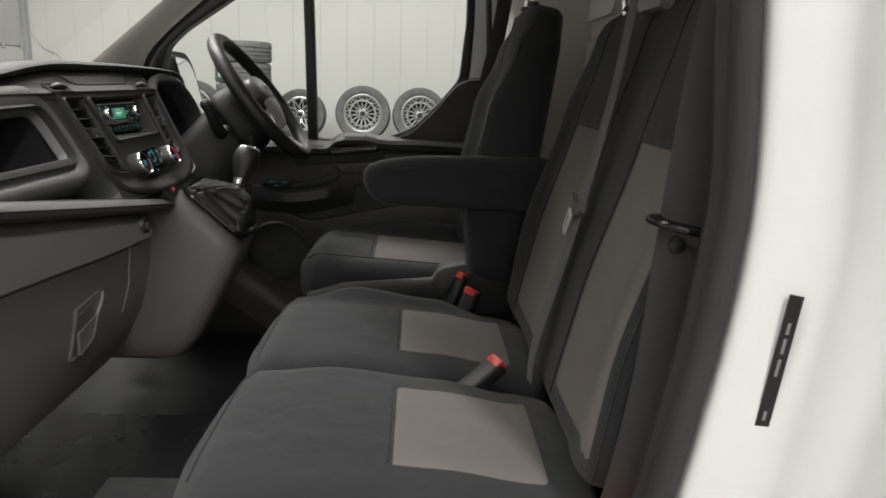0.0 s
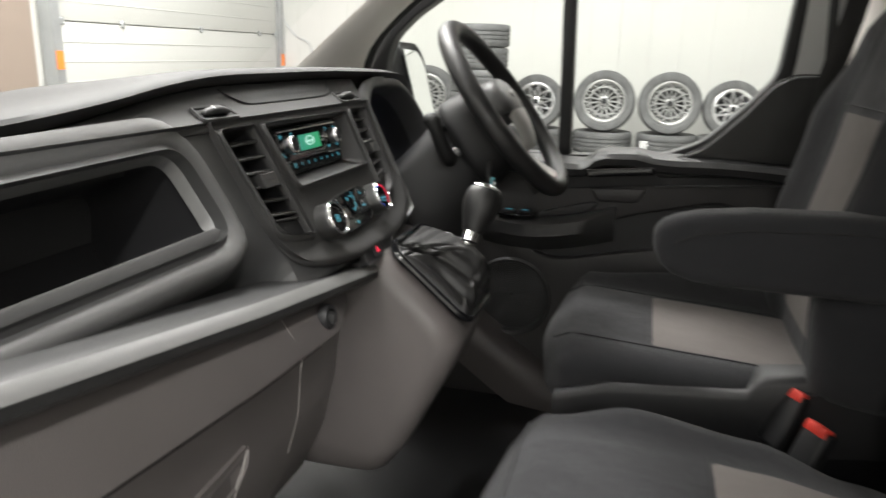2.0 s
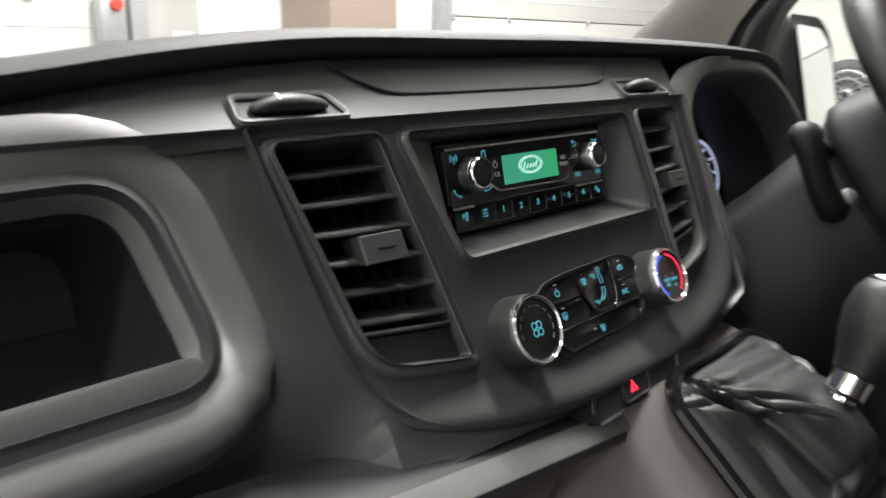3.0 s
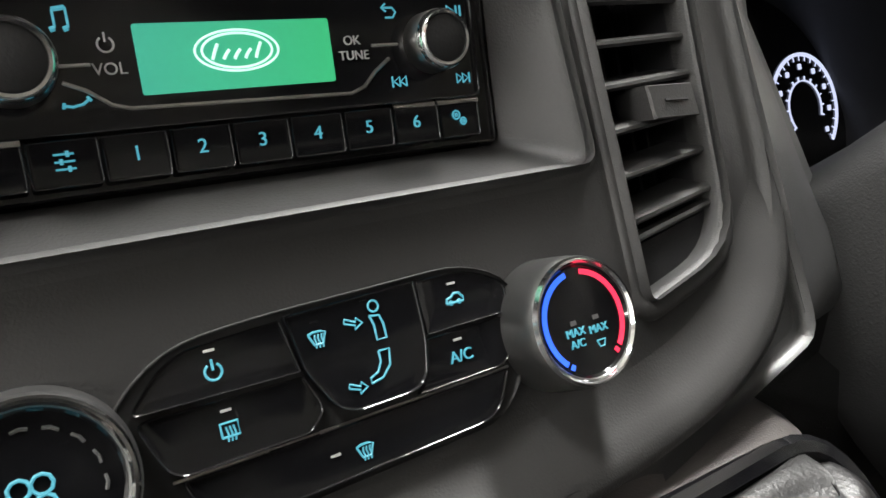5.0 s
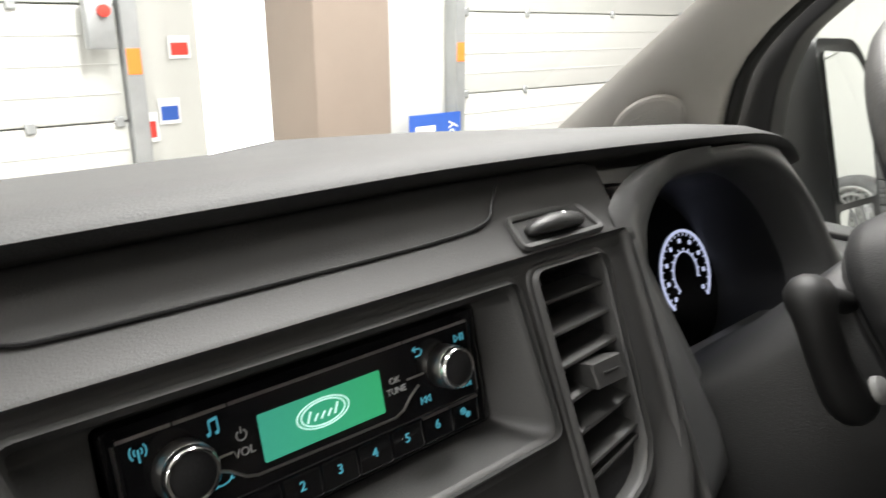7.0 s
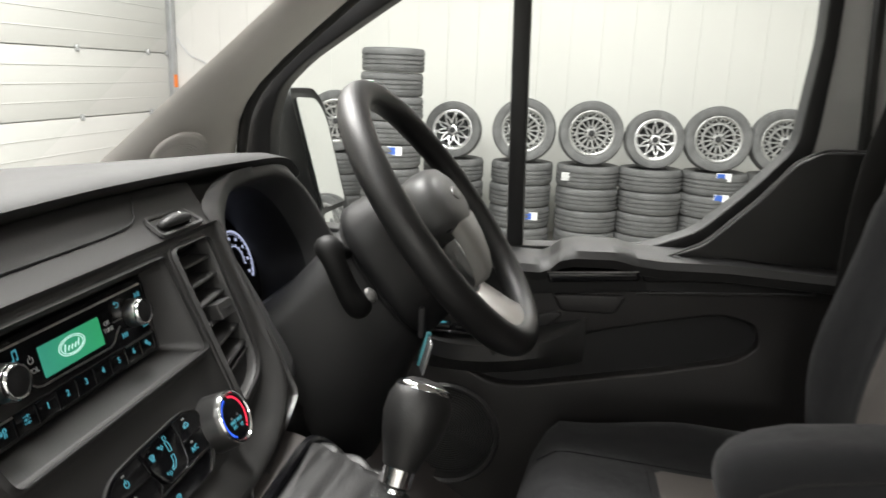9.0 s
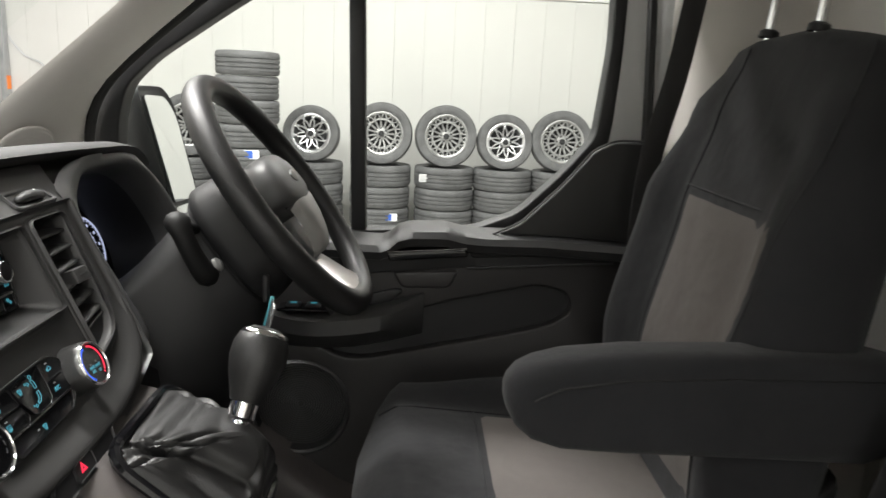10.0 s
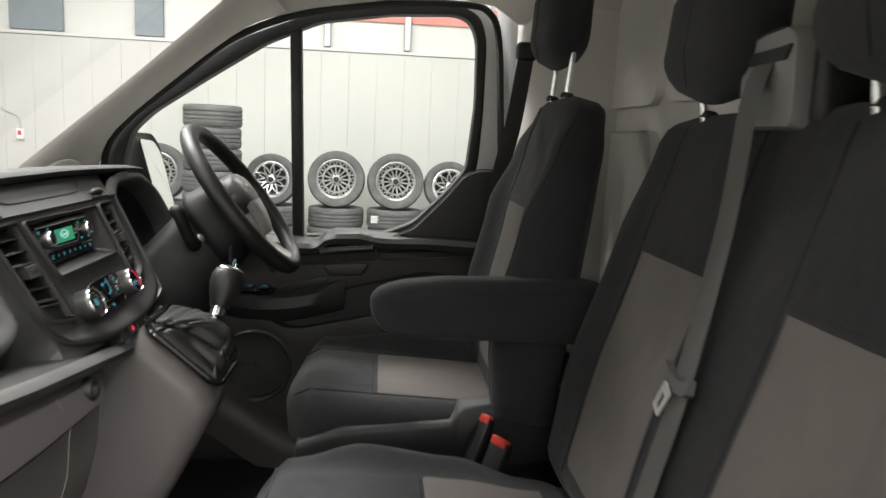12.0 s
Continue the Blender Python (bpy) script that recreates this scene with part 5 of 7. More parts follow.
stroke_icon([(-0.5, 1.0), (0.3, 0.9), (0.5, 0.2), (0.5, -0.9), (-0.3, -0.9), (-0.3, 0.3), (-0.5, 1.0)], 0.0190, 0.0080, face, clim, w=0.0190, size=0.0042, t=0.0008)
stroke_icon([(-0.2, 1.0), (0.7, 1.0), (0.5, -0.2), (-0.3, -1.0), (-1.3, -1.2), (-1.3, -0.8), (-0.6, -0.5), (-0.2, 0.2), (-0.2, 1.0)], 0.0180, -0.0035, face, clim, w=0.0190, size=0.0042, t=0.0008)
for u, v in ((0.0112, 0.0108), (0.0080, -0.0090)):
    stroke_icon([(-1.0, 0.3), (0.1, -0.1), (0.0, -0.5), (0.9, 0.0), (0.3, 0.6), (0.2, 0.2), (-0.9, 0.7), (-1.0, 0.3)], u, v, face, clim, w=0.0190, size=0.0032, t=0.0007)
for u, v in ((-0.0333, 0.0142), (-0.0324, -0.0035), (-0.0014, 0.0150), (0.0160, 0.0178), (0.0497, 0.0160), (0.047, -0.0030), (-0.004, -0.0262)):
    part("indicator", bx(-0.0016, 0.0016, -0.0004, 0.0004, -0.0002, 0.0002, 0, 1, face_m(u, v, 0.0186 if -0.002 < u < 0.02 and v > 0.0 else 0.0178)), SILVERP, clim)
for u, v0, lab in ((-0.0820, -0.0085, "fan speed dial with a satin metal ring"), (0.0895, -0.0080, "temperature dial with blue and red arcs")):
    m = face_m(u, v0, 0.0)
    r0 = 0.0245 if u < 0 else 0.0238
    d = part("climate_dial", lathe([(r0 * 1.06, 0.008), (r0 * 1.03, 0.020), (r0 * 1.0, 0.029), (r0 * 0.97, 0.0335), (r0 * 0.90, 0.036), (r0 * 0.84, 0.0345)], m, 48), DIALM, dash, lab)
    part("dial_face", lathe([(r0 * 0.84, 0.0345), (r0 * 0.80, 0.0335), (0, 0.0335)], m, 48), PIANO, d)
    part("dial_edge", lathe([(r0 * 0.955, 0.0343), (r0 * 0.925, 0.0362), (r0 * 0.89, 0.0362), (r0 * 0.86, 0.0350)], m, 48), CHROME, d)
    if u < 0:
        for k in range(10):
            a = math.radians(-30 + 24 * k)
            b1 = r0 * 0.64
            part("dial_mark", tube([m @ Vector((b1 * math.cos(a - 0.12), b1 * math.sin(a - 0.12), 0.0337)), m @ Vector((b1 * 1.02 * math.cos(a), b1 * 1.02 * math.sin(a), 0.0337)), m @ Vector((b1 * math.cos(a + 0.12), b1 * math.sin(a + 0.12), 0.0337))], 0.0005, 5), DIM, d)
        for k in range(4):
            a = math.radians(45 + 90 * k)
            part("icon", tube([m @ Vector((0.0034 * math.cos(a) + 0.0024 * math.cos(b), 0.0034 * math.sin(a) + 0.0024 * math.sin(b), 0.0338)) for b in [j * 0.7 for j in range(10)]], 0.0005, 5), CYAN, d)
    else:
        for mat, a0, a1 in ((BLUEL, 102, 228), (REDL, 80, -42), (BLUEL, 233, 238), (REDL, -47, -52)):
            rr = (r0 * 0.69, r0 * 0.77)
            bm = bmesh.new()
            n = 20
            vs = []
            for k in range(n + 1):
                a = math.radians(a0 + (a1 - a0) * k / n)
                vs.append([bm.verts.new(m @ Vector((q * math.cos(a), q * math.sin(a), h))) for q, h in ((rr[0], 0.0336), (rr[0], 0.0340), (rr[1], 0.0340), (rr[1], 0.0336))])
            for p, q in zip(vs, vs[1:]):
                for j in range(4):
                    bm.faces.new((p[j], p[(j + 1) % 4], q[(j + 1) % 4], q[j]))
            part("temperature_arc", bm, mat, d)
        for du, dv, txt in ((-0.0052, -0.0052, "MAX\nA/C"), (0.0052, -0.0040, "MAX")):
            writing("lettering", txt, 0.0040, m @ Matrix.Translation((du, dv, 0.0338)), CYAN, d)
        stroke_icon([(-1.0, 0.6), (1.0, 0.6), (0.5, -0.6), (-0.5, -0.6), (-1.0, 0.6)], 0.0052, -0.0092, lambda a, b, w: m @ Vector((a, b, w)), d, w=0.0338, size=0.0019, t=0.0006)
        for du in (-0.0052, 0.0052):
            part("indicator", bx(du - 0.0013, du + 0.0013, -0.0006, 0.0010, 0.0335, 0.0339, 0, 1, m), DIM, d)
# lower lip with the hazard switch
hz = part("hazard_pod", plate(rounded([(-0.043, -0.089), (0.070, -0.0865), (0.080, -0.0645), (-0.022, -0.0655), (-0.040, -0.0720)], [0.006, 0.004, 0.006, 0.008, 0.008], 4), [], face, -0.01, 0.0235, edge=0.002), BLACK, dash)
part("hazard_switch", plate(rounded([(-0.006, -0.0845), (0.0275, -0.0835), (0.0300, -0.0685), (-0.004, -0.0690)], 0.003, 3), [], face, 0.0230, 0.0255, edge=0.001), BLACK, hz)
part("hazard_triangle", plate([(0.0035, -0.0790), (0.0138, -0.0790), (0.0088, -0.0700)], [[(0.0068, -0.0772), (0.0108, -0.0772), (0.0088, -0.0738)]], face, 0.0250, 0.0259), REDL, hz)
part("pod_edge", tube(spline([face(u, v, 0.0235) for u, v in ((-0.0425, -0.080), (-0.0405, -0.0725), (-0.034, -0.0665), (-0.02, -0.0652), (0.03, -0.0648), (0.076, -0.0643))], 20), 0.0008, 5), STACK, hz)
# ledge between the fascia and the brow: rounded over the edge, rising under the brow
rings = []
for i in range(90):
    y = -0.83 + 1.084 * i / 89
    x, z, h = curve_table(BROW, y)
    t = min(1, max(0, (y + 0.31) / 0.06))
    e = face(0, 0.1405, 0.0085 + 0.0048 * t)
    zt = z - h + 0.002
    mx, mz = e.x + (x - e.x) * 0.66, e.z + 0.0100 + (zt - e.z - 0.0100) * 0.34
    rings.append([Vector((e.x, y, e.z)), Vector((e.x - 0.0012, y, e.z + 0.0036)), Vector((e.x - 0.0038, y, e.z + 0.0072)), Vector((e.x - 0.0078, y, e.z + 0.0100)), Vector((mx, y, mz)), Vector((mx + (x - mx) * 0.5, y, mz + (zt - mz) * 0.36)), Vector((x - 0.004, y, zt)), Vector((x - 0.06, y, zt)), Vector((x - 0.06, y, 1.34)), Vector((e.x - 0.05, y, e.z - 0.04))])
part("upper_ledge", loft(rings), STACK, dash, smooth=60)


def ledge_pt(y, s):
    """On the ledge's slope, s from its rounded edge to the brow."""
    x, z, h = curve_table(BROW, y)
    e = face(0, 0.1405, 0.0133)
    zt = z - h + 0.002
    mx, mz = e.x + (x - e.x) * 0.66, e.z + 0.0100 + (zt - e.z - 0.0100) * 0.34
    a, m, b = Vector((e.x - 0.0078, y, e.z + 0.0100)), Vector((mx, y, mz)), Vector((x - 0.004, y, zt))
    return (a.lerp(m, s * 2) if s < 0.5 else m.lerp(b, s * 2 - 1)) + Vector((0.0006, 0, 0.0008))


part("ledge_lid", tube(spline([ledge_pt(y, s) for y, s in ((-0.156, 0.95), (-0.140, 0.72), (-0.115, 0.53), (-0.09, 0.48), (0.0, 0.47), (0.10, 0.48), (0.138, 0.56), (0.150, 0.75), (0.160, 0.95))], 40), 0.0011, 6), BLACK, dash)
# small demister dials on the ledge above the vents
for u in (-0.2005, 0.1880):
    dm = Matrix.Translation((-0.0280, u, 1.3915)) @ Matrix((Vector((0, 1, 0)), Vector((-0.86, 0, 0.51)), Vector((0.51, 0, 0.86)))).transposed().to_4x4()
    out = rounded([(-0.037, -0.0105), (0.037, -0.0105), (0.032, 0.0115), (-0.032, 0.0115)], 0.004, 4)
    pv = part("demister_vent", rim(out, lambda n: [(-0.0022, -0.006), (-0.0015, 0.0004), (0.0, 0.0016), (0.0022, 0.0016), (0.0034, -0.001)], lambda a, b, w: dm @ Vector((a, b, w))), STACK, dash)
    part("vent_slot", plate(out, [], lambda a, b, w: dm @ Vector((a, b, w)), -0.010, -0.0012), GAPB, pv)
    part("demister_knob", tube(spline([dm @ Vector((-0.026, -0.0005, 0.000)), dm @ Vector((-0.012, -0.0005, 0.0030)), dm @ Vector((0.004, -0.0005, 0.0036)), dm @ Vector((0.026, -0.0005, 0.0005))], 11), [0.0025, 0.0050, 0.0062, 0.0070, 0.0076, 0.0080, 0.0080, 0.0078, 0.0072, 0.0060, 0.0030], 12, flat=0.72), SOFT, pv, smooth=80)
    part("demister_mark", bx(-0.0011, 0.0011, -0.0035, 0.0020, 0.0080, 0.0093, 0, 1, dm @ pose(-0.010 if u < 0 else 0.004, 0, 0)), WHITEP, pv)

# instrument binnacle, tucked under the brow
def bin_place(u, v, w):
    a = radians(18)
    return Vector((-0.026, 0, 1.32)) + Vector((0, u, 0)) + Vector((-math.sin(a), 0, math.cos(a))) * v + Vector((math.cos(a), 0, math.sin(a))) * w


BI = rounded([(0.288, 0.044), (0.326, 0.0775), (0.40, 0.0800), (0.485, 0.0770), (0.545, 0.036), (0.585, -0.045), (0.560, -0.105), (0.365, -0.110), (0.338, -0.070)], [0.022, 0.028, 0.02, 0.04, 0.04, 0.04, 0.03, 0.02, 0.02], 6)
H_SIDE = [(-0.002, -0.030), (-0.001, 0.0030), (0.002, 0.0110), (0.008, 0.0165), (0.016, 0.0180), (0.026, 0.0170), (0.042, 0.0120), (0.064, 0.0020)]
H_TOP = [(-0.002, -0.030), (-0.001, 0.0060), (0.002, 0.0130), (0.006, 0.0175), (0.011, 0.0180), (0.016, 0.0150), (0.020, 0.0060), (0.022, -0.0100)]
H_LOW = [(-0.002, -0.030), (-0.001, -0.0040), (0.002, 0.0010), (0.008, 0.0040), (0.016, 0.0060), (0.026, 0.0080), (0.034, 0.0080), (0.040, 0.0020)]


def hood_section(n):
    return blend(H_SIDE, H_TOP, min(1.0, n.y * 1.25)) if n.y > 0 else blend(H_SIDE, H_LOW, min(1.0, -n.y))


rings = []
for i, p in enumerate(BI):
    n = outward(BI, i)
    ring = [bin_place(p[0] + n.x * o, p[1] + n.y * o, w) for o, w in hood_section(n)]
    crest = ring[4]
    side, top = min(1.0, max(0.0, -n.x * 1.5)), min(1.0, max(0.0, n.y * 1.5))
    # the hood runs into the centre panel's edge on one side and under the brow above
    vf = (crest.z - 0.012 - PO.z) / PS.z
    edge_pt = face(0.2385, min(0.1405, vf), 0.0128)
    bx_, bz_, bh_ = curve_table(BROW, min(0.62, max(0.25, crest.y)))
    brow_pt = Vector((bx_ - 0.004, crest.y, bz_ - bh_ + 0.004))
    rise = min(1.0, max(0.0, (p[1] - 0.026) / 0.050))
    if n.x < -0.02 and rise < 0.3:
        goal = edge_pt
    elif n.x < -0.02:
        g = (rise - 0.3) / 0.7
        goal = ledge_pt(0.2385 + (crest.y - 0.2385) * g * g, g) + Vector((0.0004, 0, 0.0006))
    else:
        goal = brow_pt
    for k, f in ((5, 0.22), (6, 0.62), (7, 1.0)):
        swell = Vector((0.004, 0, 0.006)) * math.sin(f * math.pi) if n.x < -0.02 else Vector((0, 0, 0))
        ring[k] = ring[k].lerp(crest.lerp(goal, f) + swell, max(side, top))
    rings.append(ring)
rings.append(rings[0])
bn = part("binnacle", loft(rings, closed=False, caps=False), HOOD, dash, "smooth instrument hood under the brow", smooth=80)
part("binnacle_tunnel", loft([[bin_place(p[0], p[1], 0.000) for p in BI], [bin_place(p[0], p[1] * 0.95 - 0.004, -0.112) for p in BI]], caps=False), BLACK, bn)
ip = part("instrument_panel", plate([(p[0], p[1]) for p in BI], [], bin_place, -0.116, -0.108), PIANO, bn)


def gauge_arc(c, v, r0, r1, a0, a1, parent):
    bm = bmesh.new()
    vs = []
    for k in range(37):
        a = math.radians(a0 + (a1 - a0) * k / 36)
        vs.append([bm.verts.new(bin_place(c + q * math.cos(a), q * math.sin(a) + v, h)) for q, h in ((r0, -0.1078), (r0, -0.1066), (r1, -0.1066), (r1, -0.1078))])
    for p, q in zip(vs, vs[1:]):
        for j in range(4):
            bm.faces.new((p[j], p[(j + 1) % 4], q[(j + 1) % 4], q[j]))
    part("gauge_ring", bm, GAUGE, parent)


for c, v in ((0.5215, -0.0275), (0.395, -0.0275)):
    gauge_arc(c, v, 0.0440, 0.0470, 225, -42, ip)
    gauge_arc(c, v, 0.0225, 0.0236, 225, -20, ip)
    for k in range(9):
        a = math.radians(220 - 257 * k / 8)
        part("gauge_number", plate(rounded([(c + 0.0350 * math.cos(a) + du, v + 0.0350 * math.sin(a) + dv) for du, dv in ((-0.0022, -0.0024), (0.0022, -0.0024), (0.0022, 0.0024), (-0.0022, 0.0024))], 0.0012, 2), [], bin_place, -0.1078, -0.1070), GAUGE, ip)
    for k in range(25):
        a = math.radians(222 - 262 * k / 24)
        part("gauge_tick", tube([bin_place(c + q * math.cos(a), q * math.sin(a) + v, -0.1072) for q in (0.0400, 0.0440)], 0.0005, 4), GAUGE, ip)
    for k in range(13):
        a = math.radians(222 - 240 * k / 12)
        part("gauge_tick", tube([bin_place(c + q * math.cos(a), q * math.sin(a) + v, -0.1072) for q in (0.0236, 0.0268)], 0.0008, 4), GAUGE, ip)
part("lower_display", plate([(0.44, -0.098), (0.475, -0.098), (0.475, -0.075), (0.44, -0.075)], [], bin_place, -0.108, -0.1065), SILVERP, ip)
# Paler than the hood: the light caught by this lip is put into its colour.
part("tunnel_sill", loft([[bin_place(u, v, w) for v, w in ((-0.082, -0.060), (-0.080, -0.030), (-0.088, -0.005), (-0.112, -0.004), (-0.112, -0.060))] for u in (0.34, 0.40, 0.47, 0.54, 0.575)]), SATING, bn, "sill below the instruments, paler to stand for light on it", smooth=60)

# trim strip and lower dash
def strip_z(y):
    return 1.152 - 0.150 * min(0, y)


def crease_z(y):
    return 1.105 - 0.068 * min(0, y)


rings = []
for i in range(40):
    y = -0.83 + 0.91 * i / 39
    z = strip_z(y)
    o = 0.012 * max(0, 1 - abs(y + 0.35) / 0.5)
    rings.append([Vector((0.06 + o + a, y, z + b)) for a, b in ((-0.03, 0.014), (0.008, 0.013), (0.024, 0.012), (0.036, 0.003), (0.037, -0.006), (0.030, -0.012), (-0.03, -0.014))])
part("dash_strip", loft(rings), SOFT, dash, "dark satin trim strip", smooth=50)
# Paler skin on the strip's upper edge imitates the highlight there.
part("strip_highlight", loft([[r[2] + Vector((0.0, 0, 0.0014)), r[2].lerp(r[3], 0.6) + Vector((0.0020, 0, 0.0020)), r[3] + Vector((0.0022, 0, 0.0004)), r[3] + Vector((-0.004, 0, -0.003)), r[2] + Vector((-0.002, 0, -0.004))] for r in rings[:-2]]), SATING, dash, "upper edge of the trim strip, paler to stand for its highlight", smooth=60)
rings = []
for i in range(46):
    y = -0.76 + 0.80 * i / 45
    c = crease_z(y)
    z = strip_z(y) - 0.012
    o = 0.012 * max(0, 1 - abs(y + 0.35) / 0.5)
    e = max(0, y + 0.14) / 0.12
    rings.append([Vector((a, y, b)) for a, b in ((0.0, z), (0.064 + o - 0.02 * e, z), (0.072 + o - 0.03 * e, z - 0.008), (0.093 + o - 0.04 * e, c + 0.006), (0.094 + o - 0.04 * e, c), (0.089 + o - 0.04 * e, c - 0.004), (0.084 + o - 0.045 * e, 1.05), (0.066 + o - 0.05 * e, 0.975), (0.040 - 0.05 * e, 0.905), (0.0 - 0.04 * e, 0.856), (-0.05, 0.838), (-0.25, 0.835), (-0.25, z))])
low = part("lower_dash", loft(rings), GREY, dash, "warm grey lower dashboard", smooth=50)


def low_x(y, z):
    """The lower dash's front at a place."""
    o = 0.012 * max(0, 1 - abs(y + 0.35) / 0.5)
    e = max(0, y + 0.14) / 0.12
    t = [(0.838, -0.05), (0.856, 0.0 - 0.04 * e), (0.905, 0.040 - 0.05 * e), (0.975, 0.066 + o - 0.05 * e), (1.05, 0.084 + o - 0.045 * e), (crease_z(y) - 0.004, 0.089 + o - 0.04 * e), (crease_z(y) + 0.006, 0.093 + o - 0.04 * e), (strip_z(y) - 0.02, 0.072 + o - 0.03 * e)]
    for (z0, x0), (z1, x1) in zip(t, t[1:]):
        if z <= z1:
            return x0 + (x1 - x0) * (z - z0) / (z1 - z0)
    return t[-1][1]


GAP = material("shadow_gap", (0.02, 0.018, 0.017), 0.9)
PALE_EDGE = material("pale_seam_edge", (0.17, 0.158, 0.150), 0.5)
part("glovebox_seam", tube([Vector((low_x(y, crease_z(y) - 0.005) - 0.0006, y, crease_z(y) - 0.005)) for y in [-0.755 + 0.56 * i / 20 for i in range(21)]], 0.0022, 6), GAP, dash)
for seam in ([(-0.735, 1.148), (-0.724, 1.10), (-0.722, 1.05), (-0.728, 1.0), (-0.742, 0.94), (-0.75, 0.90)], [(-0.268, 1.176), (-0.258, 1.15), (-0.252, 1.125), (-0.250, 1.10), (-0.250, 1.05), (-0.256, 1.0), (-0.268, 0.94), (-0.285, 0.88)]):
    part("lid_edge", tube([Vector((low_x(y, z) + 0.0002, y, z)) for y, z in seam], 0.0007, 5), PALE_EDGE, dash)


def on_low(u, v, w):
    return Vector((low_x(u, v) + w, u, v))


lt = part("glovebox_latch", plate(rounded([(-0.466, 1.068), (-0.374, 1.078), (-0.374, 1.060), (-0.410, 0.990), (-0.462, 0.982)], 0.006, 4), [], on_low, -0.01, 0.003, edge=0.002), GREY, dash)
# Flat plate, darkened to stand for the shade of a recess.
part("latch_recess", plate(rounded([(-0.461, 1.056), (-0.382, 1.067), (-0.410, 1.000), (-0.456, 0.990)], 0.005, 4), [], on_low, 0.002, 0.0036), material("latch_recess_shade", (0.065, 0.059, 0.056), 0.6), lt)
part("latch_paddle", plate(rounded([(-0.458, 1.028), (-0.396, 1.040), (-0.410, 1.004), (-0.455, 0.990)], 0.004, 4), [], lambda u, v, w: on_low(u, v, w + 0.16 * max(0, 1.040 - v)), 0.003, 0.006, edge=0.0015), GREY, lt)
part("latch_rim", tube([on_low(u, v, 0.0036) for u, v in ((-0.376, 1.072), (-0.384, 1.052), (-0.398, 1.022), (-0.410, 0.995))], 0.0022, 6), PALE_EDGE, lt)
lk = part("socket", lathe([(0.0, 0.004), (0.010, 0.004), (0.011, 0.010), (0.015, 0.010), (0.017, 0.006), (0.018, -0.002)], Matrix.Translation((low_x(-0.165, 1.14) + 0.0, -0.165, 1.14)) @ pose(0, 0, 0, 0, 82, 0), 28), BLACK, dash, "black power socket")
part("socket_plug", bx(-0.008, 0.008, -0.006, 0.006, -0.007, 0.007, 0.002, 2, Matrix.Translation((low_x(-0.165, 1.14) + 0.008, -0.165, 1.14))), RUBBER, lk)
# cup pocket at the passenger end
pk = rounded([(-0.08, 0.995), (0.058, 0.992), (0.088, 0.945), (0.076, 0.912), (0.03, 0.892), (-0.08, 0.885)], [0.01, 0.02, 0.025, 0.02, 0.02, 0.01], 5)
sb = part("side_pocket", plate(pk, [], lambda u, v, w: Vector((u, -0.775 - w, v)), -0.09, 0.012, edge=0.004), GREY, dash, "grey moulded cup pocket")
part("pocket_rim", tube([Vector((p.x, -0.789, p.y)) for p in pk], 0.0035, 8, closed=True), material("pale_rim_grey", (0.16, 0.15, 0.145), 0.45), sb, "pale rim")
part("end_cheek", loft([[Vector((x, y, z)) for x, z in ((-0.08, 1.245), (0.045 + d, 1.24), (0.072 + d, 1.19), (0.090 + d, 1.135), (0.088 + d, 1.118), (0.060 + d, 1.095), (0.030 + d, 1.05), (0.020 + d, 0.985), (-0.08, 0.985))] for y, d in ((-0.83, -0.03), (-0.80, 0.0), (-0.765, 0.006), (-0.745, 0.0))]), GREY, dash, smooth=50)
# console with the gear lever
rings = []
for z, x0, x1, y0, y1 in ((1.178, 0.03, 0.095, 0.01, 0.205), (1.172, 0.0, 0.108, 0.0, 0.215), (1.13, -0.02, 0.160, -0.008, 0.22), (1.08, -0.04, 0.208, -0.008, 0.22), (1.05, -0.04, 0.222, -0.006, 0.218), (1.0, -0.06, 0.205, -0.002, 0.215), (0.92, -0.08, 0.165, 0.005, 0.205), (0.85, -0.10, 0.130, 0.015, 0.195), (0.80, -0.12, 0.095, 0.03, 0.18), (0.785, -0.14, 0.06, 0.05, 0.16)):
    o = rounded([(x0, y0), (x1, y0), (x1, y1), (x0, y1)], [0.02, 0.045, 0.045, 0.02], 5)
    rings.append([Vector((p.x, p.y, z)) for p in o])
part("gear_console", loft(rings), GREY, dash, "warm grey gear lever console", smooth=60)

gear = thing("gear_lever", "black gear knob over a wrinkled leatherette gaiter", "gear lever", at=(0.19, 0.12, 1.12))
GC = Vector((0.163, 0.112, 1.130))
gn = Vector((0.66, 0.0, 0.75)).normalized()
gs = Vector((0.75, 0, -0.66)).normalized()
def gpt(a, b, h):
    return GC + gs * a + Vector((0, b, 0)) + gn * h
base = rounded([(-0.078, -0.085), (0.085, -0.078), (0.085, 0.078), (-0.078, 0.085)], 0.032, 6)
part("gaiter_frame", tube([gpt(p.x, p.y, 0.004) for p in base], 0.006, 8, closed=True), PIANO, gear)
rings = []
top = Vector((0.020, 0.004))
around = spline([(p.x, p.y, 0) for p in list(base) + [base[0]]], 97)[:-1]
frng = random.Random(11)
FOLDS = [(frng.uniform(0, 6.28), frng.uniform(-2.5, 2.5), frng.uniform(0.10, 0.28), frng.uniform(0.5, 1.0)) for k in range(15)]
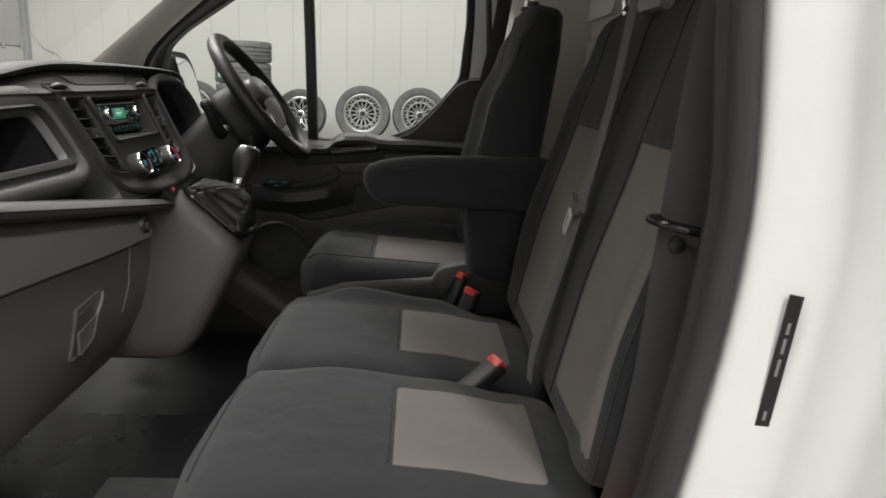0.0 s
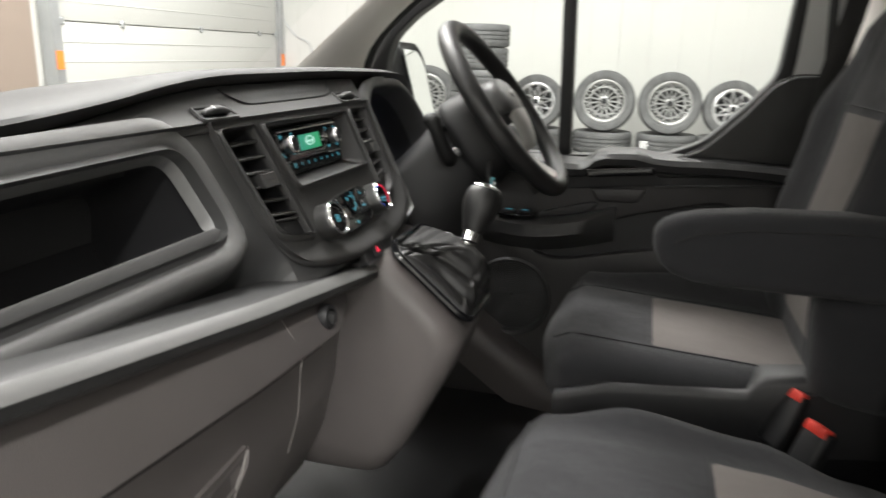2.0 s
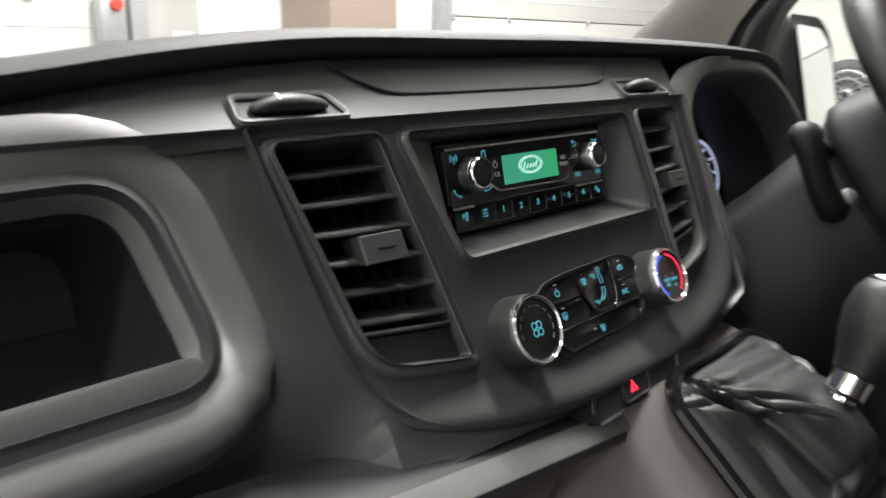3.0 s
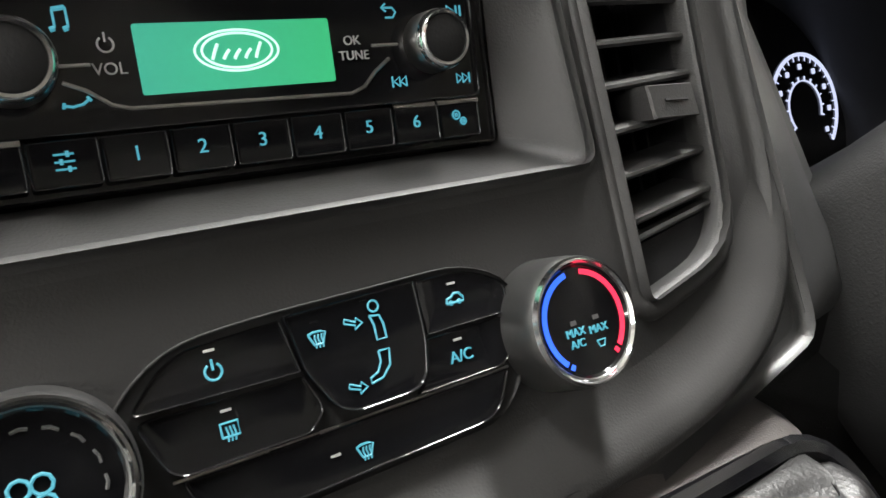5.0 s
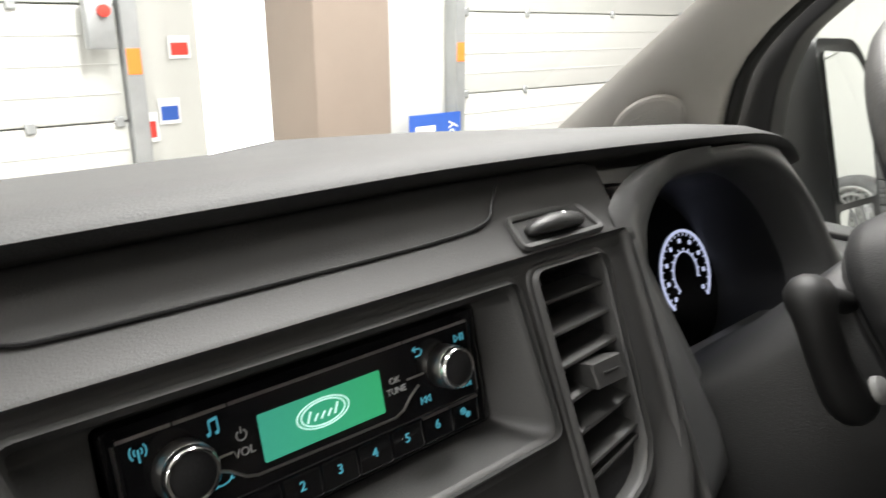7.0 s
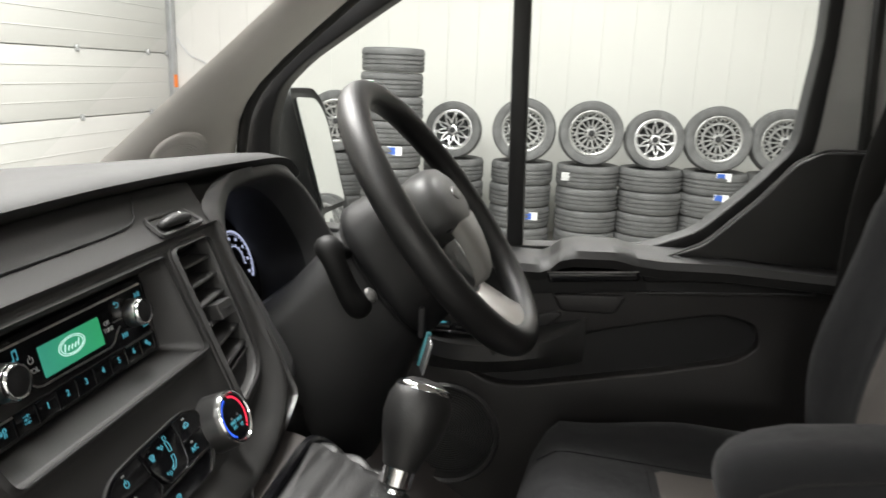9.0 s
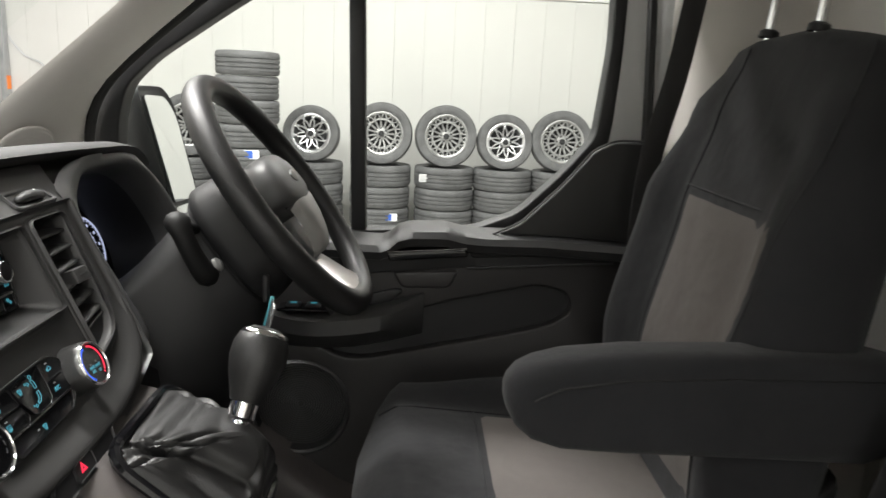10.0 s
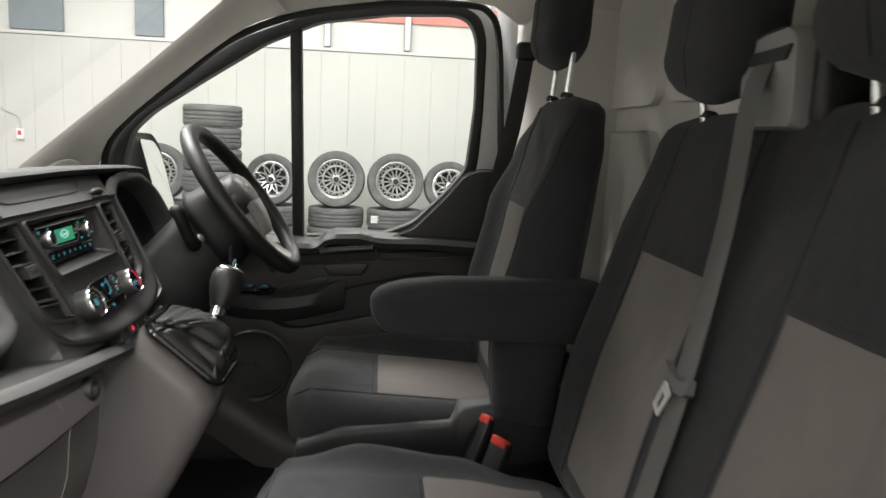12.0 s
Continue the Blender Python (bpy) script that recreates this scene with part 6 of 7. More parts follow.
for i in range(31):
    t = i / 30
    h = 0.004 + 0.060 * t ** 1.1
    k = (1 - t) ** 0.7 * 0.87 + 0.13
    ring = []
    for j, p in enumerate(around):
        a = 2 * math.pi * j / len(around)
        crease = 0.0
        for a0, turn, width, depth in FOLDS:
            d = (a - a0 - turn * t + math.pi) % (2 * math.pi) - math.pi
            crease += depth * max(0.0, 1 - abs(d) / width)
        amp = math.sin(math.pi * min(1.0, 0.08 + 0.95 * t)) ** 0.7
        ripple = abs(math.sin(9 * t + 2 * math.sin(a + 1) + 1.5 * math.sin(3 * a)))
        q = top * t + Vector((p.x, p.y)) * k * (1 - 0.13 * crease * amp + 0.05 * amp)
        ring.append(gpt(q.x, q.y, h - 0.004 * crease * amp + 0.006 * (ripple - 0.5) * amp))
    rings.append(ring)
part("gaiter", loft(rings), LEATHER, gear, "wrinkled black leatherette gaiter", smooth=60)
L0, L1 = Vector((0.197, 0.118, 1.150)), Vector((0.222, 0.176, 1.262))
ax = (L1 - L0).normalized()
def lm(d):
    return Matrix.Translation(L0 + ax * d) @ ax.to_track_quat("Z", "Y").to_matrix().to_4x4()
part("lever_collar", lathe([(0.013, 0), (0.016, 0.004), (0.016, 0.018), (0.012, 0.022), (0.0105, 0.026), (0.0105, 0.032), (0.0145, 0.035), (0.0150, 0.050), (0.013, 0.052)], lm(-0.004), 24), CHROME, gear, "chrome lever collar")
kn = part("gear_knob", lathe([(0.012, 0.046), (0.0165, 0.047), (0.0200, 0.058), (0.0262, 0.074), (0.0305, 0.092), (0.0300, 0.108), (0.0250, 0.121), (0.014, 0.1275), (0, 0.129)], lm(0.0), 28), LEATHER, gear)
part("knob_cap", lathe([(0.0268, 0.1175), (0.0268, 0.1188), (0.0240, 0.1228), (0.0225, 0.1236)], lm(0.0), 28), CHROME, kn)


# ---- steering wheel ----
wheel_thing = thing("steering_wheel", "black three-spoke steering wheel on its column", "steering wheel", at=(0.12, 0.425, 1.3))
SC = Vector((0.1955, 0.435, 1.367))
sn = Vector((0.797, 0, 0.604)).normalized()      # towards the driver
su = Vector((-0.604, 0, 0.797)).normalized()     # up the rim
def sw_pt(a, b, h):
    """a across, b up the rim, h towards the driver."""
    return SC + Vector((0, a, 0)) + su * b + sn * h
def sw_m(h=0.0, a=0.0, b=0.0):
    m = Matrix((Vector((0, 1, 0)), su, sn)).transposed().to_4x4()
    return Matrix.Translation(sw_pt(a, b, h)) @ m
R = 0.1785
part("rim", tube([sw_pt(R * math.sin(2 * math.pi * k / 72), R * math.cos(2 * math.pi * k / 72), 0) for k in range(72)], 0.0185, 16, closed=True, flat=0.92), LEATHER, wheel_thing, smooth=80)
HUB = material("charcoal_hub_plastic", (0.075, 0.075, 0.075), 0.42, grain=0.4, grain_size=800)
TONGUE = material("pale_grey_spoke_plastic", (0.27, 0.265, 0.25), 0.42, grain=0.3, grain_size=800)


def hub_ring(k, h, top, low, half):
    """A cross-section of the wheel's boss at height h: round above, drawn in below."""
    out = []
    for i in range(40):
        a = 2 * math.pi * i / 40
        c, d = math.cos(a), math.sin(a)
        u = (abs(c) ** 0.75) * (1 if c > 0 else -1) * half * (1.0 if d > 0 else 1.0 - 0.42 * -d)
        v = (abs(d) ** 0.8) * (1 if d > 0 else -1) * (top if d > 0 else low)
        out.append(sw_pt(u * k, v * k, h))
    return out


hp = part("airbag_cover", loft([hub_ring(k, h, 0.062, 0.030, 0.072) for k, h in ((0.94, -0.040), (1.0, -0.026), (1.02, -0.008), (0.99, 0.006), (0.90, 0.016), (0.72, 0.022), (0.45, 0.0255), (0.18, 0.0265))]), HUB, wheel_thing, smooth=70)
part("emblem", lathe([(0, 0.0035), (0.012, 0.003), (0.0175, 0.002), (0.0185, -0.001)], sw_m(0.0255, 0, 0.016) @ Matrix.Diagonal((1, 0.5, 1, 1)), 28), SATING, hp)
part("crease", tube(spline([sw_pt(u, v, h) for u, v, h in ((-0.060, -0.014, 0.004), (-0.03, -0.014, 0.0195), (0.0, -0.013, 0.0235), (0.03, -0.014, 0.0195), (0.060, -0.014, 0.004))], 16), 0.0016, 6), BLACK, hp)
part("tongue", loft([[sw_pt(u * w, b, h + dh) for u, dh in ((-1.0, -0.016), (-1.0, -0.004), (-0.86, 0.0015), (-0.4, 0.004), (0.4, 0.004), (0.86, 0.0015), (1.0, -0.004), (1.0, -0.016))] for b, h, w in ((-0.014, 0.0195, 0.048), (-0.020, 0.0205, 0.047), (-0.045, 0.0185, 0.040), (-0.070, 0.0130, 0.034), (-0.086, 0.0065, 0.030), (-0.092, 0.0010, 0.026))]), TONGUE, hp, "pale grey lower part of the airbag cover", smooth=60)
for s in (-1, 1):
    part("spoke", loft([[sw_pt(s * x, y + e, h + g) for e, g in ((-0.024 * k, -0.012), (-0.024 * k, -0.001), (-0.018 * k, 0.004), (0.018 * k, 0.004), (0.024 * k, -0.001), (0.024 * k, -0.012))] for x, y, h, k in ((0.050, 0.006, -0.016, 1.25), (0.09, 0.004, -0.016, 1.05), (0.13, 0.002, -0.010, 0.9), (0.172, 0.0, -0.002, 1.0))]), LEATHER, wheel_thing, smooth=60)
    part("spoke_switch", plate(rounded([(s * 0.082, 0.019), (s * 0.118, 0.015), (s * 0.116, -0.012), (s * 0.080, -0.014)], 0.006, 4), [], lambda u, v, w: sw_pt(u, v, w - 0.010), -0.004, 0.0015, edge=0.0012), PIANO, wheel_thing)
part("lower_spoke", loft([[sw_pt(u * w, b, h + dh) for u, dh in ((-1.0, -0.012), (-1.0, -0.002), (-0.8, 0.0025), (0.0, 0.0035), (0.8, 0.0025), (1.0, -0.002), (1.0, -0.012))] for b, h, w in ((-0.100, -0.020, 0.044), (-0.118, -0.012, 0.042), (-0.140, -0.004, 0.046), (-0.160, 0.004, 0.056), (-0.168, 0.006, 0.064))]), SATIN, wheel_thing, "satin metal lower spoke", smooth=60)
part("spoke_back", loft([[sw_pt(u * w, b, h) for u, h in ((-1.0, -0.034), (-0.8, -0.020), (0.8, -0.020), (1.0, -0.034))] for b, w in ((-0.03, 0.060), (-0.09, 0.056), (-0.14, 0.060), (-0.166, 0.066))]), LEATHER, wheel_thing)
# column: a round shroud behind the wheel, a dark gap, then the body flaring into the dash
COLUMN = material("column_plastic", (0.010, 0.010, 0.0105), 0.55, spec=0.4, grain=0.5, grain_size=800)


def shroud_ring(h, w, up, dn, power=2.6):
    out = []
    for i in range(44):
        a = 2 * math.pi * i / 44
        c, d = math.cos(a), math.sin(a)
        out.append(sw_pt((1 if c > 0 else -1) * abs(c) ** (2 / power) * w, (up if d > 0 else dn) * (abs(d) ** (2 / power)), h))
    return out


part("column_shroud", loft([shroud_ring(*q) for q in ((-0.030, 0.050, 0.050, -0.070), (-0.034, 0.062, 0.062, -0.086), (-0.042, 0.070, 0.070, -0.096), (-0.060, 0.075, 0.075, -0.104), (-0.085, 0.079, 0.078, -0.110), (-0.098, 0.080, 0.078, -0.112), (-0.101, 0.077, 0.075, -0.109))]), COLUMN, wheel_thing, smooth=70)
part("shroud_gap", loft([shroud_ring(*q) for q in ((-0.099, 0.073, 0.071, -0.105), (-0.108, 0.073, 0.069, -0.106))]), GAPB, wheel_thing)
part("column_body", loft([shroud_ring(*q) for q in ((-0.1055, 0.076, 0.060, -0.110), (-0.108, 0.079, 0.062, -0.114), (-0.135, 0.086, 0.056, -0.128), (-0.17, 0.098, 0.048, -0.150), (-0.21, 0.115, 0.040, -0.18), (-0.26, 0.13, 0.036, -0.21))]), COLUMN, wheel_thing, smooth=70)
for s in (-1, 1):
    st_ = part("stalk", tube(spline([sw_pt(s * 0.060, 0.030, -0.112), sw_pt(s * 0.112, 0.046, -0.104), sw_pt(s * 0.140, 0.050, -0.094), sw_pt(s * 0.146, 0.034, -0.096), sw_pt(s * 0.138, 0.004, -0.106), sw_pt(s * 0.126, -0.020, -0.112), sw_pt(s * 0.112, -0.030, -0.112)], 24), [0.010] * 5 + [0.011, 0.013, 0.0155, 0.0165, 0.016, 0.0145, 0.0135, 0.013, 0.013, 0.013, 0.013, 0.0135, 0.014, 0.0145, 0.015, 0.015, 0.014, 0.012, 0.008], 12, flat=0.85), STALK, wheel_thing, smooth=80)
    part("stalk_end", lathe([(0, 0.007), (0.005, 0.0065), (0.0085, 0.004), (0.0095, 0)], Matrix.Translation(sw_pt(s * 0.118, -0.020, -0.097)) @ sw_m().to_3x3().to_4x4(), 16), SATING, st_)
tag = thing("key_tag", "clear plastic key tag hanging from the ignition", "key tag", at=(0.20, 0.36, 1.15))
part("tag_card", bx(-0.0015, 0.0015, -0.012, 0.012, -0.024, 0.018, 0.001, 1, Matrix.Translation((0.195, 0.33, 1.226)) @ pose(0, 0, 0, 8, 12, 20)), FOIL, tag)
part("tag_edge", bx(-0.003, 0.003, 0.0122, 0.0150, -0.026, 0.020, 0.001, 1, Matrix.Translation((0.195, 0.33, 1.226)) @ pose(0, 0, 0, 8, 12, 20)), material("teal_plastic", (0.1, 0.4, 0.45), 0.3), tag)
part("key", bx(0.182, 0.19, 0.340, 0.350, 1.238, 1.275, 0.002, 1), BLACK, tag)
# knee panel under the wheel
rings = []
for y in [0.2 + 0.62 * i / 12 for i in range(13)]:
    d = 0.04 * math.sin((y - 0.2) / 0.62 * math.pi)
    rings.append([Vector(p) for p in ((-0.02 + d, y, 1.185), (0.03 + d, y, 1.15), (0.04 + d, y, 1.08), (0.0 + d, y, 0.99), (-0.10, y, 0.94), (-0.3, y, 0.94), (-0.3, y, 1.185))])
part("knee_panel", loft(rings), COLUMN, dash, "black lower panel under the wheel", smooth=60)
part("column_surround", bx(-0.06, 0.040, 0.252, 0.66, 1.08, 1.222, 0.022, 3), COLUMN, dash, "black panel round the steering column")
part("end_panel", loft([[Vector((x, y, z)) for x, z in ((-0.16, 1.335), (-0.10, 1.24), (-0.06, 1.15), (-0.3, 1.15), (-0.3, 1.335))] for y in (0.715, 0.84)]), DARK, dash)


# ---- seats ----
def sgn(v):
    return -1.0 if v < 0 else 1.0


class Pad:
    """A stuffed shape: length along a, width along b, thickness along c. tables: a -> half width, thickness, bolster height, bow."""
    def __init__(self, m, length, table, n=3.2, bol=(0.52, 0.82), sides=(1.0, 1.0)):
        self.m, self.len, self.table, self.n, self.bol, self.sides = m, length, table, n, bol, sides

    def front(self, u, t):
        w, th, bo, bow = lerp_table(self.table, t)
        q = max(0.0, 1 - abs(u) ** self.n) ** (1 / self.n)
        e = min(1, max(0, (abs(u) - self.bol[0]) / (self.bol[1] - self.bol[0])))
        e = e * e * (3 - 2 * e)
        return Vector((self.len * t, u * w, bow + th * 0.5 * q + bo * self.sides[0 if u < 0 else 1] * e * min(1, q * 1.6)))

    def ring(self, t, k=1.0, n=44):
        w, th, bo, bow = lerp_table(self.table, t)
        out = []
        for i in range(n):
            a = 2 * math.pi * i / n
            u = sgn(math.cos(a)) * abs(math.cos(a)) ** (2 / self.n)
            if math.sin(a) >= 0:
                p = self.front(u, t)
            else:
                q = abs(math.sin(a)) ** (2 / self.n)
                p = Vector((self.len * t, u * w, bow - th * 0.5 * q))
            c = Vector((self.len * t, 0, bow))
            out.append(c + (p - c) * k)
        return out

    def body(self, steps=22, cap=0.03):
        rings = []
        ce = cap / self.len
        for f in (0.0, 0.35, 0.7, 1.0):
            k = math.sqrt(max(0.0, 1 - (1 - f) ** 2)) * 0.75 + 0.25
            r = self.ring(ce * f, k)
            rings.append(r)
        for i in range(1, steps):
            rings.append(self.ring(ce + (1 - 2 * ce) * i / steps))
        for f in (1.0, 0.7, 0.35, 0.0):
            k = math.sqrt(max(0.0, 1 - (1 - f) ** 2)) * 0.75 + 0.25
            rings.append(self.ring(1 - ce * f, k))
        bm = loft(rings)
        bm.transform(self.m)
        return bm

    def patch(self, u0, u1, t0, t1, lift=0.0025, nu=14, nt=16, low=None):
        """A sewn-in panel on the front face."""
        rings = []
        for j in range(nt + 1):
            t = t0 + (t1 - t0) * j / nt
            a, b = (u0, u1) if low is None else (low[0] + (u0 - low[0]) * j / nt, low[1] + (u1 - low[1]) * j / nt)
            row = []
            for i in range(nu + 1):
                u = a + (b - a) * i / nu
                d = lift if 0 < i < nu and 0 < j < nt else -0.003
                p = self.front(u, t)
                row.append(p + Vector((0, 0, d)))
            rings.append(row)
        bm = loft(rings, closed=False)
        bm.transform(self.m)
        return bm

    def seam(self, u, t0, t1, r=0.0016, du=0.0, n=20):
        return tube([self.m @ (self.front(u + du * i / n, t0 + (t1 - t0) * i / n) + Vector((0, 0, 0.0006))) for i in range(n + 1)], r, 6)

    def cross_seam(self, t, u0, u1, r=0.0016, n=20):
        return tube([self.m @ (self.front(u0 + (u1 - u0) * i / n, t) + Vector((0, 0, 0.0006))) for i in range(n + 1)], r, 6)


def back_matrix(x, y, z, lean):
    """Local a goes up the backrest, b across, c forward."""
    a = radians(lean)
    up = Vector((math.sin(a), 0, math.cos(a)))
    out = Vector((-math.cos(a), 0, math.sin(a)))
    return Matrix.Translation((x, y, z)) @ Matrix((up, Vector((0, 1, 0)), out)).transposed().to_4x4()


def cushion_matrix(x, y, z, lift):
    a = radians(lift)
    ln = Vector((math.cos(a), 0, -math.sin(a)))
    up = Vector((math.sin(a), 0, math.cos(a)))
    return Matrix.Translation((x, y, z)) @ Matrix((ln, Vector((0, 1, 0)), up)).transposed().to_4x4()


def headrest(x, y, z, lean, w, owner, shift=0.0, foot=(-0.072, -0.012)):
    m = back_matrix(x, y, z, lean)
    p = Pad(back_matrix(x, y + shift, z, lean), 0.20, [(0, w * 0.80, 0.085, 0.0, 0.0), (0.35, w, 0.11, 0.0, 0.006), (0.75, w * 0.97, 0.11, 0.0, 0.01), (1, w * 0.8, 0.085, 0.0, 0.01)], 3.0)
    h = part("headrest", p.body(16, 0.05), FAB, owner, "charcoal fabric headrest")
    part("headrest_seam", p.seam(0.0, 0.08, 0.92, 0.001), FAB, h)
    for s in (-0.07, 0.07):
        a, b = m @ Vector((0.03, s, -0.01)), m @ Vector((foot[0] - 0.03, s, foot[1]))
        part("headrest_post", tube([a, b], 0.0065, 12), CHROME, h, "chrome headrest post")
        part("post_sleeve", lathe([(0, 0.008), (0.010, 0.008), (0.014, 0.005), (0.015, -0.004)], Matrix.Translation(m @ Vector((foot[0], s, foot[1]))) @ pose(0, 0, 0, 0, lean, 0), 14), BLACK, h)
    return h


# driver's seat
seat = thing("driver_seat", "charcoal fabric driver's seat with grey centre panels and an armrest", "seat", "cab seats", at=(0.6, 0.45, CF))
DC = Pad(cushion_matrix(0.285, 0.45, 0.925, 3.0), 0.55, [(0, 0.215, 0.10, 0.0, -0.01), (0.12, 0.24, 0.14, 0.012, 0.0), (0.5, 0.25, 0.13, 0.028, 0.0), (1, 0.25, 0.12, 0.028, 0.0)], 3.6, (0.55, 0.86), (0.5, 1.7))
c = part("seat_cushion", DC.body(24, 0.06), FAB, seat)
part("cushion_panel", DC.patch(-0.72, 0.5, 0.345, 0.98), FABG, c, "grey fabric centre panel")
for s in (-0.72, 0.5):
    part("piping", DC.seam(s, 0.05, 0.98), FAB, c)
part("piping", DC.cross_seam(0.345, -0.72, 0.5), FAB, c)
DB = Pad(back_matrix(0.80, 0.422, 0.93, 8.0), 0.705, [(0, 0.262, 0.13, 0.03, 0.0), (0.3, 0.276, 0.14, 0.05, 0.012), (0.6, 0.268, 0.125, 0.045, 0.008), (0.82, 0.240, 0.11, 0.02, 0.0), (0.95, 0.196, 0.095, 0.0, -0.004), (1, 0.168, 0.09, 0.0, -0.006)], 3.2, (0.5, 0.85))
b = part("backrest", DB.body(28, 0.04), FAB, seat)
part("back_panel", DB.patch(-0.90, 0.47, 0.08, 0.655, low=(-0.74, 0.5)), FABG, b, "grey fabric centre panel")
part("piping", DB.seam(-0.74, 0.08, 0.96, du=-0.22), FAB, b)
part("piping", DB.seam(0.49, 0.05, 0.96, du=-0.03), FAB, b)
part("piping", DB.cross_seam(0.655, -0.52, 0.52), FAB, b)
headrest(0.875, 0.45, 1.692, 6, 0.130, seat, 0.028, foot=(-0.064, -0.012))
rings = []
for t, zt, zb, hw in ((0.0, 1.216, 1.196, 0.010), (0.008, 1.224, 1.184, 0.018), (0.03, 1.234, 1.166, 0.026), (0.07, 1.242, 1.152, 0.031), (0.14, 1.250, 1.143, 0.034), (0.3, 1.258, 1.140, 0.035), (0.6, 1.262, 1.138, 0.035), (0.9, 1.264, 1.135, 0.035), (0.98, 1.257, 1.145, 0.029), (1.0, 1.242, 1.16, 0.02)):
    rings.append([Vector((0.470 + 0.455 * t, 0.163 + p[0], p[1])) for p in rounded([(-hw, zb), (hw, zb), (hw, zt), (-hw, zt)], 0.022, 5)])
ar = part("armrest", loft(rings), FAB, seat, "charcoal fabric armrest", smooth=70)
part("armrest_seam", tube([Vector((x, 0.1285, z)) for x, z in ((0.50, 1.205), (0.53, 1.220), (0.60, 1.232), (0.72, 1.238), (0.90, 1.240))], 0.0012, 5), GAPB, ar)
part("armrest_pivot", lathe([(0, 0), (0.03, 0), (0.03, 0.05), (0, 0.05)], Matrix.Translation((0.87, 0.195, 1.2)) @ pose(0, 0, 0, -90, 0, 0), 20), BLACK, ar)
part("seat_base", bx(0.36, 0.80, 0.24, 0.66, CF, 0.84, 0.03, 3), BLACK, seat)
part("side_valance", loft([[Vector((x, y, z)) for y, z in ((0.215, 0.80), (0.196, 0.82), (0.190, zt - 0.014), (0.196, zt - 0.003), (0.21, zt), (0.262, zt - 0.004))] for x, zt in ((0.33, 0.905), (0.42, 0.935), (0.55, 0.948), (0.64, 0.954), (0.652, 0.972), (0.665, 0.982), (0.72, 0.990), (0.765, 0.996), (0.79, 1.004), (0.82, 1.022), (0.845, 1.046), (0.89, 1.09))]), BLACK, seat, "black plastic seat side cover", smooth=60)
part("recline_cover", loft([[Vector((x, y, z)) for x, z in rounded([(0.70, 0.86), (0.86, 0.88), (0.90, 1.06), (0.84, 1.03), (0.78, 0.98), (0.70, 0.965)], 0.018, 4)] for y in (0.20, 0.182, 0.176)]), BLACK, seat, smooth=50)

seat.location += Vector((0.014, 0.012, -0.004))

# passenger bench
bench = thing("passenger_bench", "charcoal fabric double passenger bench with grey centre panels", "seat", "cab seats", at=(0.6, -0.34, CF))
for y, hw, far in ((-0.125, 0.207, 1.0), (-0.54, 0.208, 0.25)):
    P = Pad(cushion_matrix(0.285, y, 0.878, 2.5), 0.60, [(0, hw * 0.9, 0.10, 0.0, -0.016), (0.12, hw, 0.14, 0.008, 0.002), (0.32, hw, 0.14, 0.034, 0.009), (0.6, hw, 0.135, 0.026, 0.002), (0.82, hw, 0.125, 0.004, -0.008), (1, hw, 0.12, 0.0, -0.018)], 3.8, (0.62, 0.9), (0.1, far))
    c = part("seat_cushion", P.body(24, 0.06), FAB, bench)
    part("cushion_panel", P.patch(-0.66, 0.62, 0.485, 0.86), FABG, c, "grey fabric centre panel")
    part("piping", P.cross_seam(0.485, -0.60, 0.60), FAB, c)
    part("piping", P.cross_seam(0.07, -0.8, 0.8), FAB, c)
    headrest(0.988, y, 1.590, 8, 0.135, bench, foot=(-0.012, -0.030))
BW = 0.418
Bk = Pad(back_matrix(0.886, -0.320, 0.90, 13.5), 0.70, [(0, BW, 0.12, 0.014, 0.006), (0.3, BW, 0.13, 0.026, 0.004), (0.65, BW, 0.115, 0.022, -0.002), (0.90, BW * 0.985, 0.10, 0.01, -0.002), (1, BW * 0.96, 0.09, 0.0, -0.004)], 6.5, (0.76, 0.93))
b = part("backrest", Bk.body(28, 0.04), FAB, bench)
for y0, y1 in ((-0.285, -0.015), (-0.732, -0.462)):
    u0, u1 = (y0 + 0.320) / BW, (y1 + 0.320) / BW
    part("back_panel", Bk.patch(u0, u1, 0.06, 0.66), FABG, b, "grey fabric centre panel")
    part("piping", Bk.cross_seam(0.66, u0, u1), FAB, b)
    for s in (u0, u1):
        part("piping", Bk.seam(s, 0.05, 0.95), FAB, b)
part("bench_base", bx(0.38, 0.98, -0.74, 0.05, CF, 0.82, 0.03, 3), BLACK, bench)

# belts
BELT = material("dark_belt_webbing", (0.034, 0.033, 0.033), 0.7, grain=0.8, grain_size=900)
belt = thing("seat_belt", "grey webbing seat belt with a chrome tongue", "seat belt", "seat belts", at=(1.06, -0.30, 1.66))
pod = rounded([(-0.328, 1.548), (-0.200, 1.548), (-0.186, 1.60), (-0.187, 1.650), (-0.205, 1.668), (-0.295, 1.676), (-0.322, 1.662)], [0.012, 0.012, 0.01, 0.014, 0.014, 0.016, 0.016], 4)
mid = Vector((-0.265, 1.615))
gd = part("belt_guide", loft([[Vector((x, mid.x + (p[0] - mid.x) * k, mid.y + (p[1] - mid.y) * k)) for p in pod] for x, k in ((1.06, 0.96), (0.990, 1.0), (0.976, 0.985), (0.968, 0.93))]), material("belt_guide_grey", (0.20, 0.195, 0.19), 0.42, grain=0.3), belt, "grey shoulder belt guide", smooth=50)
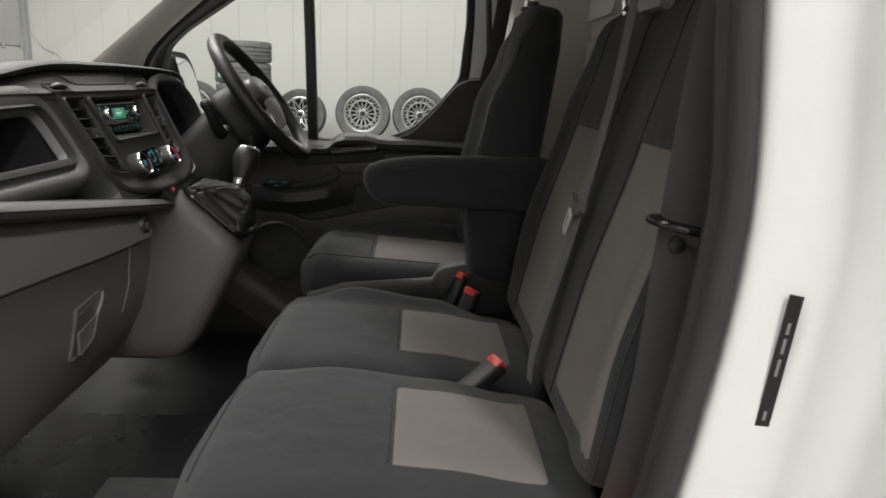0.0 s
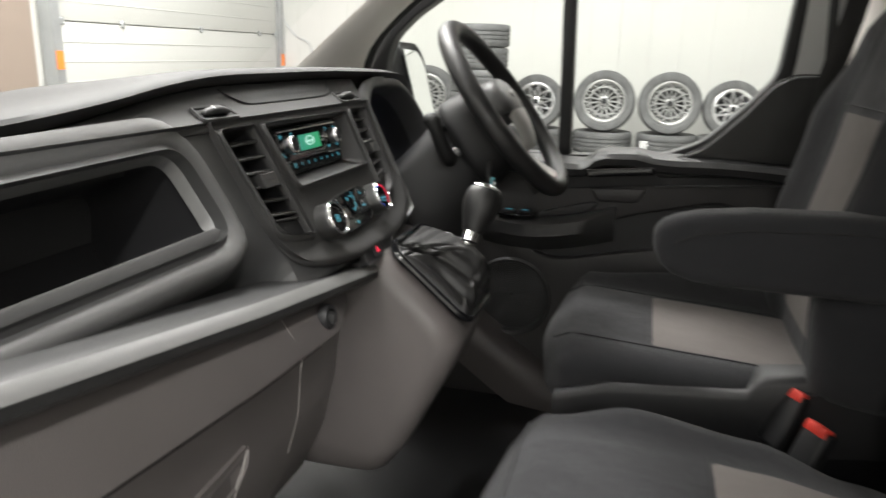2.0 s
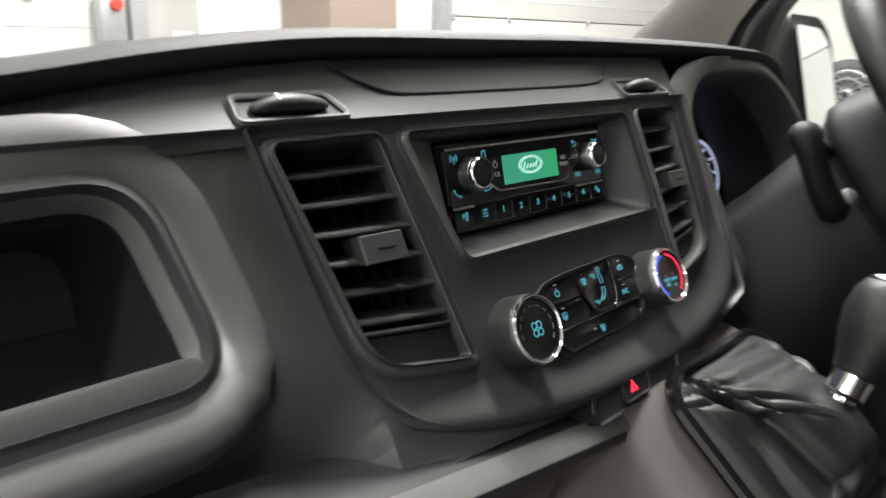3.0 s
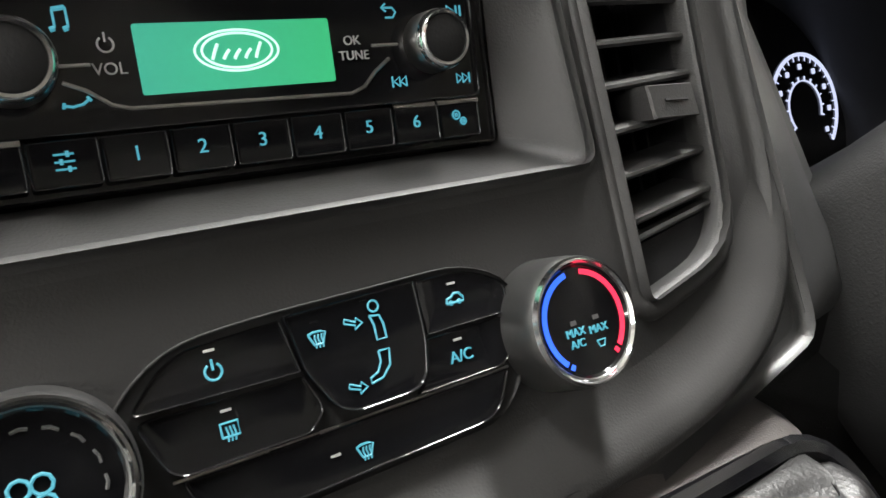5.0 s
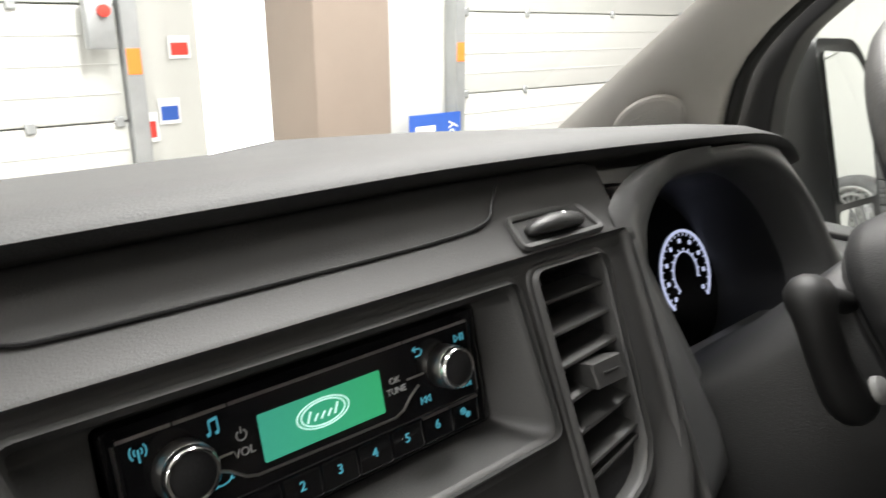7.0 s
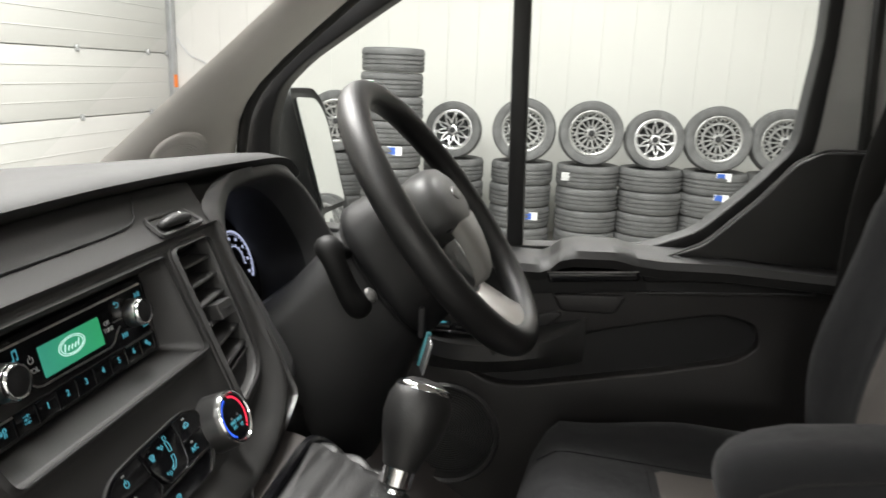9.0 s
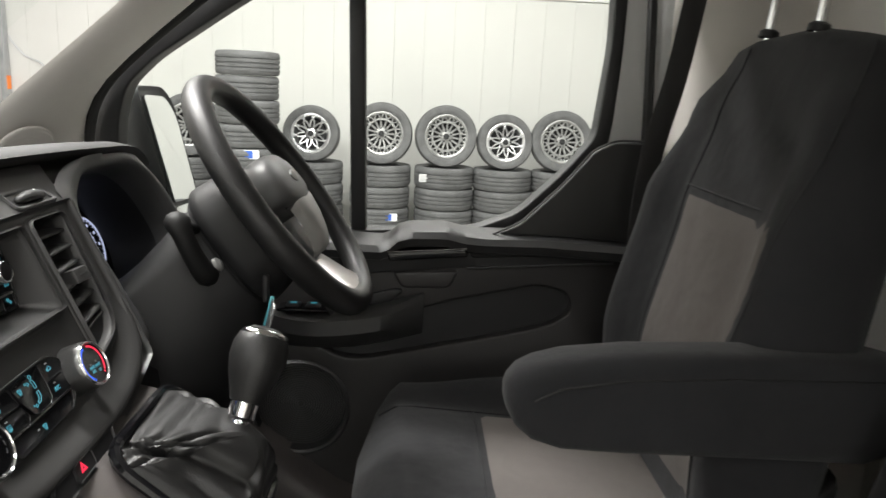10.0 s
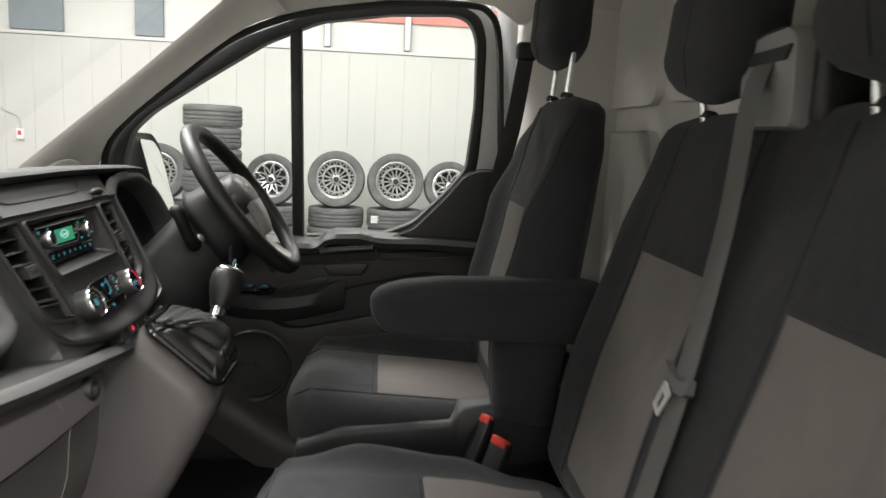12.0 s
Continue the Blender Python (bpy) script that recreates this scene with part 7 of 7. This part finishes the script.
part("guide_slot", plate(rounded([(-0.312, 1.650), (-0.300, 1.632), (-0.215, 1.630), (-0.196, 1.650), (-0.215, 1.646), (-0.290, 1.648)], 0.003, 3), [], lambda u, v, w: Vector((0.968 - w, u, v)), -0.01, 0.003), GAPB, gd)
part("guide_side", bx(0.985, 1.06, -0.352, -0.322, 1.552, 1.668, 0.012, 3), BLACK, gd)
part("guide_groove", tube([Vector((0.9675, y, z)) for y, z in ((-0.200, 1.660), (-0.24, 1.668), (-0.30, 1.672))], 0.0016, 6), GAPB, gd)
bp_ = [(0.972, -0.245, 1.640), (0.950, -0.256, 1.59), (0.934, -0.274, 1.51), (0.915, -0.294, 1.42), (0.870, -0.320, 1.235), (0.836, -0.323, 1.10), (0.806, -0.330, 0.99), (0.800, -0.338, 0.93)]
part("webbing", band(spline(bp_, 26), 0.047, 0.0022, (0, 1, 0)), WEB, belt)
part("tongue_loop", loft([[Vector((0.864, -0.322, 1.232)) + Vector((a, b, c)) for a, b, c in ((-0.006, y, z - 0.009), (0.004, y, z - 0.011), (0.006, y, z + 0.007), (-0.004, y, z + 0.009))] for y, z in ((-0.036, 0.008), (-0.022, 0.0), (0.0, -0.003), (0.022, 0.0), (0.036, 0.010))]), SATING, belt, "grey plastic tongue grip")
part("tongue", plate(rounded([(-0.0115, 0), (0.0115, 0), (0.0105, -0.046), (-0.0105, -0.046)], 0.003, 3), [rounded([(-0.005, -0.012), (0.005, -0.012), (0.005, -0.038), (-0.005, -0.038)], 0.002, 2)], lambda u, v, w: Matrix.Translation((0.855, -0.312, 1.224)) @ pose(0, 0, 0, 30, 6, 0) @ Vector((w, u, v)), -0.0015, 0.0015), material("brushed_tongue_steel", (0.62, 0.62, 0.62), 0.45, metal=0.4), belt, "bright steel belt tongue")
belt.location += Vector((0.010, -0.038, 0.0))
belt = thing("seat_belt", "black outer passenger belt hanging behind the seat edge", "seat belt", "seat belts", at=(0.93, -0.78, 1.5))
part("webbing", band(spline([(0.955, -0.775, 1.93), (0.935, -0.765, 1.65), (0.915, -0.757, 1.45), (0.904, -0.752, 1.29), (0.892, -0.752, 1.10), (0.872, -0.756, 0.97), (0.845, -0.762, 0.86), (0.83, -0.765, 0.80)], 24), 0.052, 0.0022, (1, -0.25, 0)), BELT, belt)
lp = [(0.866, -0.758, 1.287), (0.872, -0.776, 1.286), (0.900, -0.786, 1.281), (0.932, -0.784, 1.275), (0.941, -0.770, 1.272), (0.930, -0.752, 1.275), (0.900, -0.740, 1.281), (0.874, -0.744, 1.286)]
part("belt_loop", tube([Vector(p) for p in spline(lp + lp[:1], 33)[:-1]], 0.0068, 10, closed=True, flat=0.8), PIANO, belt, "gloss black belt tongue loop", smooth=80)
part("loop_button", lathe([(0, 0.005), (0.006, 0.0055), (0.009, 0.004), (0.010, 0)], Matrix.Translation((0.898, -0.754, 1.258)) @ pose(0, 0, 0, 90, 0, 0), 16), BLACK, belt)
belt = thing("seat_belt", "black driver's seat belt hanging on the pillar", "seat belt", "seat belts", at=(0.95, 0.8, 1.5))
part("webbing", band(spline([(0.872, 0.778, 1.75), (0.848, 0.778, 1.568), (0.815, 0.778, 1.40), (0.81, 0.778, 1.2), (0.82, 0.775, 0.9)], 16), 0.046, 0.0022, (1, 0.2, 0)), BELT, belt)
part("upper_anchor", bx(0.845, 0.90, 0.768, 0.80, 1.735, 1.785, 0.012, 3), BLACK, belt)
for x, y, z, rz, tilt in ((0.728, 0.206, 0.962, 30, 24), (0.752, 0.136, 0.940, 30, 24), (0.765, -0.320, 0.940, 20, 55)):
    bk = thing("buckle", "black seat belt buckle with a red release button", "buckle", "seat belt buckles", at=(x, y, z))
    m = Matrix.Translation((x, y, z)) @ pose(0, 0, 0, 0, tilt, rz)
    part("buckle_body", bx(-0.012, 0.012, -0.023, 0.023, -0.095, 0.0, 0.006, 3, m), BLACK, bk)
    part("release_button", bx(-0.013, 0.004, -0.021, 0.021, -0.013, 0.004, 0.003, 2, m), RED, bk)
    part("buckle_stalk", bx(-0.006, 0.006, -0.012, 0.012, -0.16, -0.08, 0.003, 2, m), BLACK, bk)
lab = thing("seat_tag", "orange fabric tag on the seat side", "tag", at=(0.80, -0.77, 0.90))
part("tag_cloth", bx(-0.030, 0.030, -0.0015, 0.0015, -0.035, 0.0, 0.001, 1, Matrix.Translation((0.843, -0.782, 0.955)) @ pose(0, 0, 0, 50, 0, 0)), ORANGE, lab)
part("tag_cloth", bx(-0.030, 0.030, -0.0015, 0.0015, -0.08, -0.036, 0.001, 1, Matrix.Translation((0.843, -0.782, 0.955)) @ pose(0, 0, 0, 50, 0, 0)), ORANGE, lab)
